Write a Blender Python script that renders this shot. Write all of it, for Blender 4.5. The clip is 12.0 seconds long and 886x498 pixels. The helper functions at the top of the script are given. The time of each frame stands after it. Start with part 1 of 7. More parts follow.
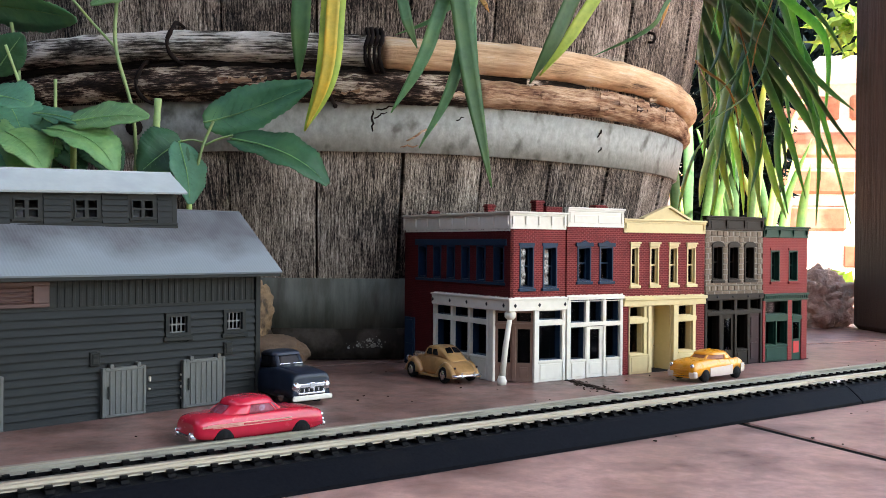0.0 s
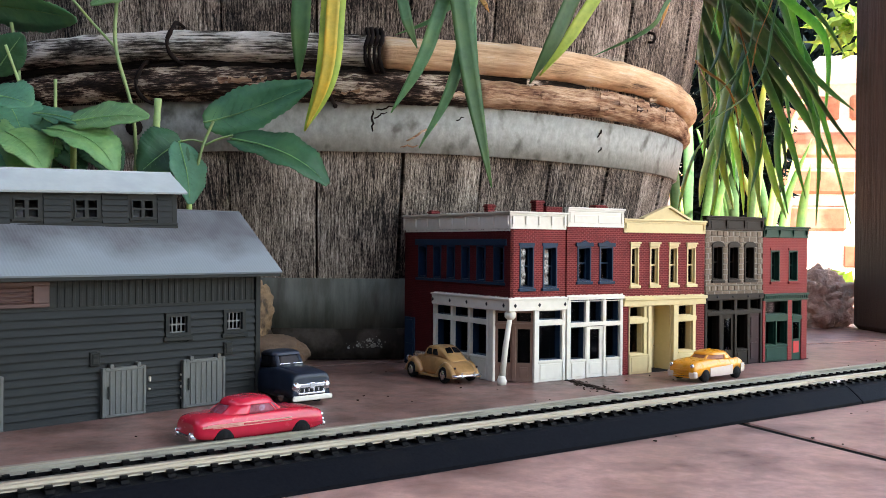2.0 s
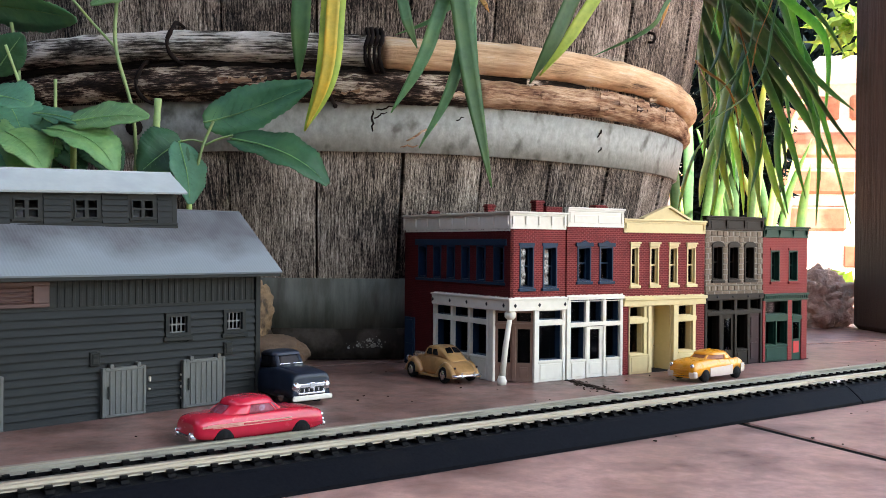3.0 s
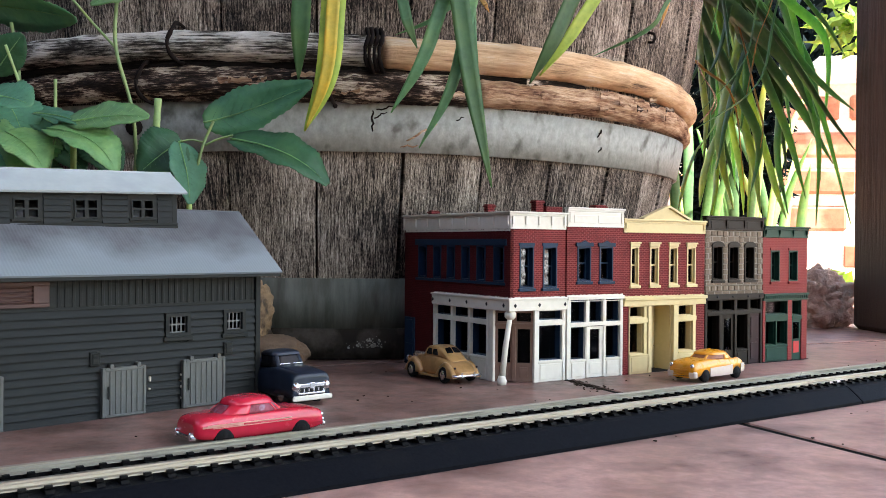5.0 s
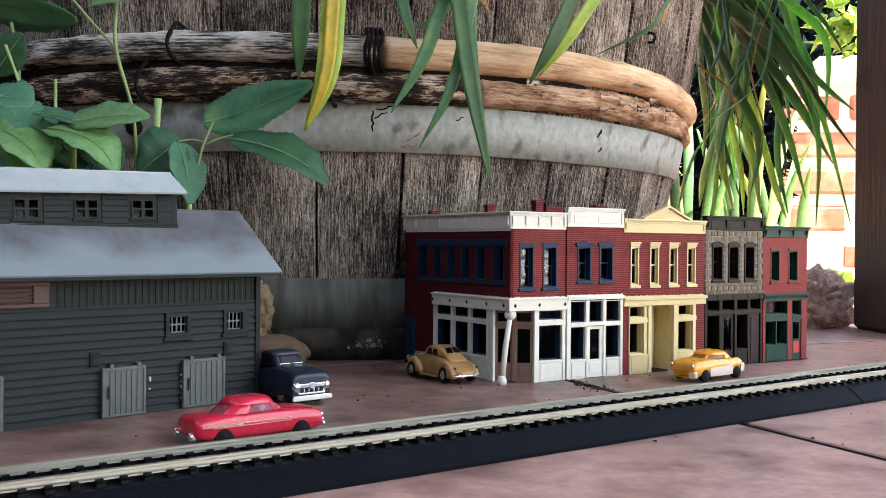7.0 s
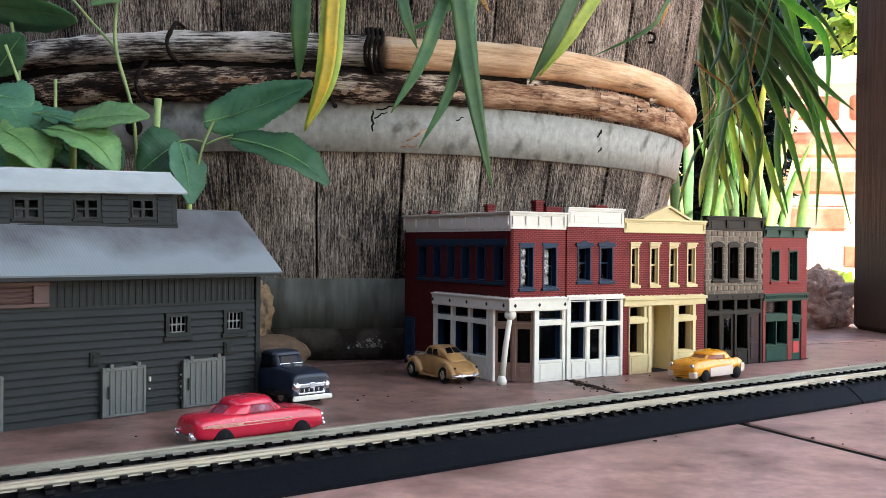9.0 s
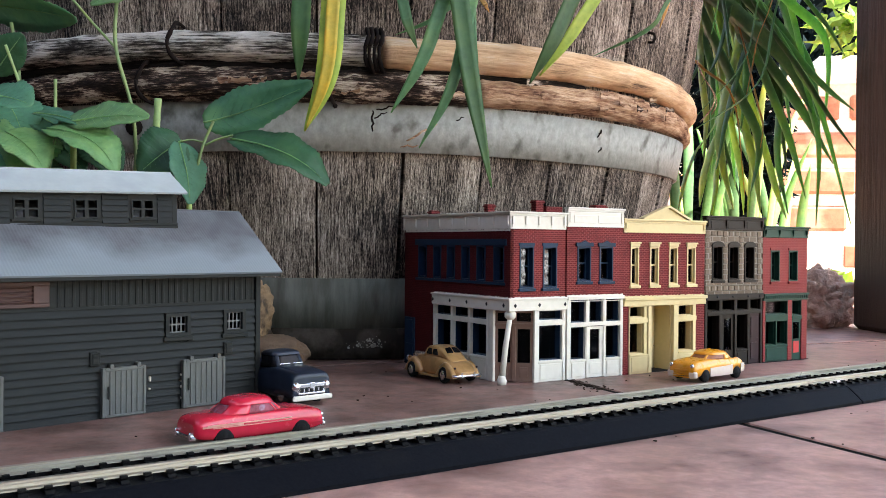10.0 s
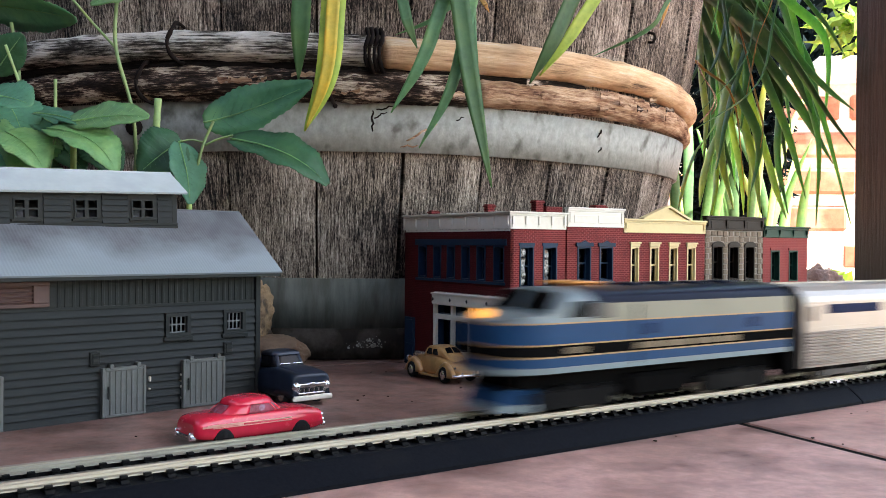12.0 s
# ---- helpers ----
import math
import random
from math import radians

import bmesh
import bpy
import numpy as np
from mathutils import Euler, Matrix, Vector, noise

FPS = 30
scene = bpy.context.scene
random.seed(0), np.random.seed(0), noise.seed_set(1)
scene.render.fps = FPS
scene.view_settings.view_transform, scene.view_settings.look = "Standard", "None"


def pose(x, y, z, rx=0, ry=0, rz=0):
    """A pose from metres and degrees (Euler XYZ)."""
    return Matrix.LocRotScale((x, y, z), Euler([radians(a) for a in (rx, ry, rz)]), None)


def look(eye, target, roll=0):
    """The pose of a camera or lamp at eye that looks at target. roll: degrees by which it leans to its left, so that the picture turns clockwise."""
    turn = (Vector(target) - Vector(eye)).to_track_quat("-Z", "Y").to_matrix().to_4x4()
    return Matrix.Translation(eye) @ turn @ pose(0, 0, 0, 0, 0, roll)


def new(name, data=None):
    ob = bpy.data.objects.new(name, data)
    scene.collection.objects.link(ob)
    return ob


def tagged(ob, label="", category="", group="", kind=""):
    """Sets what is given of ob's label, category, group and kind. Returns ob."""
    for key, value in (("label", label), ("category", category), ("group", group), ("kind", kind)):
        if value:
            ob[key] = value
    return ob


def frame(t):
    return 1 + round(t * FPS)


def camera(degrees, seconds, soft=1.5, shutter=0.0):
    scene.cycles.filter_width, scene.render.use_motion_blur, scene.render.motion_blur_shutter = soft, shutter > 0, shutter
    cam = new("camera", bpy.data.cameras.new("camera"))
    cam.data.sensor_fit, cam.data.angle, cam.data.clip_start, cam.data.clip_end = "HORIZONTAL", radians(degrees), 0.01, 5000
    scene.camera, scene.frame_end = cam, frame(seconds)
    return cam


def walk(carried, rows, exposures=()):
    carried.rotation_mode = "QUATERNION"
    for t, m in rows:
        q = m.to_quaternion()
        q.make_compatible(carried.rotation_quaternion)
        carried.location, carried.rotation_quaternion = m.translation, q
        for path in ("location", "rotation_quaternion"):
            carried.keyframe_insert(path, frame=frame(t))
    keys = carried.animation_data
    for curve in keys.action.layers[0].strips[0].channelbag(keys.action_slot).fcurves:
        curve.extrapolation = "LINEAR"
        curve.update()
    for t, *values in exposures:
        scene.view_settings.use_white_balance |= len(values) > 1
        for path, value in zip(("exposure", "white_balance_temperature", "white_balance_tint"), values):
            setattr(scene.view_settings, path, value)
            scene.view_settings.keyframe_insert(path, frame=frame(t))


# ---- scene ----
cam = camera(49.1, 12.0, soft=0.9, shutter=1.0)
EYE = (-0.2828, -0.3823, 0.0681)
CAM = look(EYE, (0.25469, 0.46092, 0.06409), 0.475)
walk(cam, [(0.0, CAM), (12.0, CAM)], exposures=[(0.0, 3.1, 7620, 8), (10.5, 3.12, 7620, 8), (12.0, 3.2, 7620, 8)])

# ---- world and sun ----
world = bpy.data.worlds.new("world")
scene.world = world
world.use_nodes = True
wn = world.node_tree
sky = wn.nodes.new("ShaderNodeTexSky")
sky.sky_type = "NISHITA"
sky.sun_disc = False
SUN_EL, SUN_AZ = 60.0, 150.0            # degrees above the horizon, clockwise from +Y
sky.sun_elevation, sky.sun_rotation = radians(SUN_EL), radians(SUN_AZ)
wn.nodes["Background"].inputs["Strength"].default_value = 0.12
wn.links.new(sky.outputs[0], wn.nodes["Background"].inputs[0])
sun = new("sun", bpy.data.lights.new("sun", "SUN"))
sun.data.energy, sun.data.angle, sun.data.color = 5.0, radians(0.5), (1.0, 0.95, 0.87)
sd = Vector((math.sin(radians(SUN_AZ)) * math.cos(radians(SUN_EL)), math.cos(radians(SUN_AZ)) * math.cos(radians(SUN_EL)), math.sin(radians(SUN_EL))))
sun.matrix_world = look(sd * 20, (0, 0, 0))


# ---- materials ----
def mat(name, a, b=None, rough=0.6, metal=0.0, grain=(1, 1, 1), scale=300.0, spots=40.0, c=None, cut=(0.5, 0.75), bump=0.15, rvar=0.15, coat=0.0, detail=6.0, emit=0.0, trans=0.0, dist=0.0006, jitter=0.0, polar=0.0, spec=0.35, sharp=0.15):
    """Two-scale procedural surface: fine grain mixes a and b, coarse stains bring in c."""
    m = bpy.data.materials.new(name)
    m.use_nodes = True
    t = m.node_tree
    N, K = t.nodes.new, t.links.new
    p = t.nodes["Principled BSDF"]
    b, c = b or tuple(x * 0.75 for x in a), c or tuple(x * 0.8 for x in a)
    co, info = N("ShaderNodeTexCoord"), N("ShaderNodeObjectInfo")
    off = N("ShaderNodeVectorMath")
    off.operation = "MULTIPLY_ADD"
    K(info.outputs["Random"], off.inputs[0])
    off.inputs[1].default_value = (3.1, 2.3, 4.7)
    K(co.outputs["Object"], off.inputs[2])
    if polar:                                        # unroll round the barrel's axis
        sp, an, ra, cb = N("ShaderNodeSeparateXYZ"), N("ShaderNodeMath"), N("ShaderNodeMath"), N("ShaderNodeCombineXYZ")
        an.operation, ra.operation = "ARCTAN2", "MULTIPLY"
        ra.inputs[1].default_value = polar
        K(co.outputs["Object"], sp.inputs[0])
        K(sp.outputs[1], an.inputs[0])
        K(sp.outputs[0], an.inputs[1])
        K(an.outputs[0], ra.inputs[0])
        K(ra.outputs[0], cb.inputs[0])
        K(sp.outputs[2], cb.inputs[2])
        K(cb.outputs[0], off.inputs[2])
    mp = N("ShaderNodeMapping")
    mp.inputs["Scale"].default_value = grain
    K(off.outputs[0], mp.inputs[0])
    fine, big = N("ShaderNodeTexNoise"), N("ShaderNodeTexNoise")
    fine.inputs["Scale"].default_value, fine.inputs["Detail"].default_value, fine.inputs["Roughness"].default_value = scale, detail, 0.62
    big.inputs["Scale"].default_value, big.inputs["Detail"].default_value = spots, 5.0
    K(mp.outputs[0], fine.inputs[0])
    K((mp if polar else off).outputs[0], big.inputs[0])
    r1, r2 = N("ShaderNodeMapRange"), N("ShaderNodeMapRange")
    r1.inputs[1].default_value, r1.inputs[2].default_value = 0.5 - sharp, 0.5 + sharp
    r2.inputs[1].default_value, r2.inputs[2].default_value = cut
    K(fine.outputs[0], r1.inputs[0])
    K(big.outputs[0], r2.inputs[0])
    m1, m2 = N("ShaderNodeMix"), N("ShaderNodeMix")
    for mx in (m1, m2):
        mx.data_type = "RGBA"
    m1.inputs[6].default_value, m1.inputs[7].default_value = (*b, 1), (*a, 1)
    K(r1.outputs[0], m1.inputs[0])
    K(m1.outputs[2], m2.inputs[6])
    m2.inputs[7].default_value = (*c, 1)
    K(r2.outputs[0], m2.inputs[0])
    last = m2.outputs[2]
    if jitter:
        hsv, jr = N("ShaderNodeHueSaturation"), N("ShaderNodeMapRange")
        jr.inputs[3].default_value, jr.inputs[4].default_value = 1 - jitter, 1 + jitter
        K(info.outputs["Random"], jr.inputs[0])
        K(jr.outputs[0], hsv.inputs["Value"])
        K(last, hsv.inputs["Color"])
        last = hsv.outputs[0]
    K(last, p.inputs["Base Color"])
    rr = N("ShaderNodeMapRange")
    rr.inputs[3].default_value, rr.inputs[4].default_value = max(rough - rvar, 0.02), min(rough + rvar, 1)
    K(fine.outputs[0], rr.inputs[0])
    K(rr.outputs[0], p.inputs["Roughness"])
    p.inputs["Metallic"].default_value = metal
    p.inputs["Specular IOR Level"].default_value = spec
    p.inputs["Coat Weight"].default_value = coat
    p.inputs["Coat Roughness"].default_value = 0.08
    if trans:
        p.inputs["Transmission Weight"].default_value = trans
    if emit:
        p.inputs["Emission Color"].default_value = (*a, 1)
        p.inputs["Emission Strength"].default_value = emit
    if bump:
        bp = N("ShaderNodeBump")
        bp.inputs["Strength"].default_value, bp.inputs["Distance"].default_value = bump, dist
        K(fine.outputs[0], bp.inputs["Height"])
        K(bp.outputs[0], p.inputs["Normal"])
    return m


def masonry(name, a, b, joint, w=0.0026, h=0.00098, gap=0.00018, rough=0.6, bump=0.5, vary=0.5):
    """Moulded courses on upright faces: u runs along the wall, v is the height."""
    m = bpy.data.materials.new(name)
    m.use_nodes = True
    t = m.node_tree
    N, K = t.nodes.new, t.links.new
    p = t.nodes["Principled BSDF"]
    co, sp, ad, cb = N("ShaderNodeTexCoord"), N("ShaderNodeSeparateXYZ"), N("ShaderNodeMath"), N("ShaderNodeCombineXYZ")
    K(co.outputs["Object"], sp.inputs[0])
    K(sp.outputs[0], ad.inputs[0])
    K(sp.outputs[1], ad.inputs[1])
    K(ad.outputs[0], cb.inputs[0])
    K(sp.outputs[2], cb.inputs[1])
    br = N("ShaderNodeTexBrick")
    K(cb.outputs[0], br.inputs["Vector"])
    br.inputs["Color1"].default_value, br.inputs["Color2"].default_value, br.inputs["Mortar"].default_value = (*a, 1), (*b, 1), (*joint, 1)
    br.inputs["Scale"].default_value = 1.0
    br.inputs["Brick Width"].default_value, br.inputs["Row Height"].default_value, br.inputs["Mortar Size"].default_value = w, h, gap
    br.inputs["Mortar Smooth"].default_value = 0.3
    nz = N("ShaderNodeTexNoise")
    nz.inputs["Scale"].default_value, nz.inputs["Detail"].default_value = 130.0, 6.0
    K(co.outputs["Object"], nz.inputs[0])
    mx, mr = N("ShaderNodeMix"), N("ShaderNodeMapRange")
    mx.data_type, mx.blend_type = "RGBA", "MULTIPLY"
    mx.inputs[7].default_value = (0.55, 0.55, 0.55, 1)
    mr.inputs[1].default_value, mr.inputs[2].default_value, mr.inputs[4].default_value = 0.45, 0.75, vary
    K(nz.outputs[0], mr.inputs[0])
    K(mr.outputs[0], mx.inputs[0])
    K(br.outputs[0], mx.inputs[6])
    K(mx.outputs[2], p.inputs["Base Color"])
    p.inputs["Roughness"].default_value = rough
    p.inputs["Specular IOR Level"].default_value = 0.12
    bp = N("ShaderNodeBump")
    bp.invert = True
    bp.inputs["Strength"].default_value, bp.inputs["Distance"].default_value = bump, 0.0003
    K(br.outputs["Fac"], bp.inputs["Height"])
    K(bp.outputs[0], p.inputs["Normal"])
    return m


def wood(name, stops, hair, streak, patch, weights=(0.5, 0.3, 0.6), rough=0.9, bump=0.8, dist=0.0015, span=0.2):
    """Split grey wood unrolled round the barrel: hairlines, streaks and stained patches feed one ramp.

    hair, streak and patch are (round, up) frequencies per metre; stops run from deep cracks to bare wood."""
    m = bpy.data.materials.new(name)
    m.use_nodes = True
    t = m.node_tree
    N, K = t.nodes.new, t.links.new
    p = t.nodes["Principled BSDF"]
    co, info, sp, an, ra, cb, rd = N("ShaderNodeTexCoord"), N("ShaderNodeObjectInfo"), N("ShaderNodeSeparateXYZ"), N("ShaderNodeMath"), N("ShaderNodeMath"), N("ShaderNodeCombineXYZ"), N("ShaderNodeMath")
    an.operation, ra.operation, rd.operation = "ARCTAN2", "MULTIPLY", "MULTIPLY"
    ra.inputs[1].default_value, rd.inputs[1].default_value = 0.29, 7.0
    K(co.outputs["Object"], sp.inputs[0])
    K(sp.outputs[1], an.inputs[0])
    K(sp.outputs[0], an.inputs[1])
    K(an.outputs[0], ra.inputs[0])
    K(ra.outputs[0], cb.inputs[0])
    K(sp.outputs[2], cb.inputs[2])
    K(info.outputs["Random"], rd.inputs[0])
    K(rd.outputs[0], cb.inputs[1])
    total, height = None, None
    for (fu, fv), w, det in zip((hair, streak, patch), weights, (3.0, 5.0, 7.0)):
        mp, nz, mu = N("ShaderNodeMapping"), N("ShaderNodeTexNoise"), N("ShaderNodeMath")
        mp.inputs["Scale"].default_value = (fu, 1.0, fv)
        nz.inputs["Scale"].default_value, nz.inputs["Detail"].default_value, nz.inputs["Roughness"].default_value = 1.0, det, 0.66
        K(cb.outputs[0], mp.inputs[0])
        K(mp.outputs[0], nz.inputs[0])
        mu.operation = "MULTIPLY_ADD"
        mu.inputs[1].default_value, mu.inputs[2].default_value = w, -0.5 * w
        K(nz.outputs[0], mu.inputs[0])
        if total is None:
            total = mu.outputs[0]
        else:
            ad = N("ShaderNodeMath")
            K(total, ad.inputs[0])
            K(mu.outputs[0], ad.inputs[1])
            total = ad.outputs[0]
    mr, rp = N("ShaderNodeMapRange"), N("ShaderNodeValToRGB")
    mr.inputs[1].default_value, mr.inputs[2].default_value = -span, span
    K(total, mr.inputs[0])
    while len(rp.color_ramp.elements) < len(stops):
        rp.color_ramp.elements.new(0.5)
    for e, (q, c) in zip(rp.color_ramp.elements, stops):
        e.position, e.color = q, (*c, 1)
    K(mr.outputs[0], rp.inputs[0])
    K(rp.outputs[0], p.inputs["Base Color"])
    p.inputs["Roughness"].default_value = rough
    p.inputs["Specular IOR Level"].default_value = 0.1
    bp = N("ShaderNodeBump")
    bp.inputs["Strength"].default_value, bp.inputs["Distance"].default_value = bump, dist
    K(mr.outputs[0], bp.inputs["Height"])
    K(bp.outputs[0], p.inputs["Normal"])
    return m


def glass(name, tint=(0.9, 0.95, 1.0), rough=0.03):
    m = bpy.data.materials.new(name)
    m.use_nodes = True
    p = m.node_tree.nodes["Principled BSDF"]
    p.inputs["Base Color"].default_value = (*tint, 1)
    p.inputs["Roughness"].default_value = rough
    p.inputs["Transmission Weight"].default_value = 1.0
    p.inputs["IOR"].default_value = 1.16
    return m


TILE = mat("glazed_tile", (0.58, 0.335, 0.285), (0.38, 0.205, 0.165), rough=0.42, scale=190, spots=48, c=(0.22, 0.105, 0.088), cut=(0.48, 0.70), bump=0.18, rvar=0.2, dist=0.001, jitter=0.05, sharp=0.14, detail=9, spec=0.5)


def floor_shade(m, film, cx, cy, r0, r1):
    """Shade round (cx, cy) put into the colour: a ragged brown tone (film), thinning from r0 to r1 metres."""
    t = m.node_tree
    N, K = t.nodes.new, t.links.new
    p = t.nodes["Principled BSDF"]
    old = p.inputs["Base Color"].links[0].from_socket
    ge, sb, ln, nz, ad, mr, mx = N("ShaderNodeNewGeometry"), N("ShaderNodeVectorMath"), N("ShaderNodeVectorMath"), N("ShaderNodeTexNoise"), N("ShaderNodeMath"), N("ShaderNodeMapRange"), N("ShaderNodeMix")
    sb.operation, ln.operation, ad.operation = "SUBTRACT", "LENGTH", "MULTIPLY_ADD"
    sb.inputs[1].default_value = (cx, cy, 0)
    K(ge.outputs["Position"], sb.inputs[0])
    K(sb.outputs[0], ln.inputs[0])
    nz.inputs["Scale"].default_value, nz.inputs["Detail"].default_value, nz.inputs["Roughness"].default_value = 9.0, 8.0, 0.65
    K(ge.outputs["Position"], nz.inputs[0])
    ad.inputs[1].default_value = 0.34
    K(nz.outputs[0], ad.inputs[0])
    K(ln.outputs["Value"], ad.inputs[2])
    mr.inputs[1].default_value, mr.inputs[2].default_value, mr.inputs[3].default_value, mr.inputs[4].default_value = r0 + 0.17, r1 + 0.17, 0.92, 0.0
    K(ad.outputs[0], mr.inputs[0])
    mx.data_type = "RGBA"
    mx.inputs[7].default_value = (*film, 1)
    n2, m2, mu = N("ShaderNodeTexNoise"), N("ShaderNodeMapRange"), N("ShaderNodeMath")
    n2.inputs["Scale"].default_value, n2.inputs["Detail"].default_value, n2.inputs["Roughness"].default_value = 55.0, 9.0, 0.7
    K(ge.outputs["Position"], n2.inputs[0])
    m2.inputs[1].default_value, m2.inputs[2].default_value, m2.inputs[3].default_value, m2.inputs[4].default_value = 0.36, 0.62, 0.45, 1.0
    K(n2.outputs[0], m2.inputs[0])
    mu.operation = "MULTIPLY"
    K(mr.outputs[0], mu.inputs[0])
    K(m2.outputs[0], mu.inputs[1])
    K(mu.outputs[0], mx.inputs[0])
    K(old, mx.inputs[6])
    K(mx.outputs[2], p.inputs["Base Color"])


# the dimmer floor round the barrel is put into the tile colour
floor_shade(TILE, (0.075, 0.043, 0.031), -0.08, 0.36, 0.42, 0.53)
GROUT = mat("grout", (0.009, 0.0085, 0.0078), (0.004, 0.0038, 0.0036), rough=0.9, scale=500, bump=0.6, spec=0.05)
STAVE = wood("weathered_oak", [(0.0, (0.008, 0.007, 0.007)), (0.30, (0.028, 0.023, 0.021)), (0.47, (0.13, 0.103, 0.085)), (0.66, (0.30, 0.245, 0.20)), (0.84, (0.46, 0.39, 0.32)), (1.0, (0.66, 0.58, 0.49))], (1500, 90), (2900, 520), (24, 13), (0.70, 0.75, 0.62), span=0.21)
ZINC = mat("galvanised_band", (0.36, 0.365, 0.335), (0.22, 0.225, 0.205), rough=0.75, scale=240, grain=(1.0, 1, 0.8), polar=0.29, spots=80, c=(0.13, 0.125, 0.11), cut=(0.55, 0.68), bump=0.4, spec=0.15, sharp=0.2)
# low hoop: stains, and its shade put into a darker base colour
ZINC_LOW = mat("shaded_stained_band", (0.125, 0.13, 0.115), (0.075, 0.08, 0.07), rough=0.8, scale=160, grain=(1.0, 1, 0.22), polar=0.29, spots=70, c=(0.05, 0.043, 0.036), cut=(0.5, 0.66), bump=0.5, spec=0.1)
# foot band, darker and browner than the hoops above
ZINC_FOOT = mat("dark_foot_band", (0.060, 0.050, 0.042), (0.036, 0.030, 0.026), rough=0.85, scale=200, polar=0.29, spots=60, c=(0.021, 0.016, 0.013), cut=(0.46, 0.6), bump=0.6, spec=0.08)
LICHEN = mat("lichen", (0.33, 0.32, 0.29), (0.18, 0.17, 0.15), rough=0.95, scale=700)
BARK = wood("split_sapling", [(0.0, (0.03, 0.02, 0.015)), (0.14, (0.16, 0.10, 0.065)), (0.34, (0.42, 0.265, 0.155)), (0.6, (0.60, 0.41, 0.25)), (0.82, (0.64, 0.50, 0.36)), (1.0, (0.70, 0.62, 0.52))], (30, 600), (110, 2400), (20, 130), (0.34, 0.3, 0.85), span=0.24, bump=0.5)
BARK_PEEL = wood("peeling_sapling", [(0.0, (0.018, 0.009, 0.007)), (0.2, (0.10, 0.045, 0.03)), (0.4, (0.27, 0.15, 0.092)), (0.62, (0.46, 0.30, 0.19)), (1.0, (0.66, 0.50, 0.36))], (45, 700), (150, 2400), (38, 150), (0.36, 0.34, 0.75), span=0.22)
BARK_OLD = wood("old_sapling", [(0.0, (0.008, 0.006, 0.005)), (0.34, (0.032, 0.027, 0.023)), (0.46, (0.20, 0.178, 0.15)), (0.6, (0.55, 0.50, 0.435)), (1.0, (0.80, 0.75, 0.67))], (40, 900), (120, 2600), (26, 90), (0.4, 0.4, 0.8), span=0.22)
BARK_DARK = wood("dark_sapling", [(0.0, (0.006, 0.0045, 0.004)), (0.44, (0.022, 0.015, 0.012)), (0.58, (0.10, 0.062, 0.046)), (0.68, (0.42, 0.33, 0.25)), (1.0, (0.70, 0.60, 0.48))], (60, 800), (220, 2400), (44, 120), (0.4, 0.42, 0.8), span=0.22)
BARK_GAP = wood("gap_shadow_stick", [(0.0, (0.004, 0.0035, 0.003)), (0.6, (0.013, 0.010, 0.009)), (1.0, (0.06, 0.045, 0.036))], (40, 700), (150, 2400), (38, 150), (0.4, 0.4, 0.7), span=0.22)
WIRE = mat("rusty_wire", (0.014, 0.010, 0.009), rough=0.9, spec=0.1)
PLASTIC_BLACK = mat("black_plastic", (0.0045, 0.005, 0.0068), (0.0065, 0.0072, 0.0095), rough=0.5, scale=900, spots=60, c=(0.0085, 0.0085, 0.0095), cut=(0.55, 0.75), bump=0.3, spec=0.02)
TIE = mat("tie_plastic", (0.0042, 0.0042, 0.0045), (0.007, 0.0068, 0.007), rough=0.6, scale=700, bump=0.2, spec=0.05)
STEEL = mat("rail_steel", (0.46, 0.425, 0.355), (0.34, 0.315, 0.265), rough=0.4, metal=0.8, scale=400, grain=(0.1, 4, 4), spots=60, bump=0.05)
BRICK_RED = masonry("red_brick", (0.145, 0.0115, 0.0125), (0.10, 0.009, 0.010), (0.235, 0.05, 0.045))
# the red brick again, darkened: the side wall's shade is in the colour
BRICK_SIDE = masonry("shaded_red_brick", (0.078, 0.0068, 0.0085), (0.058, 0.0055, 0.007), (0.085, 0.012, 0.013))
BRICK_RED2 = masonry("bright_red_brick", (0.215, 0.03, 0.027), (0.19, 0.026, 0.024), (0.24, 0.048, 0.044), vary=0.2, bump=0.25)
STONE = masonry("grey_stone", (0.175, 0.132, 0.092), (0.088, 0.063, 0.044), (0.26, 0.222, 0.178), w=0.0062, h=0.0031, gap=0.00035, vary=0.8)
WHITE = mat("white_paint", (0.67, 0.625, 0.53), (0.62, 0.58, 0.485), rough=0.5, spots=70, c=(0.62, 0.60, 0.55), cut=(0.6, 0.85), bump=0.05)
CREAM = mat("cream_paint", (0.61, 0.485, 0.245), (0.57, 0.45, 0.225), rough=0.5, spots=60, c=(0.55, 0.45, 0.24), cut=(0.62, 0.85), bump=0.05)
BLUE = mat("blue_paint", (0.010, 0.029, 0.058), (0.0085, 0.024, 0.049), rough=0.45, spots=80, bump=0.05, spec=0.15)
BROWN = mat("brown_door_paint", (0.19, 0.11, 0.083), (0.165, 0.095, 0.07), rough=0.5, bump=0.05, spec=0.15)
DARKBROWN = mat("dark_brown_paint", (0.018, 0.0128, 0.0088), (0.0125, 0.009, 0.0065), rough=0.5, spots=80, bump=0.08, spec=0.15)
MAROON = mat("maroon_paint", (0.035, 0.015, 0.017), rough=0.45, bump=0.05, spec=0.15)
GREEN = mat("dark_green_paint", (0.013, 0.05, 0.034), (0.010, 0.04, 0.028), rough=0.45, spots=80, bump=0.05, spec=0.15)
ROOFING = mat("tar_roof", (0.03, 0.03, 0.032), (0.02, 0.02, 0.022), rough=0.9, spec=0.08)
PANE = glass("window_glass", (0.36, 0.38, 0.42))
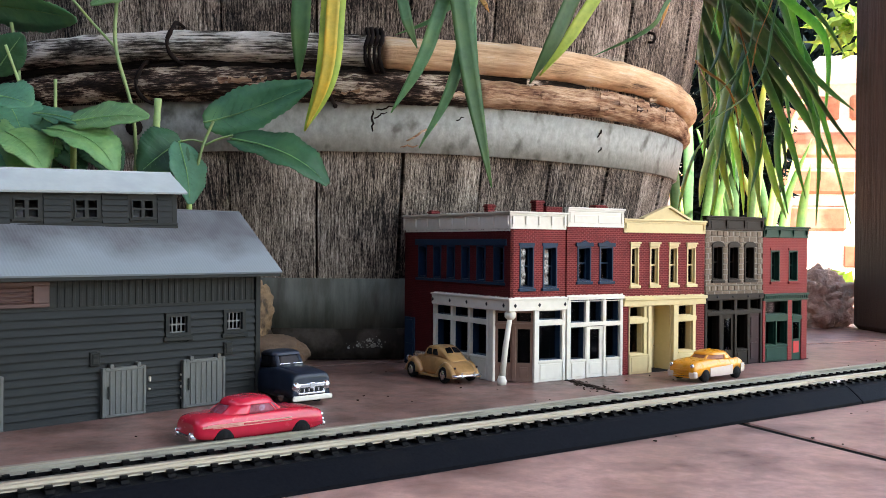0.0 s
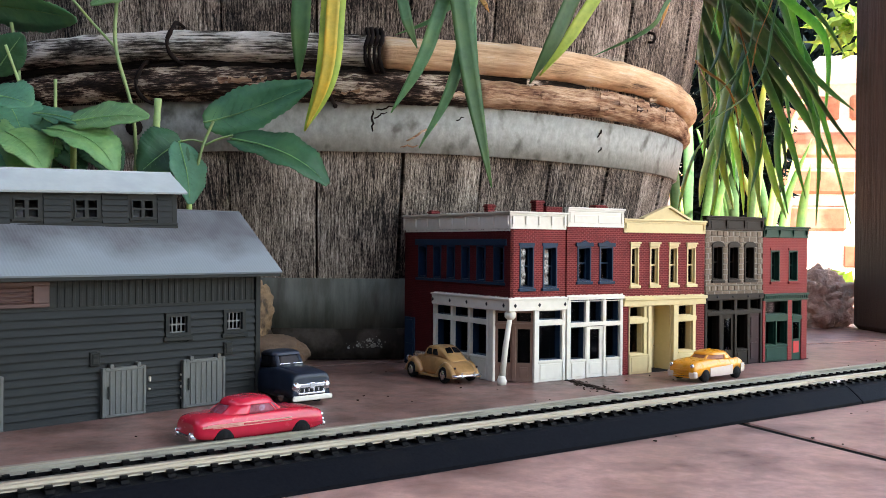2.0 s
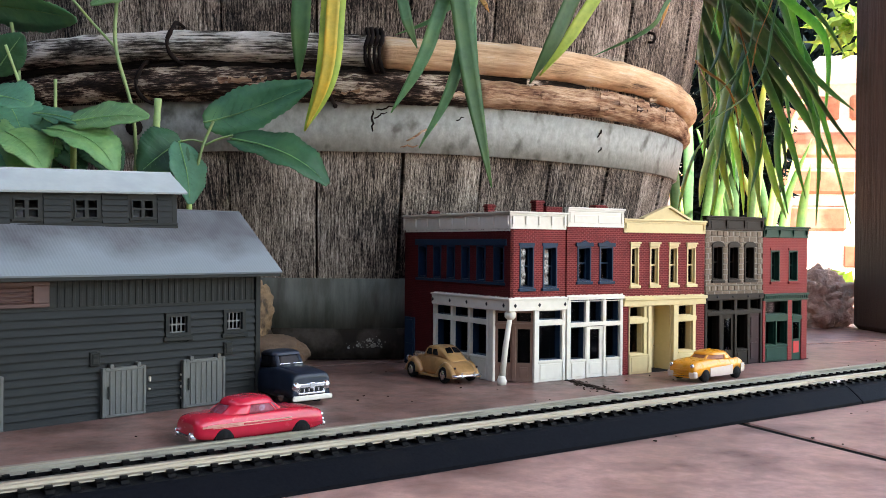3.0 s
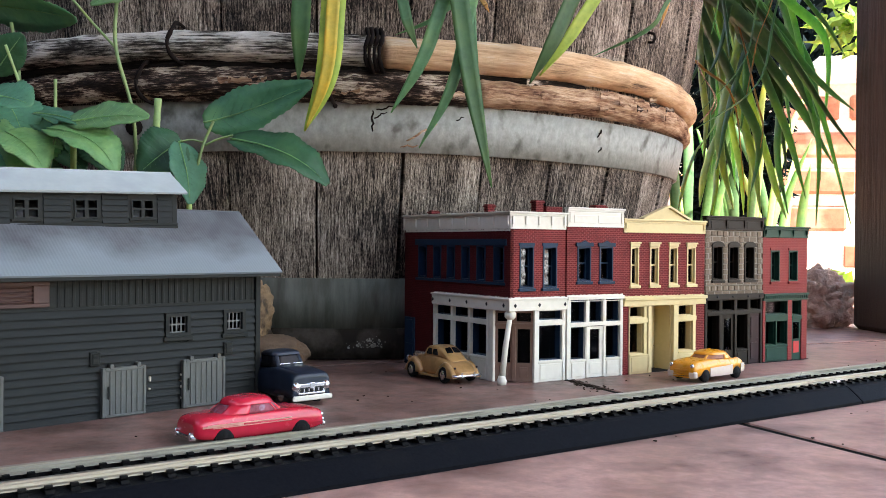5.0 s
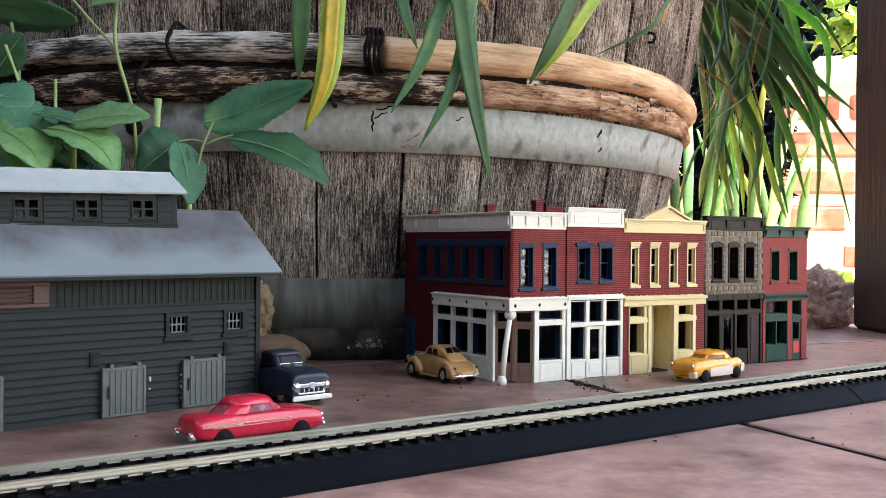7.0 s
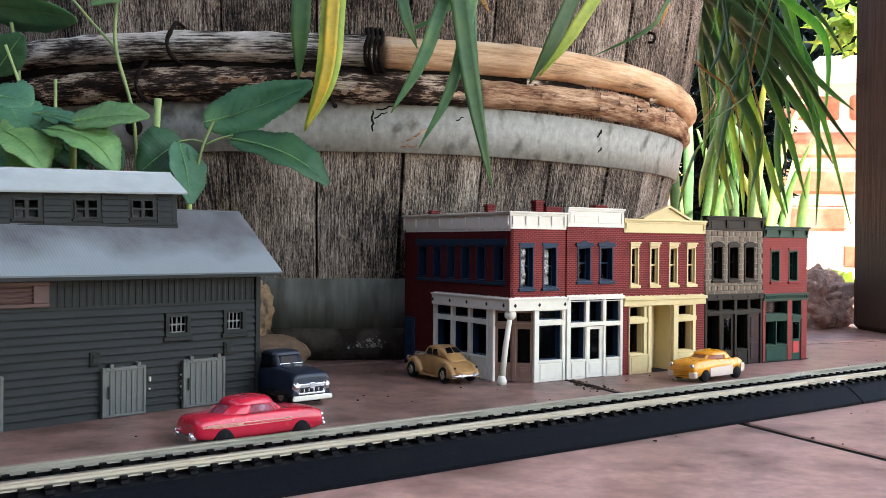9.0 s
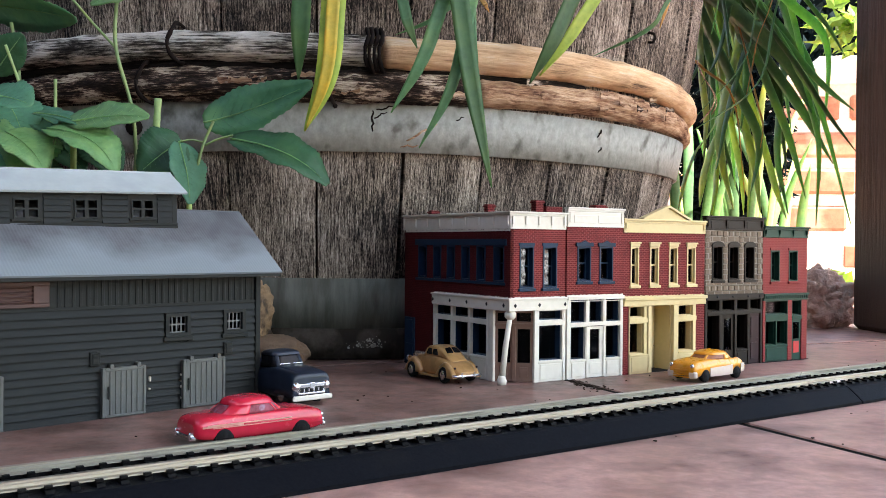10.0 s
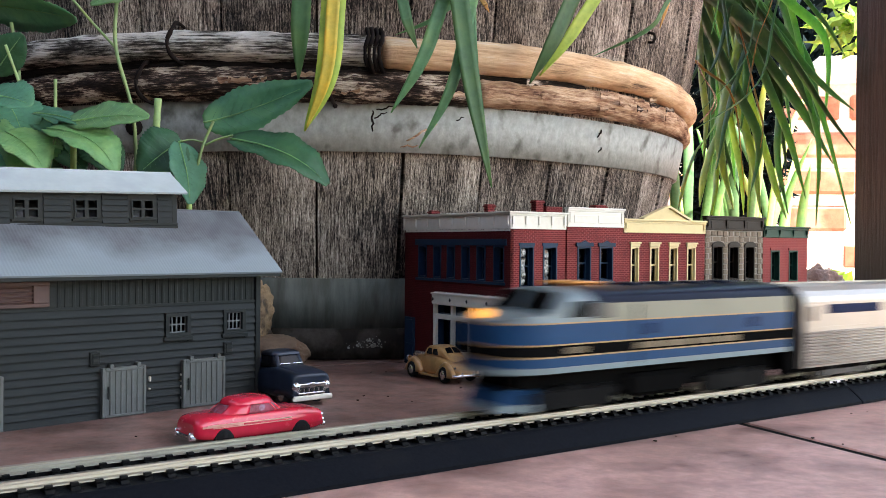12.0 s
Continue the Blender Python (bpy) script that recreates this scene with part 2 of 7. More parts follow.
# pale streaks put into the colour stand for highlights on the panes
FILM = mat("crumpled_film", (0.26, 0.26, 0.26), (0.02, 0.02, 0.022), rough=0.14, scale=900, spots=300, c=(0.01, 0.01, 0.012), cut=(0.45, 0.6), bump=0.2, spec=0.6)
BARN_GREY = mat("barn_grey", (0.0145, 0.0165, 0.0152), (0.0105, 0.012, 0.0112), rough=0.6, grain=(0.4, 1, 3), scale=250, spots=30, c=(0.009, 0.010, 0.0092), cut=(0.5, 0.75), bump=0.15, spec=0.15)
BARN_DOOR = mat("barn_door_grey", (0.092, 0.095, 0.087), (0.072, 0.075, 0.068), rough=0.6, spots=60, bump=0.1)
TIN = mat("tin_roof", (0.125, 0.13, 0.14), (0.08, 0.084, 0.092), rough=0.55, metal=0.1, scale=190, spots=42, c=(0.06, 0.063, 0.068), cut=(0.48, 0.66), bump=0.2, sharp=0.2)


def low_tone(m, pale, z0, z1):
    """Another tone (pale) over the lower part of a surface, with a ragged upper edge."""
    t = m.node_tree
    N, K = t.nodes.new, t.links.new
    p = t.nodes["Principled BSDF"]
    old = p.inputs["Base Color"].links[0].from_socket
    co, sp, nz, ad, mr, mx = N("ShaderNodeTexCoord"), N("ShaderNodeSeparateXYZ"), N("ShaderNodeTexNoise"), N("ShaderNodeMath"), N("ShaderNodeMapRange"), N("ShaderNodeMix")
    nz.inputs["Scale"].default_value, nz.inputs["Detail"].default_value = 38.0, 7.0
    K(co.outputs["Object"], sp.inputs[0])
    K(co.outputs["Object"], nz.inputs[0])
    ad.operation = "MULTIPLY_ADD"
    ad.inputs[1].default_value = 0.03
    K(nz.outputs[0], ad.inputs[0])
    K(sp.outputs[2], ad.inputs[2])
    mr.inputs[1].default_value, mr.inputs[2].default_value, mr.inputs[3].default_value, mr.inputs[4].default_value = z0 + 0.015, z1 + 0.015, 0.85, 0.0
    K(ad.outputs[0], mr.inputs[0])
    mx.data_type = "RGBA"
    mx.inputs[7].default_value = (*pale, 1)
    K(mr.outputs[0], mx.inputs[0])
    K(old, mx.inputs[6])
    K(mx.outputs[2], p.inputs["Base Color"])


# paler grey-blue on the lower part of the roof slope
low_tone(TIN, (0.195, 0.228, 0.245), 0.062, 0.073)
TIN_PALE = mat("pale_tin", (0.35, 0.385, 0.385), (0.30, 0.335, 0.335), rough=0.55, scale=120, spots=24, c=(0.25, 0.275, 0.285), cut=(0.5, 0.7), bump=0.1)
CHROME = mat("chrome", (0.75, 0.75, 0.76), (0.68, 0.68, 0.7), rough=0.16, metal=1.0, bump=0.0)
RUBBER = mat("tyre_rubber", (0.012, 0.012, 0.012), rough=0.7, spec=0.08)
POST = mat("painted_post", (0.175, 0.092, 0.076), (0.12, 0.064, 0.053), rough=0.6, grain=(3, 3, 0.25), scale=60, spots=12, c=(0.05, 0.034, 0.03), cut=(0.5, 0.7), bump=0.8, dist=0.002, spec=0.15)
WALL_BRICK = mat("garden_brick", (0.40, 0.19, 0.12), (0.31, 0.135, 0.085), rough=0.85, scale=60, spots=9, c=(0.50, 0.32, 0.23), cut=(0.5, 0.6), bump=0.4, dist=0.002, jitter=0.25)
MORTAR = mat("mortar", (0.62, 0.58, 0.52), (0.52, 0.49, 0.44), rough=0.9, scale=120, bump=0.4)
CAP = mat("coping", (0.72, 0.69, 0.64), (0.62, 0.6, 0.55), rough=0.85, scale=60, bump=0.3)
ROCK = mat("red_rock", (0.72, 0.49, 0.39), (0.38, 0.20, 0.15), rough=0.85, scale=170, spots=70, c=(0.60, 0.50, 0.42), cut=(0.55, 0.72), bump=0.9, sharp=0.2, dist=0.004)
ROCK_TAN = mat("tan_rock", (0.36, 0.24, 0.135), (0.17, 0.105, 0.058), rough=0.9, scale=260, spots=90, c=(0.05, 0.035, 0.024), cut=(0.56, 0.66), sharp=0.2, bump=0.9, dist=0.003)
# greyer and darker towards the foot of the post
low_tone(POST, (0.075, 0.060, 0.050), 0.05, 0.12)
BLOCKER = mat("dark_blocker", (0.060, 0.045, 0.036), (0.045, 0.034, 0.028), rough=0.9, scale=40, spots=3, bump=0.2, dist=0.002, spec=0.1)
BOUNCE_GROUND = mat("pale_bounce_ground", (0.42, 0.35, 0.27), (0.34, 0.28, 0.21), rough=0.95, scale=30, spots=2, bump=0.3, dist=0.003)
SOIL = mat("soil", (0.05, 0.035, 0.025), (0.03, 0.02, 0.015), rough=0.95, scale=150, bump=1.0, dist=0.005, spec=0.08)


# ---- mesh helpers ----
def box(bm, x0, x1, y0, y1, z0, z1, bevel=0.0, m=None):
    vs = [bm.verts.new(v) for v in ((x0, y0, z0), (x1, y0, z0), (x1, y1, z0), (x0, y1, z0), (x0, y0, z1), (x1, y0, z1), (x1, y1, z1), (x0, y1, z1))]
    fs = [bm.faces.new([vs[i] for i in f]) for f in ((3, 2, 1, 0), (4, 5, 6, 7), (0, 1, 5, 4), (1, 2, 6, 5), (2, 3, 7, 6), (3, 0, 4, 7))]
    if m is not None:
        bmesh.ops.transform(bm, matrix=m, verts=vs)
    if bevel:
        es = list({e for f in fs for e in f.edges})
        bmesh.ops.bevel(bm, geom=es, offset=bevel, segments=1, affect="EDGES", clamp_overlap=True)
    return bm


def boxes(*rows, bevel=0.0):
    bm = bmesh.new()
    for r in rows:
        box(bm, *r, bevel=bevel)
    return bm


def tube(bm, pts, r, n=8, caps=True):
    """A round rod along pts; r is one radius or one for each point."""
    pts = [Vector(q) for q in pts]
    rs = r if isinstance(r, (list, tuple)) else [r] * len(pts)
    rings, side = [], None
    for i, q in enumerate(pts):
        d = (pts[min(i + 1, len(pts) - 1)] - pts[max(i - 1, 0)]).normalized()
        if side is None:
            side = d.orthogonal().normalized()
        side = (side - d * side.dot(d)).normalized()
        up = d.cross(side)
        rings.append([bm.verts.new(q + (side * math.cos(6.28319 * k / n) + up * math.sin(6.28319 * k / n)) * rs[i]) for k in range(n)])
    for a, b in zip(rings, rings[1:]):
        for k in range(n):
            f = bm.faces.new((a[k], a[(k + 1) % n], b[(k + 1) % n], b[k]))
            f.smooth = True
    if caps:
        bm.faces.new(rings[0][::-1])
        bm.faces.new(rings[-1])
    return bm


def lathe(bm, prof, n=16, m=None, axis="z"):
    """Turn a profile of (radius, height) about an axis."""
    rings = []
    for r, z in prof:
        ring = []
        for k in range(n):
            a = 6.28319 * k / n
            v = Vector((r * math.cos(a), r * math.sin(a), z)) if axis == "z" else Vector((r * math.cos(a), z, r * math.sin(a)))
            ring.append(bm.verts.new(m @ v if m is not None else v))
        rings.append(ring)
    for a, b in zip(rings, rings[1:]):
        for k in range(n):
            f = bm.faces.new((a[k], a[(k + 1) % n], b[(k + 1) % n], b[k]))
            f.smooth = True
    bm.faces.new(rings[0][::-1])
    bm.faces.new(rings[-1])
    return bm


def loft(bm, rings, smooth=True, close=True, caps=True):
    """Skin a row of equal rings of points."""
    rv = [[bm.verts.new(q) for q in ring] for ring in rings]
    n = len(rv[0])
    for a, b in zip(rv, rv[1:]):
        for k in range(n if close else n - 1):
            f = bm.faces.new((a[k], a[(k + 1) % n], b[(k + 1) % n], b[k]))
            f.smooth = smooth
    if caps:
        bm.faces.new(rv[0][::-1])
        bm.faces.new(rv[-1])
    return bm


def mesh_of(name, bm, *mats):
    bmesh.ops.recalc_face_normals(bm, faces=bm.faces[:])
    me = bpy.data.meshes.new(name)
    bm.to_mesh(me)
    bm.free()
    for m in mats:
        me.materials.append(m)
    return me


def part(name, bm, material, parent, label="", m=None):
    ob = new(name, mesh_of(name, bm, material))
    ob.parent = parent
    if m is not None:
        ob.matrix_basis = m
    return tagged(ob, label)


def piece(name, me, parent, m=None):
    ob = new(name, me)
    ob.parent = parent
    if m is not None:
        ob.matrix_basis = m
    return ob


def thing(name, m, label, category, group="", kind=""):
    ob = new(name)
    ob.empty_display_size = 0.01
    ob.matrix_basis = m
    return tagged(ob, label, category, group, kind)


def solo(name, bm, material, m, label, category, group="", kind=""):
    ob = new(name, mesh_of(name, bm, material))
    ob.matrix_basis = m
    return tagged(ob, label, category, group, kind)


def holed(x0, x1, z0, z1, y0, y1, holes):
    """A wall in the xz plane, y0 to y1 thick, with openings that go through it."""
    xs = sorted({x0, x1, *[v for h in holes for v in h[:2] if x0 < v < x1]})
    zs = sorted({z0, z1, *[v for h in holes for v in h[2:] if z0 < v < z1]})
    nx, nz = len(xs) - 1, len(zs) - 1

    def solid(i, k):
        if not (0 <= i < nx and 0 <= k < nz):
            return False
        cx, cz = (xs[i] + xs[i + 1]) / 2, (zs[k] + zs[k + 1]) / 2
        return not any(h[0] < cx < h[1] and h[2] < cz < h[3] for h in holes)
    bm = bmesh.new()

    def quad(*vs):
        bm.faces.new([bm.verts.new(v) for v in vs])
    for i in range(nx):
        for k in range(nz):
            if not solid(i, k):
                continue
            a, b, c, d = xs[i], xs[i + 1], zs[k], zs[k + 1]
            quad((a, y0, c), (b, y0, c), (b, y0, d), (a, y0, d))
            quad((b, y1, c), (a, y1, c), (a, y1, d), (b, y1, d))
            if not solid(i - 1, k):
                quad((a, y1, c), (a, y0, c), (a, y0, d), (a, y1, d))
            if not solid(i + 1, k):
                quad((b, y0, c), (b, y1, c), (b, y1, d), (b, y0, d))
            if not solid(i, k - 1):
                quad((a, y1, c), (b, y1, c), (b, y0, c), (a, y0, c))
            if not solid(i, k + 1):
                quad((a, y0, d), (b, y0, d), (b, y1, d), (a, y1, d))
    bmesh.ops.remove_doubles(bm, verts=bm.verts[:], dist=1e-6)
    return bm


# ---- the porch: ground, unseen shell that blocks light, and the garden wall behind ----
# outer ground, its pale colour chosen to bounce warm light in
solo("ground", boxes((-60, 60, -60, 60, -0.2, -0.0125)), BOUNCE_GROUND, pose(0, 0, 0), "outer garden ground, made pale to bounce warm light", "ground", kind="structure")
solo("grout_bed", boxes((-2.9, 3.3, -3.1, 3.1, -0.012, -0.0007)), GROUT, pose(0, 0, 0, 0, 0, -8.5), "dark gritty grout bed under the porch tiles", "grout", kind="structure")


def porch_floor():
    """Large square clay tiles, the rows turned a little against the street."""
    fl = thing("floor", pose(0.037, 0, 0, 0, 0, -8.5), "worn glazed red-brown clay tiles with sunk dark joints", "tile floor", kind="structure")
    s, j = 0.40, 0.0025
    bm = boxes((j, s - j, j, s - j, -0.02, 0.0), bevel=0.0005)
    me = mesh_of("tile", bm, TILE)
    for i in range(-7, 8):
        for k in range(-7, 7):
            piece("tile", me, fl, pose(i * s, -0.30 + k * s, random.uniform(-0.0002, 0.0), 0, 0, 0))


porch_floor()
# unseen ceiling and walls, added and sized to shape the light
solo("ceiling", boxes((-1.0, 1.2, -2.7, 1.4, 2.4, 2.5)), BLOCKER, pose(0, 0, 0), "unseen porch ceiling, added to keep the sun off", "ceiling", kind="structure")
solo("wall_west", boxes((-1.0, -0.9, -2.7, 1.4, 0, 1.0)), BLOCKER, pose(0, 0, 0), "unseen dark wall, added to hold back light", "wall", kind="structure")
solo("wall_south", boxes((-0.9, -0.25, -2.7, -2.6, 0, 2.4)), BLOCKER, pose(0, 0, 0), "unseen dark wall, added to hold back light", "wall", kind="structure")
solo("wall_north", boxes((-0.9, 0.4, 1.3, 1.4, 0, 2.4)), BLOCKER, pose(0, 0, 0), "unseen dark wall, added to hold back light", "wall", kind="structure")


def porch_post():
    bm = bmesh.new()
    box(bm, 0, 0.11, -0.11, 0, 0, 2.4, bevel=0.004)
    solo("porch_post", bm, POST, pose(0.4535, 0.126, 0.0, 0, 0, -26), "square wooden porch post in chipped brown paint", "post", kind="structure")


porch_post()


def garden_wall():
    """Low wall of short bricks in wide pale mortar, out in the sun, with a rough coping."""
    gw = thing("garden_wall", pose(1.70, 1.20, 0, 0, 0, -42), "low sunlit brick garden wall with wide pale mortar", "wall", kind="structure")
    part("mortar_core", boxes((-1.4, 1.8, 0.006, 0.20, 0, 0.47)), MORTAR, gw)
    rg = random.Random(11)
    x = -1.4
    while x < 1.7:
        w = rg.uniform(0.13, 0.24)
        part("coping_stone", boxes((x, x + w - 0.004, -0.03 + rg.uniform(-0.008, 0.008), 0.24, 0.47, 0.525 + rg.uniform(-0.012, 0.014)), bevel=0.008), CAP, gw)
        x += w
    mes = [mesh_of("brick", boxes((0, w, 0, 0.1, 0, 0.062), bevel=0.007), WALL_BRICK) for w in (0.07, 0.10, 0.15, 0.19)]
    for r in range(5):
        x = -1.38 + rg.uniform(0, 0.1)
        while x < 1.6:
            k = rg.choice((0, 1, 1, 2, 2, 3))
            if rg.random() > 0.08:
                piece("brick", mes[k], gw, pose(x, rg.uniform(-0.005, 0.003), 0.018 + r * 0.091 + rg.uniform(-0.004, 0.004), 0, rg.uniform(-1.5, 1.5), 0))
            x += (0.07, 0.10, 0.15, 0.19)[k] + rg.uniform(0.022, 0.045)


garden_wall()


# ---- the barrel ----
BX, BY = 0.0773, 0.3661


def barrel_r(z):
    return 0.316 - 0.06 * ((0.42 - z) / 0.42) ** 2


def planter_barrel():
    ba = thing("barrel_planter", pose(BX, BY, 0), "weathered oak half-barrel planter with zinc and sapling hoops", "planter")
    n, zs = 36, [0.42 * k / 14 for k in range(15)]
    cuts = [-127 + 10 * i + (random.uniform(-1.2, 1.2) if i > 3 else 0) for i in range(n)]
    for i in range(n):
        a0, a1 = radians(cuts[i]), radians(cuts[i + 1] if i < n - 1 else cuts[0] + 360)
        g = random.uniform(0.0003, 0.0012) / 0.28
        bm = bmesh.new()
        rows = []
        lift = random.uniform(-0.0012, 0.0008)
        for z in zs:
            r = barrel_r(z) + lift
            ring = []
            for k in range(5):
                a = a0 + g + (a1 - a0 - 2 * g) * k / 4
                rr = r - (0.0016 if k in (0, 4) else 0)
                ring.append((rr * math.cos(a), rr * math.sin(a), z))
            for k in (4, 0):
                a = a0 + g + (a1 - a0 - 2 * g) * k / 4
                ring.append(((r - 0.022) * math.cos(a), (r - 0.022) * math.sin(a), z))
            rows.append(ring)
        loft(bm, rows, smooth=False)
        part("stave", bm, STAVE, ba)

    def hoop(name, z0, z1, mtl, label):
        bm = bmesh.new()
        rows = []
        for k in range(97):
            a = 6.28319 * k / 96
            w = 0.0006 * math.sin(a * 5 + z0 * 90)
            ra, rb = barrel_r(z0) + 0.0012 + w, barrel_r(z1) + 0.0012 + w
            ca, sa = math.cos(a), math.sin(a)
            rows.append([((ra + 0.0016) * ca, (ra + 0.0016) * sa, z0 + w), ((rb + 0.0016) * ca, (rb + 0.0016) * sa, z1 + w), ((rb - 0.001) * ca, (rb - 0.001) * sa, z1 + w), ((ra - 0.001) * ca, (ra - 0.001) * sa, z0 + w)])
        loft(bm, rows, caps=False)
        return part(name, bm, mtl, ba, label)

    hoop("metal_hoop", 0.1195, 0.1465, ZINC, "dull galvanised hoop with dark scratches")
    hoop("metal_hoop", 0.0195, 0.0490, ZINC_LOW, "stained galvanised hoop low on the barrel, darkened for its shade")
    hoop("metal_hoop", 0.0005, 0.0188, ZINC_FOOT, "dark hoop round the foot of the barrel")
    # added shell, stops light showing through between the staves
    part("inner_shell", loft(bmesh.new(), [[((barrel_r(z) - 0.010) * math.cos(6.28319 * k / 72), (barrel_r(z) - 0.010) * math.sin(6.28319 * k / 72), z) for k in range(72)] for z in (0.001, 0.1, 0.2, 0.3, 0.358)]), SOIL, ba, "unseen dark shell that keeps light out of the joints")
    part("soil", lathe(bmesh.new(), [(0.001, 0.36), (0.29, 0.36), (0.29, 0.385), (0.001, 0.40)], 24), SOIL, ba)

    def sapling(a0, a1, line, mtl, seed, label, split=0.0):
        """A bent stick from angle a0 to a1; line holds (angle, height, radius) along it."""
        bm = bmesh.new()
        rings, step = [], 0.45 if a1 > a0 else -0.45
        la = [q[0] for q in line]
        for k in range(int((a1 - a0) / step) + 1):
            a = a0 + step * k
            z, r = float(np.interp(a, la, [q[1] for q in line])), float(np.interp(a, la, [q[2] for q in line]))
            z += 0.0012 * noise.noise((a * 0.05, seed, 0)) + 0.0005 * noise.noise((a * 0.3, seed, 3))
            r *= 1 + 0.07 * noise.noise((a * 0.11, seed * 3, 5)) + (0.07 * math.exp(-(((a + seed * 40) % 17 - 8) / 0.8) ** 2))
            R = barrel_r(z) + r * (0.35 - 0.45 * min(max((a + 88) / 30, 0), 1))      # bound tighter towards the far side
            if k == 0:
                r *= 0.8
            ca, sa = math.cos(radians(a)), math.sin(radians(a))
            row = []
            for j in range(26):
                q = 6.28319 * j / 26
                cr = noise.noise((a * 0.09, math.cos(q) * 2.6, math.sin(q) * 2.6 + seed * 7))
                gap = -max(0.0, 0.16 - abs(cr)) * 1.1 * split
                w = r * (1 + gap + 0.05 * noise.noise((a * 0.35, math.cos(q) * 1.5, math.sin(q) * 1.5 + seed)) + 0.035 * noise.noise((a * 1.3, math.cos(q) * 4, math.sin(q) * 4 + seed)))
                rr = R + w * math.cos(q)
                row.append((rr * ca, rr * sa, z + w * math.sin(q)))
            rings.append(row)
        loft(bm, rings)
        part("sapling_hoop", bm, mtl, ba, label)

    UP = [(-230, 0.172, 0.0080), (-160, 0.1760, 0.0080), (-137, 0.1755, 0.0082), (-127, 0.1752, 0.0084), (-107, 0.1735, 0.0090), (-97, 0.1738, 0.0095), (-87, 0.1750, 0.0094), (-77, 0.1755, 0.0090), (-62, 0.1745, 0.0090), (-50, 0.172, 0.0092), (40, 0.172, 0.0090)]
    LOW = [(-230, 0.152, 0.0085), (-160, 0.1540, 0.0090), (-137, 0.1560, 0.0088), (-127, 0.1555, 0.0095), (-107, 0.1550, 0.0092), (-97, 0.1555, 0.0080), (-87, 0.1565, 0.0080), (-77, 0.1570, 0.0085), (-62, 0.1560, 0.0084), (-50, 0.154, 0.0080), (40, 0.154, 0.0080)]
    sapling(-110.2, 40, UP, BARK, 1.3, "pale split sapling bound round the barrel", 0.35)
    sapling(-110.8, -230, UP, BARK_OLD, 4.1, "grey weathered sapling bound round the barrel", 0.8)
    sapling(-99.2, 40, LOW, BARK_PEEL, 7.7, "peeling sapling bound round the barrel", 1.0)
    sapling(-99.5, -230, LOW, BARK_DARK, 2.6, "dark weathered sapling bound round the barrel", 1.0)
    # near-black stick stands for the shadow between the two saplings
    sapling(-84, -230, [(-230, 0.1625, 0.0042), (-137, 0.1655, 0.0042), (-107, 0.1645, 0.0040), (-84, 0.1650, 0.0030)], BARK_GAP, 5.5, "thin dark stick filling the shadowed gap between the hoops", 0.6)
    # flaps of bark lifting from the lower stick
    for k in range(26):
        a, ln, up = random.choice((random.uniform(-84, -68), random.uniform(-135, -90))), random.uniform(0.8, 2.8), random.uniform(-0.006, 0.0065)
        rows = []
        for j in range(6):
            aa, u = radians(a + ln * j / 5), j / 5
            z = float(np.interp(a + ln * u, [q[0] for q in LOW], [q[1] for q in LOW])) + up + 0.0006 * math.sin(j * 2.2 + k)
            R = barrel_r(z) + 0.0052 + math.sqrt(max(0.0084 ** 2 - up ** 2, 0)) + 0.0022 * u * u
            h = random.uniform(0.0008, 0.0022) * (1 - 0.5 * u)
            rows.append([(R * math.cos(aa), R * math.sin(aa), z - h), (R * math.cos(aa), R * math.sin(aa), z + h), ((R - 0.0007) * math.cos(aa), (R - 0.0007) * math.sin(aa), z + h), ((R - 0.0007) * math.cos(aa), (R - 0.0007) * math.sin(aa), z - h)])
        part("bark_flake", loft(bmesh.new(), rows, smooth=False), BARK_PEEL if k % 3 else BARK_DARK, ba)
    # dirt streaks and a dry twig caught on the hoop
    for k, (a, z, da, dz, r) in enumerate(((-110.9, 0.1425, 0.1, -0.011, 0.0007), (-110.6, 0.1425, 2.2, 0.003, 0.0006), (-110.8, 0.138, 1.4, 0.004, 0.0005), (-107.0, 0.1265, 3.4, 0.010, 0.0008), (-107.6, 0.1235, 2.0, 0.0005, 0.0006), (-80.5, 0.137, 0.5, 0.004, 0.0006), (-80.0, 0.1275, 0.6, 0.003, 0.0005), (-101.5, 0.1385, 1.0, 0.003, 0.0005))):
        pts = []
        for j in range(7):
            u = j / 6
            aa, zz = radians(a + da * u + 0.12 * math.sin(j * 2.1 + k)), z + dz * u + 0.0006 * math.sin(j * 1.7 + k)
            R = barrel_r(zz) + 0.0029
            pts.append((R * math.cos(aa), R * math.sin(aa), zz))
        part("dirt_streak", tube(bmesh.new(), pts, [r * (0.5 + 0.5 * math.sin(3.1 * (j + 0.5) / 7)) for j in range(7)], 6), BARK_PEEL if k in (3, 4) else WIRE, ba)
    for a, z in ((-137.5, 0.133), (-88, 0.034), (-160, 0.034)):
        R = barrel_r(z) + 0.002
        part("rivet", lathe(bmesh.new(), [(0.0052, 0), (0.0048, 0.0018), (0.0028, 0.0030), (0.0001, 0.0034)], 12, m=Matrix.Translation((R * math.cos(radians(a)), R * math.sin(radians(a)), z)) @ pose(0, 0, 0, 0, 90, a) @ pose(0, 0, 0)), WIRE, ba, "dark rivet head")
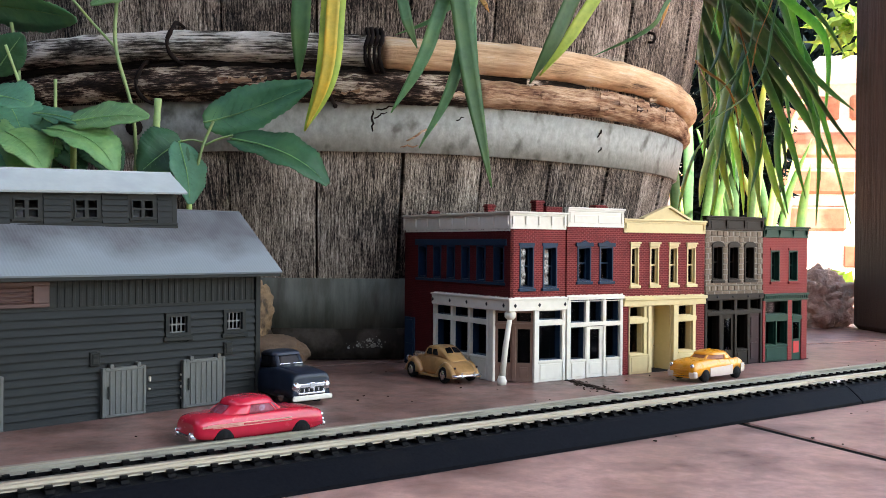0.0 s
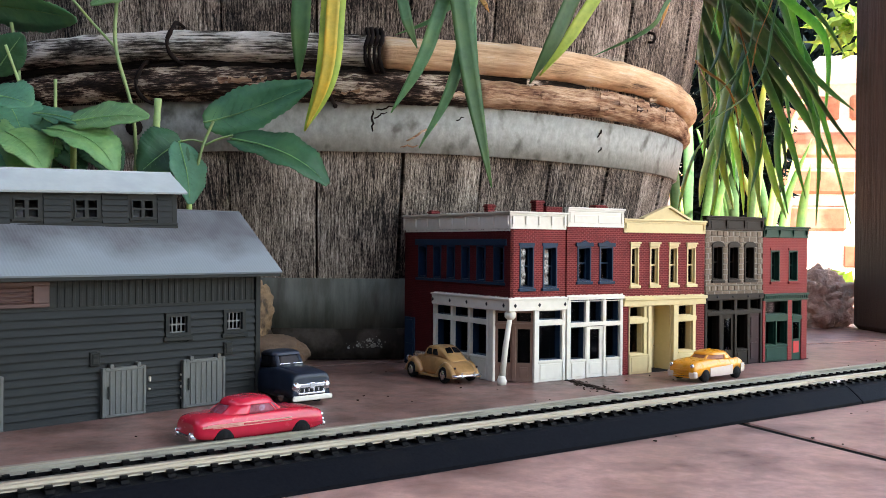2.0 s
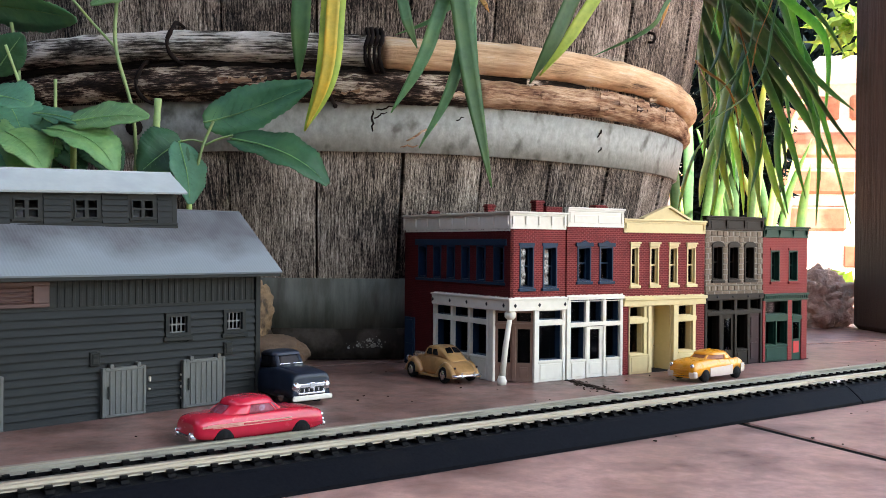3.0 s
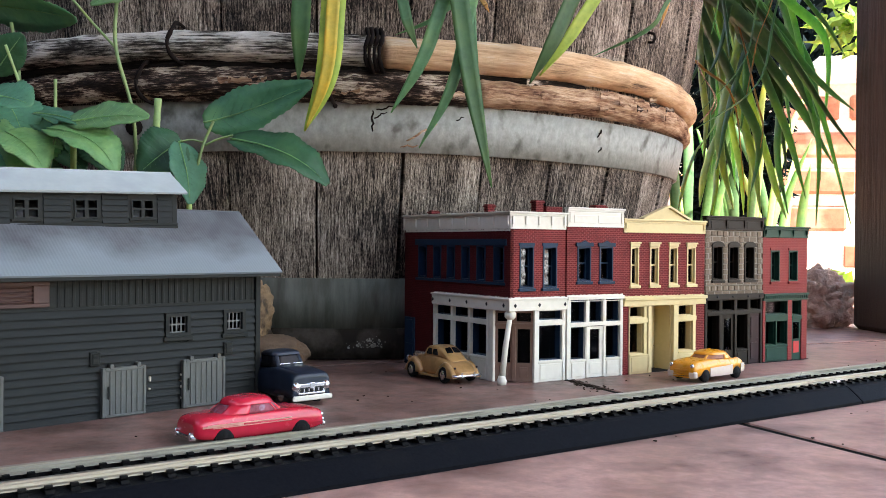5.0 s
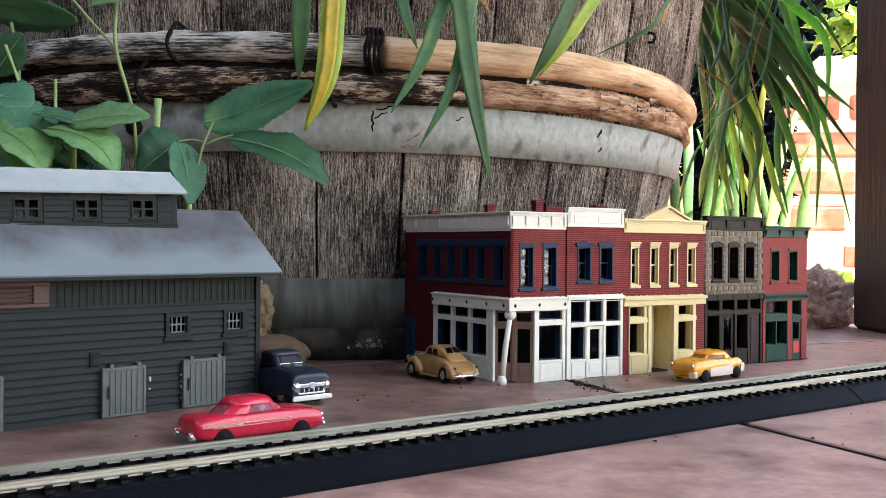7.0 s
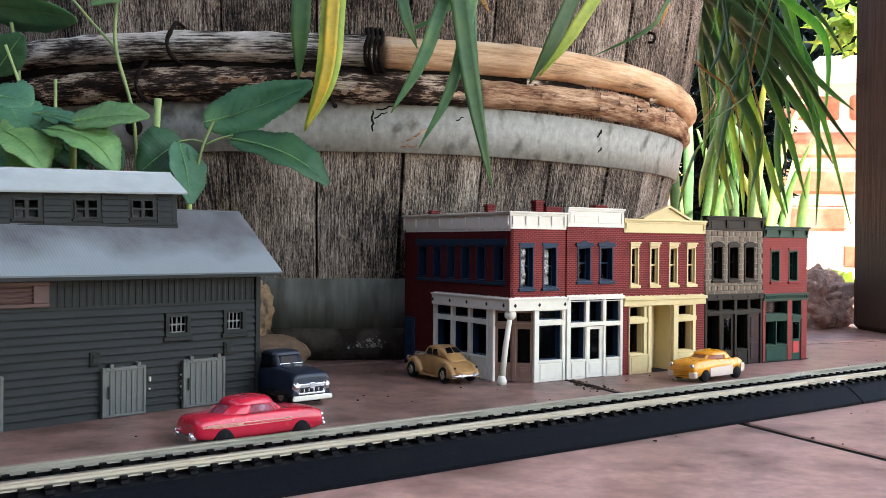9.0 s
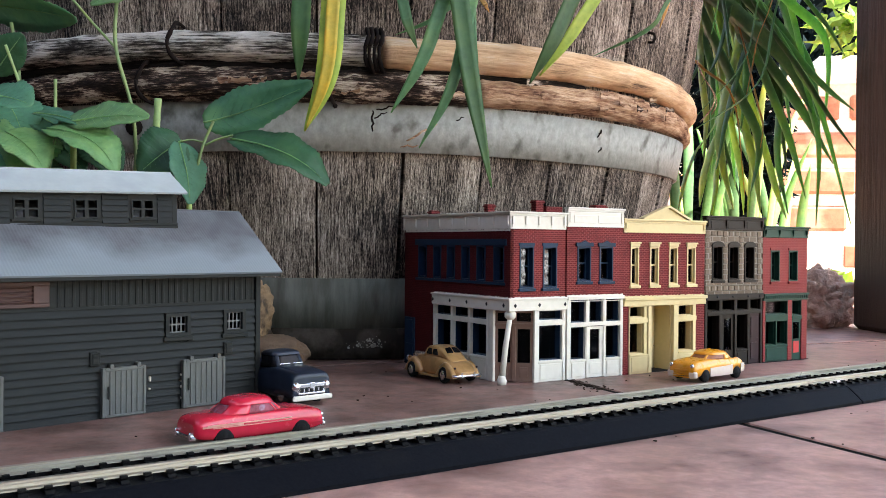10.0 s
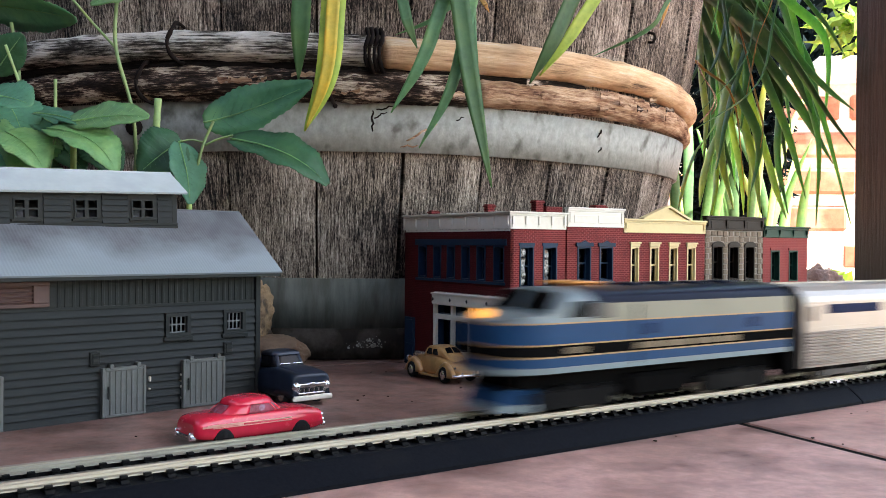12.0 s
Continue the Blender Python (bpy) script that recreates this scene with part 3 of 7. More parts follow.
    for a, z0, z1, r in ((-55.5, 0.205, 0.158, 0.0005), (-53.0, 0.20, 0.165, 0.0004)):
        pts = [((barrel_r(z) + 0.021 * math.exp(-((z - 0.172) / 0.022) ** 2) + 0.003) * Vector((math.cos(radians(a + 1.2 * math.sin(z * 70))), math.sin(radians(a + 1.2 * math.sin(z * 70))), 0)) + Vector((0, 0, z))) for z in np.linspace(z0, z1, 14)]
        part("dry_stem", tube(bmesh.new(), pts, r, 6), BARK_PEEL, ba, "dry brown stem hanging over the hoops")
    R = barrel_r(0.207)
    na = radians(-72.5)
    part("nail", tube(bmesh.new(), [((R - 0.004 + d) * math.cos(na), (R - 0.004 + d) * math.sin(na), 0.207 + q) for d, q in ((0, 0), (0.006, 0.0), (0.009, -0.001), (0.010, -0.004), (0.008, -0.0065), (0.005, -0.006))], 0.0009, 6), WIRE, ba, "bent rusty nail")
    bm = bmesh.new()
    for k in range(70):
        a, z = radians(-110.2 + random.gauss(0, 1.1)), 0.0075 + abs(random.gauss(0, 0.003))
        R = barrel_r(z) + 0.0030
        r = abs(random.gauss(0, 0.00022)) + 0.00006
        box(bm, -r * random.uniform(0.6, 2.2), r, -r, r * random.uniform(0.5, 1.6), -0.0004, 0.0003, m=Matrix.Translation((R * math.cos(a), R * math.sin(a), z)) @ pose(0, 0, 0, 0, 90, math.degrees(a)) @ pose(0, 0, 0, random.uniform(-25, 25), random.uniform(-25, 25), random.uniform(0, 90)))
    tagged(part("lichen", bm, LICHEN, ba, "pale flecks of lichen"), kind="stuff")
    for a, z, r in ((-131.6, 0.1765, 0.0094), (-112.1, 0.174, 0.0097), (-111.7, 0.1738, 0.0102), (-111.2, 0.174, 0.0097), (-110.7, 0.174, 0.0100), (-135.2, 0.156, 0.0098), (-115.6, 0.155, 0.0102)):
        bm = bmesh.new()
        R = barrel_r(z) + 0.0055
        pts = []
        for k in range(21):
            q = 6.28319 * k / 20
            rr = R + (r + 0.0012) * math.cos(q)
            aa = radians(a) + 0.012 * math.sin(q * 0.5) + 0.003 * math.sin(q * 3)
            pts.append((rr * math.cos(aa), rr * math.sin(aa), z + (r + 0.0014) * math.sin(q)))
        tube(bm, pts, [0.0011 + 0.0003 * math.sin(k * 1.9) for k in range(21)], 6)
        part("wire_tie", bm, WIRE, ba, "rusty wire binding")


planter_barrel()


# ---- the railway track ----
TRACK = pose(0, -0.10688, 0, 0, 0, 3.49)
RAIL_Z = 0.0105


def railway_track():
    tr = thing("railway_track", TRACK, "model railway track on black plastic roadbed across the tiles", "railway track")
    seg, x = 0.914, 0.100 - 0.914
    prof = [(-0.0225, 0), (-0.0225, 0.0012), (-0.0160, 0.0062), (-0.0146, 0.0069), (0.0146, 0.0069), (0.0160, 0.0062), (0.0225, 0.0012), (0.0225, 0)]
    bm = loft(bmesh.new(), [[(q, y, z) for y, z in prof] for q in (0.0003, 0.0007, seg - 0.0007, seg - 0.0003)], smooth=False)
    for v in bm.verts:
        if v.co.x < 0.0005 or v.co.x > seg - 0.0005:
            v.co.y *= 0.985
    me = mesh_of("roadbed", bm, PLASTIC_BLACK)
    X0, X1 = x, x + seg * 3
    for k in range(3):
        piece("roadbed", me, tr, pose(x + seg * k, 0, 0))
    hd = [(-0.0011, 0.0081), (-0.0011, 0.0085), (-0.00035, 0.0089), (-0.00035, 0.0097), (-0.0009, 0.0100), (-0.0009, 0.01045), (-0.0007, 0.0106), (0.0007, 0.0106), (0.0009, 0.01045), (0.0009, 0.0100), (0.00035, 0.0097), (0.00035, 0.0089), (0.0011, 0.0085), (0.0011, 0.0081)]
    rail = mesh_of("rail", loft(bmesh.new(), [[(q, y, z) for y, z in hd] for q in (0.0002, seg - 0.0002)], smooth=False), STEEL)
    for k in range(3):
        for y in (-0.0087, 0.0087):
            piece("rail", rail, tr, pose(x + seg * k, y, 0))
    joiner = mesh_of("rail_joiner", boxes((-0.006, 0.006, -0.0017, 0.0017, 0.0079, 0.0084), (-0.006, 0.006, -0.0017, -0.0010, 0.0084, 0.0091), (-0.006, 0.006, 0.0010, 0.0017, 0.0084, 0.0091)), CHROME)
    for k in range(1, 3):
        for y in (-0.0087, 0.0087):
            piece("rail_joiner", joiner, tr, pose(x + seg * k, y, 0))
    rows = []
    for y in (-0.0087, 0.0087):
        for s in (-1, 1):
            rows.append((-0.0009, 0.0009, y + s * 0.0017 - 0.0006, y + s * 0.0017 + 0.0006, 0.0080, 0.0087))
    tb = boxes(*rows)
    loft(tb, [[(q, -0.0122, 0.0066), (q, -0.0117, 0.0077), (q, 0.0117, 0.0077), (q, 0.0122, 0.0066)] for q in (-0.0011, 0.0011)], smooth=False)
    tie = mesh_of("tie", tb, TIE)
    n = int((X1 - X0) / 0.0061)
    rest = bmesh.new()
    for i in range(n):
        q = X0 + 0.003 + i * 0.0061
        if -0.45 < q < 1.37:
            piece("tie", tie, tr, pose(q, 0, 0))
        else:
            box(rest, q - 0.0013, q + 0.0013, -0.0128, 0.0128, 0.0060, 0.0078)
    tagged(part("far_ties", rest, TIE, tr), kind="stuff")


railway_track()


# ---- the shop row ----
MM = 0.001


def mm(*rows, bevel=0.0):
    return boxes(*[[v * MM for v in r] for r in rows], bevel=bevel * MM)


def hole_wall(x0, x1, z0, z1, y0, y1, holes):
    return holed(x0 * MM, x1 * MM, z0 * MM, z1 * MM, y0 * MM, y1 * MM, [[v * MM for v in h] for h in holes])


SIDE = pose(0, 0, 0, 0, 0, -90)      # a wall's own x runs along -Y, its face looks to -X


def sash_window(parent, x0, x1, z0, z1, mtl, y=0.0, m=None, lintel="cap", sill=True, lm=None, depth=4.3):
    """A framed double-hung window: frame with mullions, pane, lintel and sill."""
    f, g, zm = 0.75, 0.55, (z0 + z1) / 2 + 0.4
    w = part("window", hole_wall(x0, x1, z0, z1, y - 0.35, y + depth, [(x0 + f, x1 - f, z0 + f, z1 - f)]), mtl, parent, m=m)
    part("sash", hole_wall(x0 + f, x1 - f, z0 + f, z1 - f, y + depth - 1.3, y + depth, [(x0 + f + g, x1 - f - g, z0 + f + g, zm - 0.35), (x0 + f + g, x1 - f - g, zm + 0.35, z1 - f - g)]), mtl, w)
    part("pane", mm((x0 + f, x1 - f, y + depth - 0.8, y + depth - 0.6, z0 + f, z1 - f)), PANE, w).visible_shadow = False
    lm = lm or mtl
    if lintel == "cap":
        part("lintel", mm((x0 - 0.9, x1 + 0.9, y - 1.3, y + 0.4, z1 + 1.5, z1 + 2.4), (x0 - 0.4, x1 + 0.4, y - 0.8, y + 0.4, z1 + 0.02, z1 + 1.5), bevel=0.15), lm, w)
    elif lintel == "peak":
        bm = mm((x0 - 1.2, x1 + 1.2, y - 1.0, y + 0.4, z1 + 0.02, z1 + 2.0), bevel=0.12)
        c = (x0 + x1) / 2
        loft(bm, [[((c - 2.4) * MM, q * MM, (z1 + 2.0) * MM), ((c + 2.4) * MM, q * MM, (z1 + 2.0) * MM), (c * MM, q * MM, (z1 + 3.2) * MM)] for q in (y - 1.0, y + 0.3)], smooth=False)
        part("lintel", bm, lm, w)
    elif lintel == "flat":
        part("lintel", mm((x0 - 0.5, x1 + 0.5, y - 0.5, y + 0.4, z1 + 0.02, z1 + 1.6), bevel=0.1), lm, w)
    elif lintel == "arch":
        bm = bmesh.new()
        c, r = (x0 + x1) / 2, (x1 - x0) / 2 + 0.9
        outer = [((c + r * math.cos(math.pi * k / 12)) * MM, (z1 - 0.4 + 3.0 * math.sin(math.pi * k / 12)) * MM) for k in range(13)]
        loft(bm, [[(px, q * MM, pz) for px, pz in outer] for q in (y - 0.9, y + 0.4)], smooth=False)
        part("arch_hood", bm, lm, w)
    if sill:
        part("sill", mm((x0 - 0.8, x1 + 0.8, y - 1.2, y + 0.6, z0 - 1.5, z0 - 0.02), bevel=0.15), lm, w)
    return w


def shop_light(parent, x0, x1, z0, z1, mtl, y=0.0, f=0.4, m=None, name="shop_window", inner=BLUE):
    """A shop-front light: painted frame, set-back reveal and pane."""
    w = part(name, hole_wall(x0, x1, z0, z1, y - 0.3, y + 1.4, [(x0 + f, x1 - f, z0 + f, z1 - f)]), mtl, parent, m=m)
    part("inner_frame", hole_wall(x0 + f, x1 - f, z0 + f, z1 - f, y + 1.42, y + 5.6, [(x0 + f + 0.3, x1 - f - 0.3, z0 + f + 0.4, z1 - f - 0.3)]), inner, w)
    part("pane", mm((x0 + f + 0.3, x1 - f - 0.3, y + 4.9, y + 5.05, z0 + f + 0.4, z1 - f - 0.3)), PANE, w).visible_shadow = False
    return w


def panel(parent, x0, x1, z0, z1, mtl, y=0.0, m=None):
    """A stall-riser panel with a raised field."""
    part("panel", mm((x0, x1, y, y + 1.2, z0, z1), (x0 + 1.2, x1 - 1.2, y - 0.35, y, z0 + 1.2, z1 - 1.4), (x0, x1, y - 0.6, y, z1 - 0.8, z1), bevel=0.12), mtl, parent, m=m)


def paint_edge(parent, x0, x1, z, mtl, seed, out=0.3, m=None):
    """A ragged lip of paint along the top of a shopfront."""
    rows = []
    n = int((x1 - x0) * 1.6)
    for k in range(n + 1):
        x = x0 + (x1 - x0) * k / n
        h = z + 0.45 + 0.55 * noise.noise((x * 0.8, seed, 0)) + 0.3 * noise.noise((x * 2.3, seed, 3))
        rows.append([(x * MM, -out * MM, (z - 0.6) * MM), (x * MM, -out * MM, h * MM), (x * MM, 0.3 * MM, h * MM), (x * MM, 0.3 * MM, (z - 0.6) * MM)])
    part("paint_edge", loft(bmesh.new(), rows, smooth=False), mtl, parent, m=m)


def chimney(parent, x, y, w, d, z0, z1):
    c = part("chimney", mm((x, x + w, y, y + d, z0, z1 - 1.6)), BRICK_RED, parent)
    part("chimney_cap", mm((x - 0.7, x + w + 0.7, y - 0.7, y + d + 0.7, z1 - 1.6, z1 - 0.6), (x - 0.2, x + w + 0.2, y - 0.2, y + d + 0.2, z1 - 0.6, z1), bevel=0.15), BRICK_RED, c)


def shell(parent, x0, x1, depth, zr, mtl, left=True, right=True):
    """Side and back walls, flat roof and floor that close a building."""
    if left:
        part("side_wall", mm((x0, x0 + 1.5, 2, depth, 0.4, zr + 3)), mtl, parent)
    if right:
        part("side_wall", mm((x1 - 1.5, x1, 2, depth, 0.4, zr + 3)), mtl, parent)
    part("back_wall", mm((x0 + 1.5, x1 - 1.5, depth - 1.5, depth, 0.4, zr + 3)), mtl, parent)
    part("roof", mm((x0 + 1.5, x1 - 1.5, 2, depth - 1.5, zr - 1, zr)), ROOFING, parent)
    part("base_slab", mm((x0 + 0.3, x1 - 0.3, 0.6, depth - 0.4, 0.0, 0.4)), ROOFING, parent)
    part("upper_floor", mm((x0 + 1.6, x1 - 1.6, 4.5, depth - 1.6, 41, 42)), ROOFING, parent)
    # black lining added behind the front so that the windows stay dark
    part("inner_wall", mm((x0 + 1.6, x1 - 1.6, 16, 16.6, 0.5, zr - 1.1), (x0 + 1.6, x0 + 2.0, 4.5, 16, 0.5, zr - 1.1), (x1 - 2.0, x1 - 1.6, 4.5, 16, 0.5, zr - 1.1)), ROOFING, parent, "black lining added to darken the windows")


def cornice(parent, x0, x1, z0, z1, mtl, m=None, n=4, out=2.0, top=1.0, label="", ext=0.0):
    c = part("cornice", mm((x0, x1, -0.7, 2, z0, z1 - 2.2), (x0 - ext * 0.5, x1, -out * 0.6, 2, z1 - 2.2, z1 - top), (x0 - ext, x1 + 0.4, -out, 2, z1 - top, z1), bevel=0.15), mtl, parent, label, m=m)
    for k in range(n):
        q = x0 + 1.5 + (x1 - x0 - 3) * k / max(n - 1, 1)
        part("bracket", mm((q - 0.6, q + 0.6, -out * 0.75, -0.7, z0 + 2.2, z1 - 2.2), (q - 0.4, q + 0.4, -out * 0.5, -0.7, z0 + 1.0, z0 + 2.2), bevel=0.15), mtl, c)
    return c


def corner_shop():
    b = thing("corner_shop", pose(0, 0, 0), "red brick model corner shop with white shopfront and blue sashes", "model building", "model shop row")
    part("front_wall", hole_wall(0.05, 34.8, 41, 77, 0, 2, [(5.6, 14.4, 47, 68), (20.2, 29.2, 47, 68)]), BRICK_RED, b)
    wins = [(78, 87), (63, 71), (49.2, 57.2), (35.2, 43.2), (21, 29), (5, 14)]
    part("side_wall", hole_wall(-102, 0, 0.4, 77, 0, 2, [(-69.6, 0.0, 0.4, 41)] + [(-q, -p, 50, 68) for p, q in wins]), BRICK_SIDE, b, "red brick side wall, its shade put into the colour", m=SIDE)
    for p, q in wins:
        sash_window(b, -q, -p, 50, 68, BLUE, m=SIDE, lintel="none", sill=False)
    part("window_band", mm((-90, -3, -0.7, 0.3, 68.1, 71.4), (-89, -4, -0.8, 0.3, 48.4, 49.9), bevel=0.1), BLUE, b, "dark blue lintel and sill bands", m=SIDE)
    for p, q in ((5.6, 14.4), (20.2, 29.2)):
        sash_window(b, p, q, 47, 68, BLUE, lintel="flat")
    for x in (6.7, 21.3):
        bm = bmesh.new()
        loft(bm, [[((x + q * 1.1 + 0.16 * noise.noise((z * 0.31, q * 2.3, x))) * MM, (2.6 + 0.5 * noise.noise((z * 0.5, q * 1.7, x + 4))) * MM, z * MM) for q in range(5)] for z in np.linspace(48.6, 66.4, 26)], close=False, caps=False)
        part("film", bm, FILM, b, "crumpled film over the sash, pale streaks for window highlights")
    part("side_wall", mm((33.2, 34.8, 2, 102, 0.4, 81)), BRICK_RED, b)
    part("back_wall", mm((2, 33.2, 100.5, 102, 0.4, 81)), BRICK_RED, b)
    part("roof", mm((2, 33.2, 2, 100.5, 77, 78)), ROOFING, b)
    part("upper_floor", mm((2.1, 33.1, 2.1, 100.4, 40, 41)), ROOFING, b)
    part("base_slab", mm((0.3, 34.5, 14, 101.6, 0, 0.4), (16, 34.5, 0.6, 14, 0, 0.4)), ROOFING, b)
    # added black lining, keeps lit rooms from showing through the panes
    part("inner_wall", mm((18, 33.1, 16, 16.6, 0.5, 76.9), (18, 18.6, 16.6, 100, 0.5, 76.9), (32.6, 33.1, 2.1, 16, 0.5, 76.9)), ROOFING, b, "black lining added to darken the windows")
    cornice(b, -0.6, 34.8, 76.4, 85, WHITE, n=5, ext=1.4, label="chipped white cornice")
    cornice(b, -103, 0.6, 76.4, 85, WHITE, m=SIDE, n=9, ext=0.5)
    # entablature over the shopfront, with iron tie plates
    part("entablature", mm((-1.6, 34.9, -1.6, 1.9, 36, 41.2), (-2.2, 34.9, -2.2, 1.9, 41.2, 42.2), bevel=0.15), WHITE, b)
    part("entablature", mm((-70, -2.2, -1.6, 1.9, 36, 41.2), (-70.4, -2.2, -2.2, 1.9, 41.2, 42.2), bevel=0.15), WHITE, b, m=SIDE)
    paint_edge(b, 0.2, 34.7, 42.2, WHITE, 3)
    paint_edge(b, -69.6, -0.2, 42.2, WHITE, 5, m=SIDE)
    paint_edge(b, -101, -0.2, 75.9, WHITE, 8, m=SIDE)
    dia = [((0, -1.0), (0.75, 0), (0, 1.0), (-0.75, 0))]
    for x in (2.0, 17.0, 33.4):
        part("tie_plate", loft(bmesh.new(), [[((x + p) * MM, q * MM, (38.7 + r) * MM) for p, r in dia[0]] for q in (-2.0, -1.5)], smooth=False), ROOFING, b)
    for x in (-68.5, -51.5, -35.5, -17.5, -2.9):
        part("tie_plate", loft(bmesh.new(), [[((x + p) * MM, q * MM, (38.7 + r) * MM) for p, r in dia[0]] for q in (-2.0, -1.5)], smooth=False), ROOFING, b, m=SIDE)
    # shopfront towards the street
    part("pilaster", mm((15.0, 17.6, -0.5, 1.6, 0, 36), bevel=0.15), WHITE, b)
    part("pilaster", mm((33.2, 34.9, -0.5, 1.6, 0, 36), bevel=0.15), WHITE, b)
    shop_light(b, 17.6, 33.2, 30.6, 36, WHITE)
    part("transom_bar", mm((17.6, 33.2, -0.45, 1.6, 28.6, 30.6), bevel=0.12), WHITE, b)
    shop_light(b, 17.6, 33.2, 10.2, 28.6, WHITE)
    panel(b, 17.6, 33.2, 0, 10.2, WHITE)
    # shopfront on the side street
    for x in (-69.6, -51.8, -35.4, -18.6):
        part("pilaster", mm((x - 0.6, x + 1.0 if x > -60 else x + 1.2, -0.5, 1.6, 0, 36), bevel=0.15), WHITE, b, m=SIDE)
    part("pilaster", mm((-17.4, -13.4, -0.5, 1.6, 0, 36), bevel=0.15), WHITE, b, m=SIDE)
    for p, q in ((-68.4, -52.4), (-50.8, -36), (-34.4, -19.2)):
        shop_light(b, p, q, 30.2, 36, WHITE, m=SIDE)
        part("transom_bar", mm((p, q, -0.45, 1.6, 28.4, 30.2), bevel=0.12), WHITE, b, m=SIDE)
        shop_light(b, p, q, 11.5, 28.4, WHITE, m=SIDE)
        panel(b, p, q, 0, 11.5, WHITE, m=SIDE)
    # the canted entrance across the corner
    ang = math.degrees(math.atan2(-13.4, 15.2))
    en = pose(0.0, 13.4 * MM, 0, 0, 0, ang)
    wd = math.hypot(15.2, 13.4)
    e = part("entrance", hole_wall(0.4, wd - 0.4, 0.2, 36, 0.6, 2.2, [(1.8, 8.4, 30.2, 34.5), (11.3, 18.6, 30.2, 34.5), (2.0, 8.2, 9.5, 26.5), (11.8, 18.2, 9.5, 26.5)]), BROWN, b, "brown panelled double doors", m=en)
    part("door_panel", mm((3.0, 7.2, 0.25, 0.6, 2.5, 7.5), (12.8, 17.2, 0.25, 0.6, 2.5, 7.5), (9.2, 11.0, -0.1, 0.6, 0.3, 29), (0.6, wd - 0.6, -0.2, 0.6, 28, 29.3), bevel=0.12), BROWN, e)
    for p, q, r, s in ((1.8, 8.4, 30.2, 34.5), (11.3, 18.6, 30.2, 34.5), (2.0, 8.2, 9.5, 26.5), (11.8, 18.2, 9.5, 26.5)):
        part("pane", mm((p, q, 1.2, 1.35, r, s)), PANE, e).visible_shadow = False
    bm = tube(bmesh.new(), [(1.2 * MM, 1.2 * MM, 34.0 * MM), (-1.4 * MM, 1.5 * MM, 18 * MM), (-3.0 * MM, 1.9 * MM, 3.0 * MM)], [1.25 * MM, 1.4 * MM, 1.55 * MM], 14)
    lathe(bm, [(0.0016, 0.0318), (0.0029, 0.0332), (0.0029, 0.0348), (0.0021, 0.0360)], 14, m=Matrix.Translation((0.0012, 0.0012, 0)))
    lathe(bm, [(0.0022, 0.0), (0.0025, 0.0020), (0.0020, 0.0032), (0.0016, 0.0044)], 14, m=Matrix.Translation((-0.0032, 0.0019, 0)))
    part("corner_column", bm, WHITE, b, "leaning white corner column")
    part("side_door", mm((-101.2, -90.2, -0.5, 0.5, 0.2, 27), (-99.8, -91.6, -0.9, -0.5, 2, 12), (-99.8, -91.6, -0.9, -0.5, 14, 25.5), bevel=0.15), BLUE, b, "dark blue side door", m=SIDE)
    chimney(b, 21.6, 50, 4.4, 3.6, 77, 90.6)
    chimney(b, 3.2, 78, 4.2, 3.6, 77, 87.4)


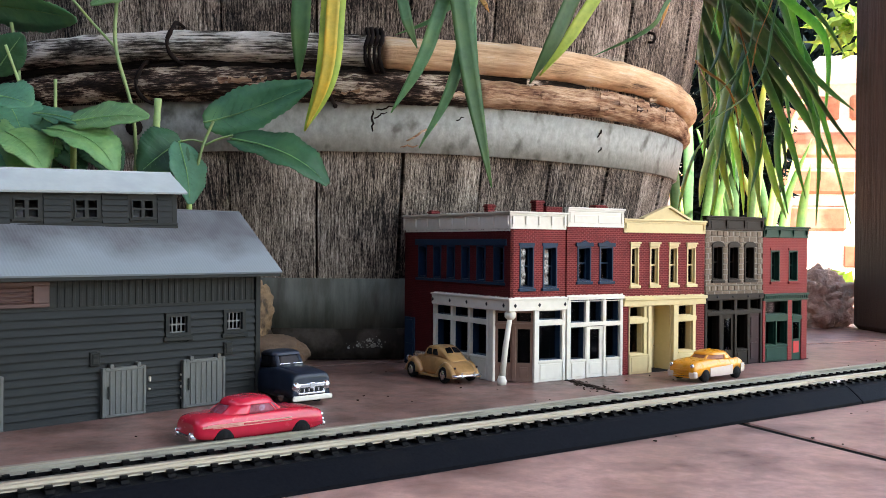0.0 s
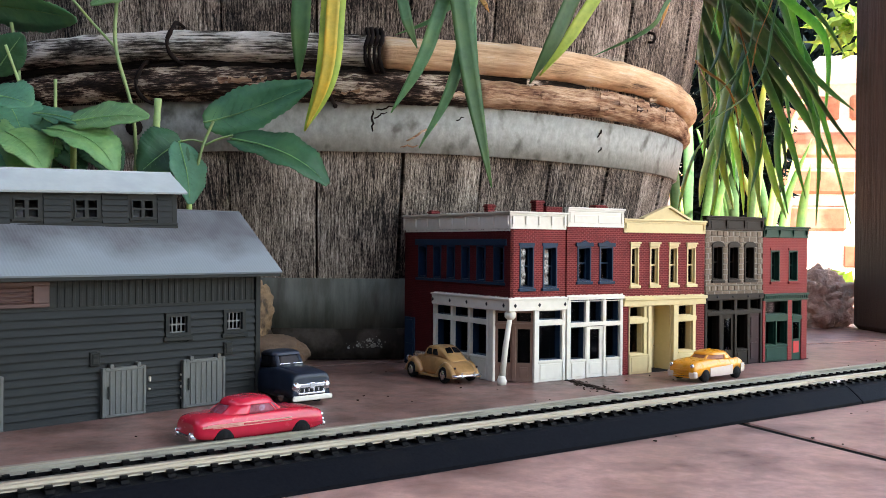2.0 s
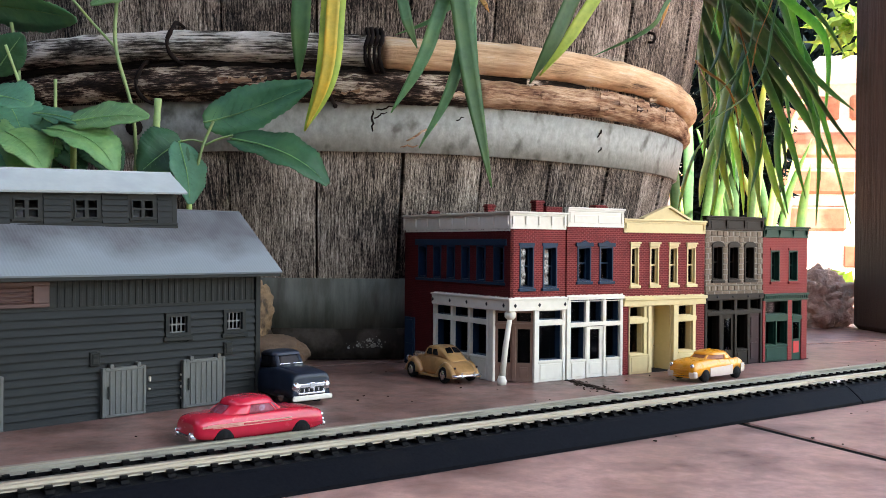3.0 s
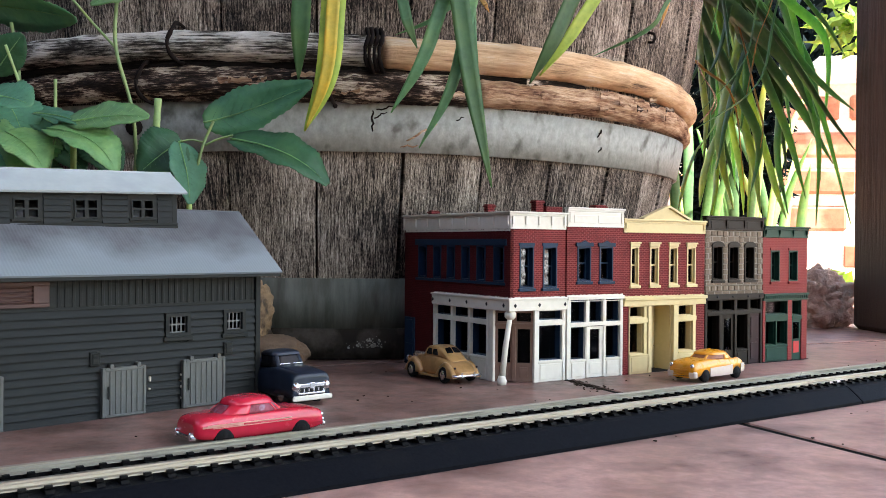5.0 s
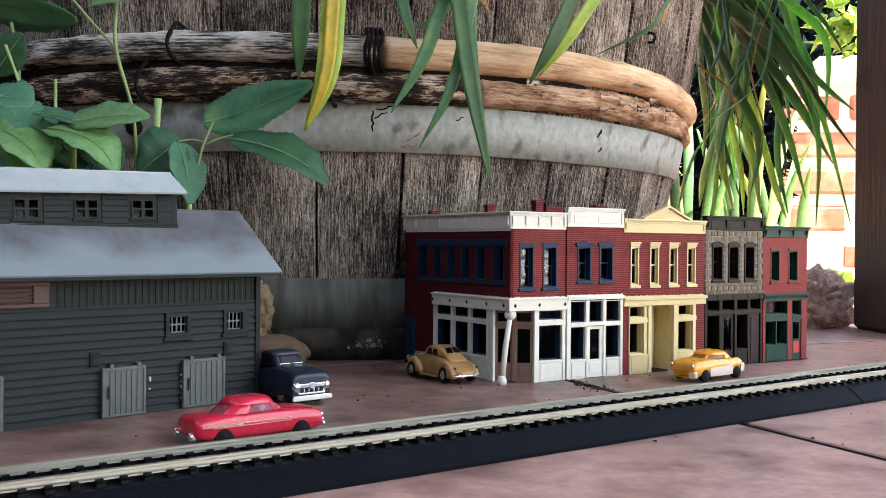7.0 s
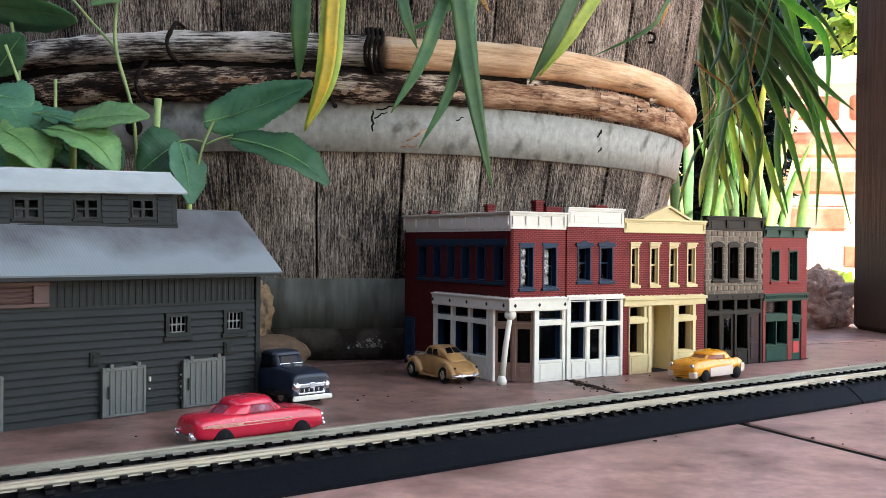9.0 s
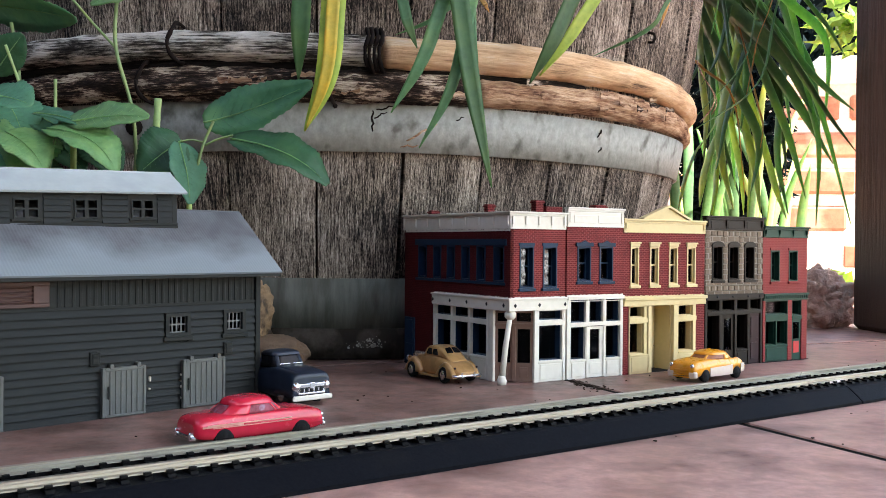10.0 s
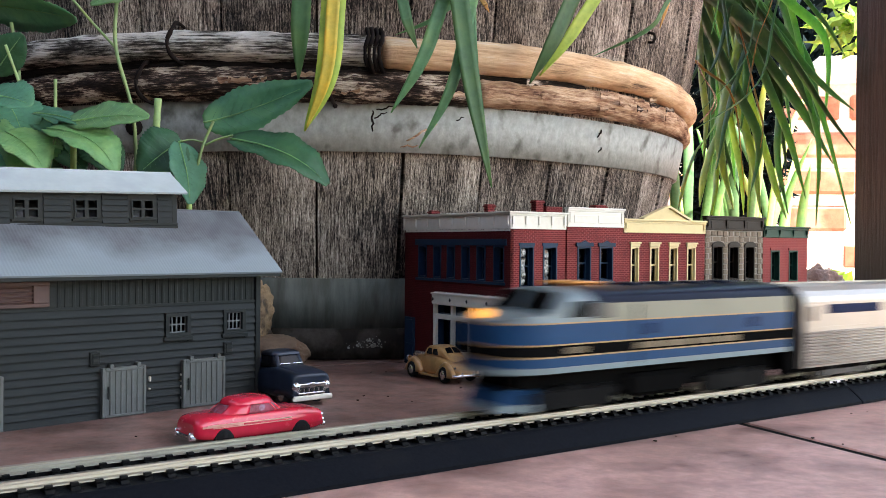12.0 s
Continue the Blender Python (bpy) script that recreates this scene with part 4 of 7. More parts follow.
def paired_shop():
    b = thing("narrow_shop", pose(0.0352, -0.0006, 0), "narrow red brick model shop with tall white shopfront", "model building", "model shop row")
    part("front_wall", hole_wall(0, 38.4, 42, 78.4, 0, 2, [(6.8, 16.0, 50, 68), (21.8, 31.2, 50, 68)]), BRICK_RED, b)
    for p, q in ((6.8, 16.0), (21.8, 31.2)):
        sash_window(b, p, q, 50, 68, BLUE, lintel="peak")
    shell(b, 0, 38.4, 100, 79, BRICK_RED)
    cornice(b, 0, 38.4, 78, 88, WHITE, n=2, out=1.6, ext=0.4, label="white cornice with sunk panels")
    part("cornice_panel", mm((4, 18.5, -1.0, -0.7, 80, 84), (20, 34.5, -1.0, -0.7, 80, 84), bevel=0.1), WHITE, b)
    part("ledge", mm((0, 38.5, -1.5, 1.9, 40.6, 42.6), bevel=0.2), WHITE, b)
    paint_edge(b, 0.2, 38.2, 42.7, WHITE, 11)
    part("pilaster", mm((0.1, 2.4, -0.5, 1.5, 0, 40.6), bevel=0.12), WHITE, b)
    part("pilaster", mm((36.8, 38.3, -0.5, 1.5, 0, 40.6), bevel=0.12), WHITE, b)
    part("mullion", mm((13.2, 14.8, -0.4, 1.5, 28, 40.6), bevel=0.1), WHITE, b)
    part("mullion", mm((24.8, 26.4, -0.4, 1.5, 28, 40.6), bevel=0.1), WHITE, b)
    part("transom_bar", mm((2.4, 36.8, -0.6, 1.5, 27.0, 28.6), bevel=0.12), WHITE, b)
    for p, q in ((2.4, 13.2), (14.8, 24.8), (26.4, 36.8)):
        shop_light(b, p, q, 28.6, 40.0, WHITE, f=0.35)
    shop_light(b, 2.4, 13.0, 9.8, 27, WHITE, f=0.35)
    shop_light(b, 26.2, 36.8, 9.6, 27, WHITE, f=0.35)
    panel(b, 2.4, 13.0, 0, 9.8, WHITE)
    panel(b, 26.2, 36.8, 0, 9.6, WHITE)
    d = part("shop_door", hole_wall(13.2, 26.0, 0.3, 26.6, 0.2, 1.4, [(16.0, 22.6, 9.6, 25.2)]), WHITE, b, "white half-glazed shop door")
    part("door_panel", mm((15.4, 23.4, -0.15, 0.2, 2.0, 7.8), (13.2, 14.3, -0.4, 0.2, 0.3, 26.6), (24.8, 26.0, -0.4, 0.2, 0.3, 26.6), bevel=0.12), WHITE, d)
    part("pane", mm((16.0, 22.6, 0.7, 0.85, 9.6, 25.2)), PANE, d).visible_shadow = False
    chimney(b, 19.0, 50, 5.2, 4.4, 79, 93.8)
    part("parapet", mm((26.5, 38.0, 50, 56, 79, 90.5)), BRICK_RED, b)


def gabled_shop():
    b = thing("gabled_shop", pose(0.0741, 0, 0), "red brick model shop with cream gable and trim", "model building", "model shop row")
    W = 62.0
    wins = [(5.4, 11.4), (19.6, 26.2), (34, 40.6), (47.8, 54.6)]
    part("front_wall", hole_wall(0, W, 41, 77, 0, 2, [(p, q, 47.4, 68.2) for p, q in wins]), BRICK_RED, b)
    for p, q in wins:
        sash_window(b, p, q, 47.4, 68.2, CREAM, lintel="cap", depth=2.5)
    shell(b, 0, W, 100, 76, BRICK_RED)
    c = cornice(b, 0, W, 75.6, 83, CREAM, n=2, out=2.0, ext=0.8, label="cream cornice with a shallow gable")
    bm = loft(bmesh.new(), [[(14.5 * MM, q, 83 * MM), (47.8 * MM, q, 83 * MM), (32.4 * MM, q, 89.4 * MM)] for q in (-0.0006, 0.0018)], smooth=False)
    part("gable", bm, CREAM, c)
    for s, (xa, xb) in enumerate(((13.2, 32.4), (49.2, 32.4))):
        bm = bmesh.new()
        loft(bm, [[(x * MM, -0.0020, z * MM), (x * MM, 0.0020, z * MM), (x * MM, 0.0020, (z + 1.2) * MM), (x * MM, -0.0020, (z + 1.2) * MM)] for x, z in ((xa, 82.6), (xb, 89.6))], smooth=False)
        part("gable_mould", bm, CREAM, c)
    part("ledge", mm((-0.3, W + 0.3, -2.4, 1.9, 39.4, 41.2), (0, W, -1.4, 1.9, 36.3, 39.4), bevel=0.2), CREAM, b)
    paint_edge(b, 0.3, W - 0.3, 41.3, CREAM, 14)
    part("pier", mm((0.1, 4.0, -0.3, 2, 0, 36.3)), BRICK_RED, b)
    part("pier", mm((54.8, W - 0.1, -0.3, 2, 0, 36.3)), BRICK_RED, b)
    for p, q in ((4.0, 17.6), (40.2, 54.8)):
        part("transom_bar", mm((p, q, -1.2, 1.4, 27.4, 29.8), bevel=0.15), CREAM, b)
        shop_light(b, p + 0.2, q - 2.2, 29.8, 36.3, CREAM, y=-0.6, inner=CREAM)
        shop_light(b, p + 0.2, q - 2.2, 10.4, 27.4, CREAM, y=-0.6, inner=CREAM)
        part("side_light", mm((q - 2.2, q, -0.6, 1.0, 10.4, 36.3), bevel=0.15), CREAM, b)
        panel(b, p + 0.2, q, 0, 10.4, CREAM, y=-1.2)
    part("pilaster", mm((17.6, 20.4, -1.4, 2, 0.1, 36.3), bevel=0.2), CREAM, b)
    part("pilaster", mm((36.8, 40.2, -1.4, 2, 0.1, 36.3), bevel=0.2), CREAM, b)
    part("recess", mm((20.4, 21.0, 1, 13, 0.4, 36.3), (36.2, 36.8, 1, 13, 0.4, 36.3), (20.4, 36.8, 13, 13.8, 0.4, 36.3), (20.4, 36.8, 1, 13.8, 36.3, 37)), CREAM, b)
    d = part("shop_door", mm((22, 35.2, 12.2, 13, 0.4, 27), (23.4, 33.8, 11.9, 12.2, 2.5, 12), (23.4, 33.8, 11.9, 12.2, 14, 25.5), (22, 35.2, 12.1, 13, 28, 36), bevel=0.12), CREAM, b, "cream panelled door in a deep recess")
    part("door_knob", lathe(bmesh.new(), [(0.0001, 0), (0.0004, 0.0002), (0.0004, 0.0006), (0.0001, 0.0008)], 8, m=pose(34.4 * MM, 11.8 * MM, 13 * MM, 90)), CHROME, d)
    chimney(b, 25.0, 50, 8.0, 5, 76, 92.4)


def stone_shop():
    b = thing("stone_shop", pose(0.1363, 0, 0), "grey stone model shop with dark brown shopfront", "model building", "model shop row")
    W = 48.8
    wins = [(5.6, 14.6), (19.0, 28.0), (32.8, 41.6)]
    part("front_wall", hole_wall(0, W, 42, 79, 0, 2, [(p, q, 49.4, 69) for p, q in wins]), STONE, b)
    for p, q in wins:
        sash_window(b, p + 0.4, q, 49.4, 69, DARKBROWN, lintel="arch")
    # dressed quoins and courses stand proud of the wall
    me = mesh_of("stone_block", mm((0, 4.6, -0.35, 0.2, 0, 2.9), bevel=0.25), STONE)
    for k in range(11):
        for x in (0.1, 15.0, 28.4, W - 4.7):
            piece("stone_block", me, b, pose((x + (0.3 if k % 2 else 0)) * MM, 0, (43.4 + k * 3.05) * MM) @ Matrix.Diagonal((0.78 if 10 < x < 40 else (1 if k % 2 else 0.75), 1, 1, 1)))
    for k in range(10):
        piece("stone_block", me, b, pose((0.2 + k * 4.85) * MM, -0.0001, 74.6 * MM))
        piece("stone_block", me, b, pose((0.2 + k * 4.85) * MM, -0.0001, 43.2 * MM))
    part("sill_course", mm((0, W, -0.7, 0.2, 46.4, 47.8), (0, W, -1.0, 1.9, 41.4, 43.0), bevel=0.15), STONE, b)
    shell(b, 0, W, 95, 80, STONE)
    cornice(b, 0, W, 78, 86, DARKBROWN, n=4, out=2.2, ext=0.6, label="dark brown panelled cornice")
    part("cornice_panel", mm((4, 15, -1.0, -0.7, 79, 83), (18, 31, -1.0, -0.7, 79, 83), (34, 45, -1.0, -0.7, 79, 83), bevel=0.1), DARKBROWN, b)
    part("ledge", mm((0, W, -1.4, 1.9, 38.2, 41.4), bevel=0.2), DARKBROWN, b)
    for x in (9.0, 22.0, 35.0, 45.0):
        part("stud", lathe(bmesh.new(), [(0.0001, -0.0019), (0.0006, -0.0018), (0.0006, -0.0013)], 10, m=pose(x * MM, 0, 39.8 * MM), axis="y"), ROOFING, b)
    for x in (0.1, 12.4, 24.8, 36.2, 47.0):
        part("post", mm((x, x + 1.6, -0.5, 1.5, 0, 38.2), bevel=0.12), DARKBROWN, b)
    part("transom_bar", mm((1.7, 47, -0.7, 1.5, 29.6, 31.6), bevel=0.12), DARKBROWN, b)
    for p, q in ((1.7, 12.4), (14.0, 24.8), (26.4, 36.2), (37.8, 47.0)):
        shop_light(b, p, q, 31.6, 38.2, DARKBROWN, inner=DARKBROWN)
    for p, q in ((1.7, 12.4), (26.4, 36.2)):
        shop_light(b, p, q, 8.8, 29.6, DARKBROWN, inner=DARKBROWN)
        panel(b, p, q, 0, 8.8, DARKBROWN)
    d = part("shop_door", hole_wall(14.0, 24.8, 0.3, 29.6, 0.4, 1.4, [(16.4, 22.6, 9, 27.2)]), DARKBROWN, b)
    part("pane", mm((16.4, 22.6, 0.8, 0.95, 9, 27.2)), PANE, d).visible_shadow = False
    part("side_door", mm((37.8, 47, 0.3, 1.4, 0.3, 29.6), (39.2, 45.6, -0.1, 0.3, 3, 12.5), (39.2, 45.6, -0.1, 0.3, 15, 27.5), bevel=0.15), MAROON, b, "maroon panelled door")


def green_shop():
    b = thing("small_shop", pose(0.1856, 0, 0), "small red model shop with dark green shopfront", "model building", "model shop row")
    W = 40.6
    wins = [(6.9, 14.9), (23.4, 31.6)]
    part("front_wall", hole_wall(0, W, 40, 76, 0, 2, [(p, q, 48, 66.6) for p, q in wins]), BRICK_RED2, b)
    for p, q in wins:
        sash_window(b, p, q, 48, 66.6, GREEN, lintel="flat", lm=BRICK_RED2)
    shell(b, 0, W, 95, 75, BRICK_RED2)
    cornice(b, 0, W, 74.2, 81, GREEN, n=4, out=2.4, ext=0.6, label="dark green bracketed cornice")
    l = part("ledge", mm((0, W, -1.8, 1.9, 39.6, 40.8), (0, W, -0.8, 1.9, 36.6, 39.6), bevel=0.15), GREEN, b)
    me = mesh_of("dentil", mm((0, 0.9, -1.5, -0.8, 37.8, 39.55)), GREEN)
    for k in range(22):
        piece("dentil", me, l, pose((0.6 + k * 1.83) * MM, 0, 0))
    for p, q in ((0.1, 2.2), (22.6, 26.4), (35.4, W - 0.1)):
        part("pier", mm((p, q, -0.4, 2, 0.2, 36.6), bevel=0.1), BRICK_RED2, b)
    part("transom_bar", mm((2.2, 22.6, -0.6, 1.4, 24.6, 28.0), (26.4, 35.4, -0.6, 1.4, 24.6, 27.0), bevel=0.12), GREEN, b)
    shop_light(b, 2.2, 22.6, 28, 36.6, GREEN, inner=GREEN)
    shop_light(b, 26.4, 35.4, 27, 36.6, GREEN, inner=GREEN)
    shop_light(b, 2.2, 12.2, 9.8, 24.6, GREEN, inner=GREEN)
    shop_light(b, 12.2, 22.6, 9.8, 24.6, GREEN, inner=GREEN)
    panel(b, 2.2, 22.6, 0.2, 9.8, GREEN)
    d = part("shop_door", hole_wall(26.4, 35.4, 0.3, 24.6, 0.2, 1.4, [(28, 33.8, 12.8, 23)]), GREEN, b)
    part("notice", mm((28.2, 33.4, -0.15, 0.2, 4.5, 11.5), bevel=0.1), mat("signal_red", (0.55, 0.03, 0.03), rough=0.5), d, "bright red square panel")
    part("pane", mm((28, 33.8, 0.6, 0.75, 12.8, 23)), PANE, d).visible_shadow = False
    part("step", mm((-0.4, W + 0.4, -1.4, 0.5, 0, 0.35)), ROOFING, b)


corner_shop()
paired_shop()
gabled_shop()
stone_shop()
green_shop()


# ---- the barn ----
def barn():
    b = thing("barn", pose(0, 0.052, 0, 0, 0, 14.03), "dark grey model barn with weathered tin roof and monitor", "model barn")
    X0, X1, D = -330, -125, 49
    wins = [(-169.6, -161.4, 31.2, 38), (-142.0, -134.2, 31.0, 38.4)]
    part("front_wall", hole_wall(X0, X1, 0, 55.6, 0.6, 2.2, wins), BARN_GREY, b)
    part("back_wall", mm((X0, X1, D - 1.6, D, 0, 55.6)), BARN_GREY, b)
    gable = [(0.6, 0), (D, 0), (D, 55.6), (24.5, 78.5), (0.6, 55.6)]
    for x in (X0, X1 - 1.6):
        part("gable_wall", loft(bmesh.new(), [[(q * MM, y * MM, z * MM) for y, z in gable] for q in (x, x + 1.6)], smooth=False), BARN_GREY, b)
    # lapped boards, each leaning out at its foot
    def board(x0, x1, z):
        return loft(bmesh.new(), [[(q * MM, 0.62 * MM, z * MM), (q * MM, -0.75 * MM, z * MM), (q * MM, 0.45 * MM, (z + 3.04) * MM), (q * MM, 0.62 * MM, (z + 3.04) * MM)] for q in (x0, x1)], smooth=False)
    full = mesh_of("board", board(X0, X1 - 2.2, 0), BARN_GREY)
    segs = [(X0, -171.8), (-160.4, -143.8), (-132.6, X1 - 2.2)]
    cut = [mesh_of("board", board(p, q, 0), BARN_GREY) for p, q in segs]
    for k in range(14):
        z = k * 3.05
        for me in ([full] if z < 26 or z > 38.5 else cut):
            piece("board", me, b, pose(random.uniform(-0.3, 0.3) * MM, random.uniform(-0.06, 0.06) * MM, z * MM))
    part("corner_trim", mm((X1 - 2.2, X1 + 0.3, -0.9, 2.4, 0, 55.4), bevel=0.2), BARN_GREY, b)
    bat = mesh_of("batten", mm((0, 1.4, 0.25, 0.6, 43.4, 55.2), bevel=0.15), BARN_GREY)
    for k in range(68):
        x = X1 - 4 - k * 2.9
        if not -238 < x < -218:
            piece("batten", bat, b, pose(x * MM, 0, 0))
    part("belt_board", mm((X0, X1 - 2.2, -0.3, 0.6, 42.4, 43.5)), BARN_GREY, b)
    # windows with white glazing bars
    wm = mat("pale_bars", (0.105, 0.115, 0.115), rough=0.5)
    for x0, x1, z0, z1 in wins:
        w = part("window", hole_wall(x0 - 1.7, x1 + 1.7, z0 - 1.5, z1 + 1.4, -1.0, 2, [(x0, x1, z0, z1)]), BARN_GREY, b)
        part("sill", mm((x0 - 2.6, x1 + 2.6, -1.5, 0.6, z0 - 3.2, z0 - 1.55), bevel=0.15), BARN_GREY, w)
        dx, zc = (x1 - x0) / 4, (z0 + z1) / 2
        part("glazing_bar", hole_wall(x0 + 0.05, x1 - 0.05, z0 + 0.05, z1 - 0.05, 0.5, 0.9, [(x0 + dx * k + 0.28, x0 + dx * (k + 1) - 0.28, p, q) for k in range(4) for p, q in ((z0 + 0.5, zc - 0.3), (zc + 0.3, z1 - 0.3))]), wm, w, "pale glazing bars")
        part("pane", mm((x0, x1, 1.2, 1.35, z0, z1)), PANE, w).visible_shadow = False
    # ribbed sliding doors
    for x0, x1, z1 in ((-199.2, -180.8, 19.6), (-164.0, -143.8, 20.0), (-255, -236.6, 20.0)):
        d = part("sliding_door", mm((x0, x1, -2.0, -0.6, 0.3, z1), (x0, x0 + 1.2, -2.5, -2.0, 0.3, z1), (x1 - 1.2, x1, -2.5, -2.0, 0.3, z1), (x0 + 1.2, x1 - 1.2, -2.5, -2.0, z1 - 1.4, z1), (x0 + 1.2, x1 - 1.2, -2.5, -2.0, 0.3, 1.3), bevel=0.15), BARN_DOOR, b, "pale grey ribbed sliding door")
        n = 7
        for k in range(1, n):
            q = x0 + 1.2 + (x1 - x0 - 2.4) * k / n
            part("rib", mm((q - 0.35, q + 0.35, -2.35, -2.0, 1.3, z1 - 1.4), bevel=0.1), BARN_DOOR, d)
        for q in (x0 + 3, x1 - 4):
            part("hanger", mm((q, q + 1.6, -2.8, -0.6, z1 - 0.6, z1 + 1.4), bevel=0.2), BARN_DOOR, d)
        part("door_pull", mm((x0 + 2.0, x0 + 2.7, -3.0, -2.35, 7.5, 12.5), bevel=0.2), BARN_GREY, d)
    part("paint_chip", mm((-178.6, -177.8, -1.2, 0, 12.5, 14.5), (-178.8, -178.0, -1.2, 0, 9.2, 10.0), (-164.2, -163.5, -1.1, 0, 13.5, 14.4), (-164.3, -163.4, -1.1, 0, 8.6, 9.8), (-164.2, -163.6, -1.1, 0, 4.0, 4.8), (-164.4, -163.6, -1.1, 0, 11.0, 11.8), bevel=0.2), WHITE, b, "white glue marks beside the doors")
    for x in (-201.4, -141.4):
        part("guide_block", mm((x - 2.2, x + 2.0, -1.2, 0.2, 20.5, 26), (x - 1.4, x + 1.2, -1.6, -1.2, 21.2, 25.4), bevel=0.2), BARN_GREY, b)
    # louvred vent
    rust = mat("rusty_vent", (0.075, 0.034, 0.027), (0.055, 0.026, 0.021), rough=0.6)
    v = part("louvre_vent", mm((-242, -219.5, -1.2, 0.6, 44, 45.5), (-242, -219.5, -1.2, 0.6, 52, 53.4), (-225.5, -219.5, -1.2, 0.6, 45.5, 52), (-242, -225.5, 0.0, 0.6, 45.5, 52), bevel=0.15), rust, b, "dull red louvred vent")
    sl = mesh_of("slat", boxes((-0.242, -0.2255, -0.0009, 0.0004, -0.0003, 0.0003), bevel=0.0001), rust)
    for k in range(4):
        piece("slat", sl, v, pose(0, 0, (46.4 + k * 1.6) * MM, 30))

    # roof: fine corrugations down the slope
    def sheet(x0, x1, ya, za, yb, zb, pitch, amp, th=0.9):
        n = int((x1 - x0) / pitch * 4)
        ln = math.hypot(yb - ya, zb - za)
        ny, nz = -(zb - za) / ln, (yb - ya) / ln
        rows = []
        for k in range(n + 1):
            x = x0 + (x1 - x0) * k / n
            a = amp * (0, 1, 0, -1)[k % 4]
            rows.append([(x * MM, (ya + ny * a) * MM, (za + nz * a) * MM), (x * MM, (yb + ny * a) * MM, (zb + nz * a) * MM), (x * MM, (yb - ny * th) * MM, (zb - nz * th) * MM), (x * MM, (ya - ny * th) * MM, (za - nz * th) * MM)])
        return loft(bmesh.new(), rows, smooth=False)
    part("roof_slope", sheet(X0 - 6, -118.3, -8, 55.9, 24.5, 82.3, 1.3, 0.03), TIN, b)
    part("roof_slope", sheet(X0 - 6, -118.3, 57, 55.9, 24.6, 82.3, 1.3, 0.05), TIN, b)
    part("eave_board", mm((X0 - 5, -119, -7.4, -6.6, 53.9, 55.3)), BARN_GREY, b)
    raf = mesh_of("rafter_tail", mm((-0.6, 0.6, -6.6, 0.6, 54.0, 55.4)), BARN_GREY)
    for k in range(9):
        piece("rafter_tail", raf, b, pose((-127 - k * 24) * MM, 0, 0))
    # the raised monitor along the ridge sits a little askew
    mo = part("monitor", hole_wall(-170, 0, 3, 15.2, 0, 1.4, [(-69, -59, 5.2, 13), (-45.2, -35.1, 5.2, 13), (-20.8, -10.4, 5.2, 13)]), BARN_GREY, b, "glazed roof monitor with a pale tin roof", m=pose(-0.157, 0.0155, 0.0735, 0, -1.7, 0))
    part("monitor_wall", mm((-170, 0, 16.6, 18, 3, 15.2)), BARN_GREY, mo)
    part("monitor_wall", loft(bmesh.new(), [[(q * MM, y * MM, z * MM) for y, z in ((1.4, 1), (16.6, 1), (16.6, 15.2), (9, 20.5), (1.4, 15.2))] for q in (-1.4, 0)], smooth=False), BARN_GREY, mo)
    part("sill_board", mm((-170, 0.6, -0.8, 0.2, 0.6, 2.0), (-170, 0.6, -0.6, 1.0, 2.0, 3.2), bevel=0.2), BARN_GREY, mo)
    part("corner_trim", mm((-2.0, 0.4, -0.4, 1.6, 2.0, 15.2), bevel=0.15), BARN_GREY, mo)
    bd = [mesh_of("board", loft(bmesh.new(), [[(q * MM, 0.02 * MM, 0), (q * MM, -0.75 * MM, 0), (q * MM, -0.05 * MM, 2.38 * MM), (q * MM, 0.02 * MM, 2.38 * MM)] for q in (p, r)], smooth=False), BARN_GREY) for p, r in ((-170, -70.5), (-57.5, -46.7), (-33.6, -22.3), (-8.9, -2))]
    for k in range(5):
        for me in bd:
            piece("board", me, mo, pose(0, 0, (3.3 + k * 2.4) * MM))
    for p, q in ((-69, -59), (-45.2, -35.1), (-20.8, -10.4)):
        c = (p + q) / 2
        w = part("window", hole_wall(p, q, 5.2, 13, -0.5, 1, [(u, v, r, t) for u, v in ((p + 0.7, c - 0.75), (c + 0.75, q - 0.7)) for r, t in ((5.8, 8.7), (9.4, 12.4))]), BARN_GREY, mo)
        part("sill", mm((p - 1, q + 1, -0.9, 0.3, 4.2, 5.15), bevel=0.1), BARN_GREY, w)
    part("monitor_roof", sheet(-174, 3.5, -4, 16.0, 9, 24.5, 40, 0.02), TIN_PALE, mo, "pale tin monitor roof")
    part("monitor_roof", sheet(-174, 3.5, 22, 16.0, 9.02, 24.5, 40, 0.02), TIN_PALE, mo)


barn()


# ---- road vehicles ----
def ring(x, w, zb, zt, sh=0.35, crown=0.62):
    """One cross-section of a bodyshell: upright flank, rounded shoulder, crowned top."""
    h = zt - zb
    half = [(w * 0.86, zb), (w * 0.98, zb + h * 0.12), (w, zb + h * 0.35), (w * 0.985, zb + h * (1 - sh)), (w * 0.92, zt - h * sh * 0.45), (w * 0.80, zt - h * sh * 0.15), (w * crown * 0.8, zt - h * 0.02), (0.0, zt)]
    return [(x * MM, -y * MM, z * MM) for y, z in half] + [(x * MM, y * MM, z * MM) for y, z in half[-2::-1]]


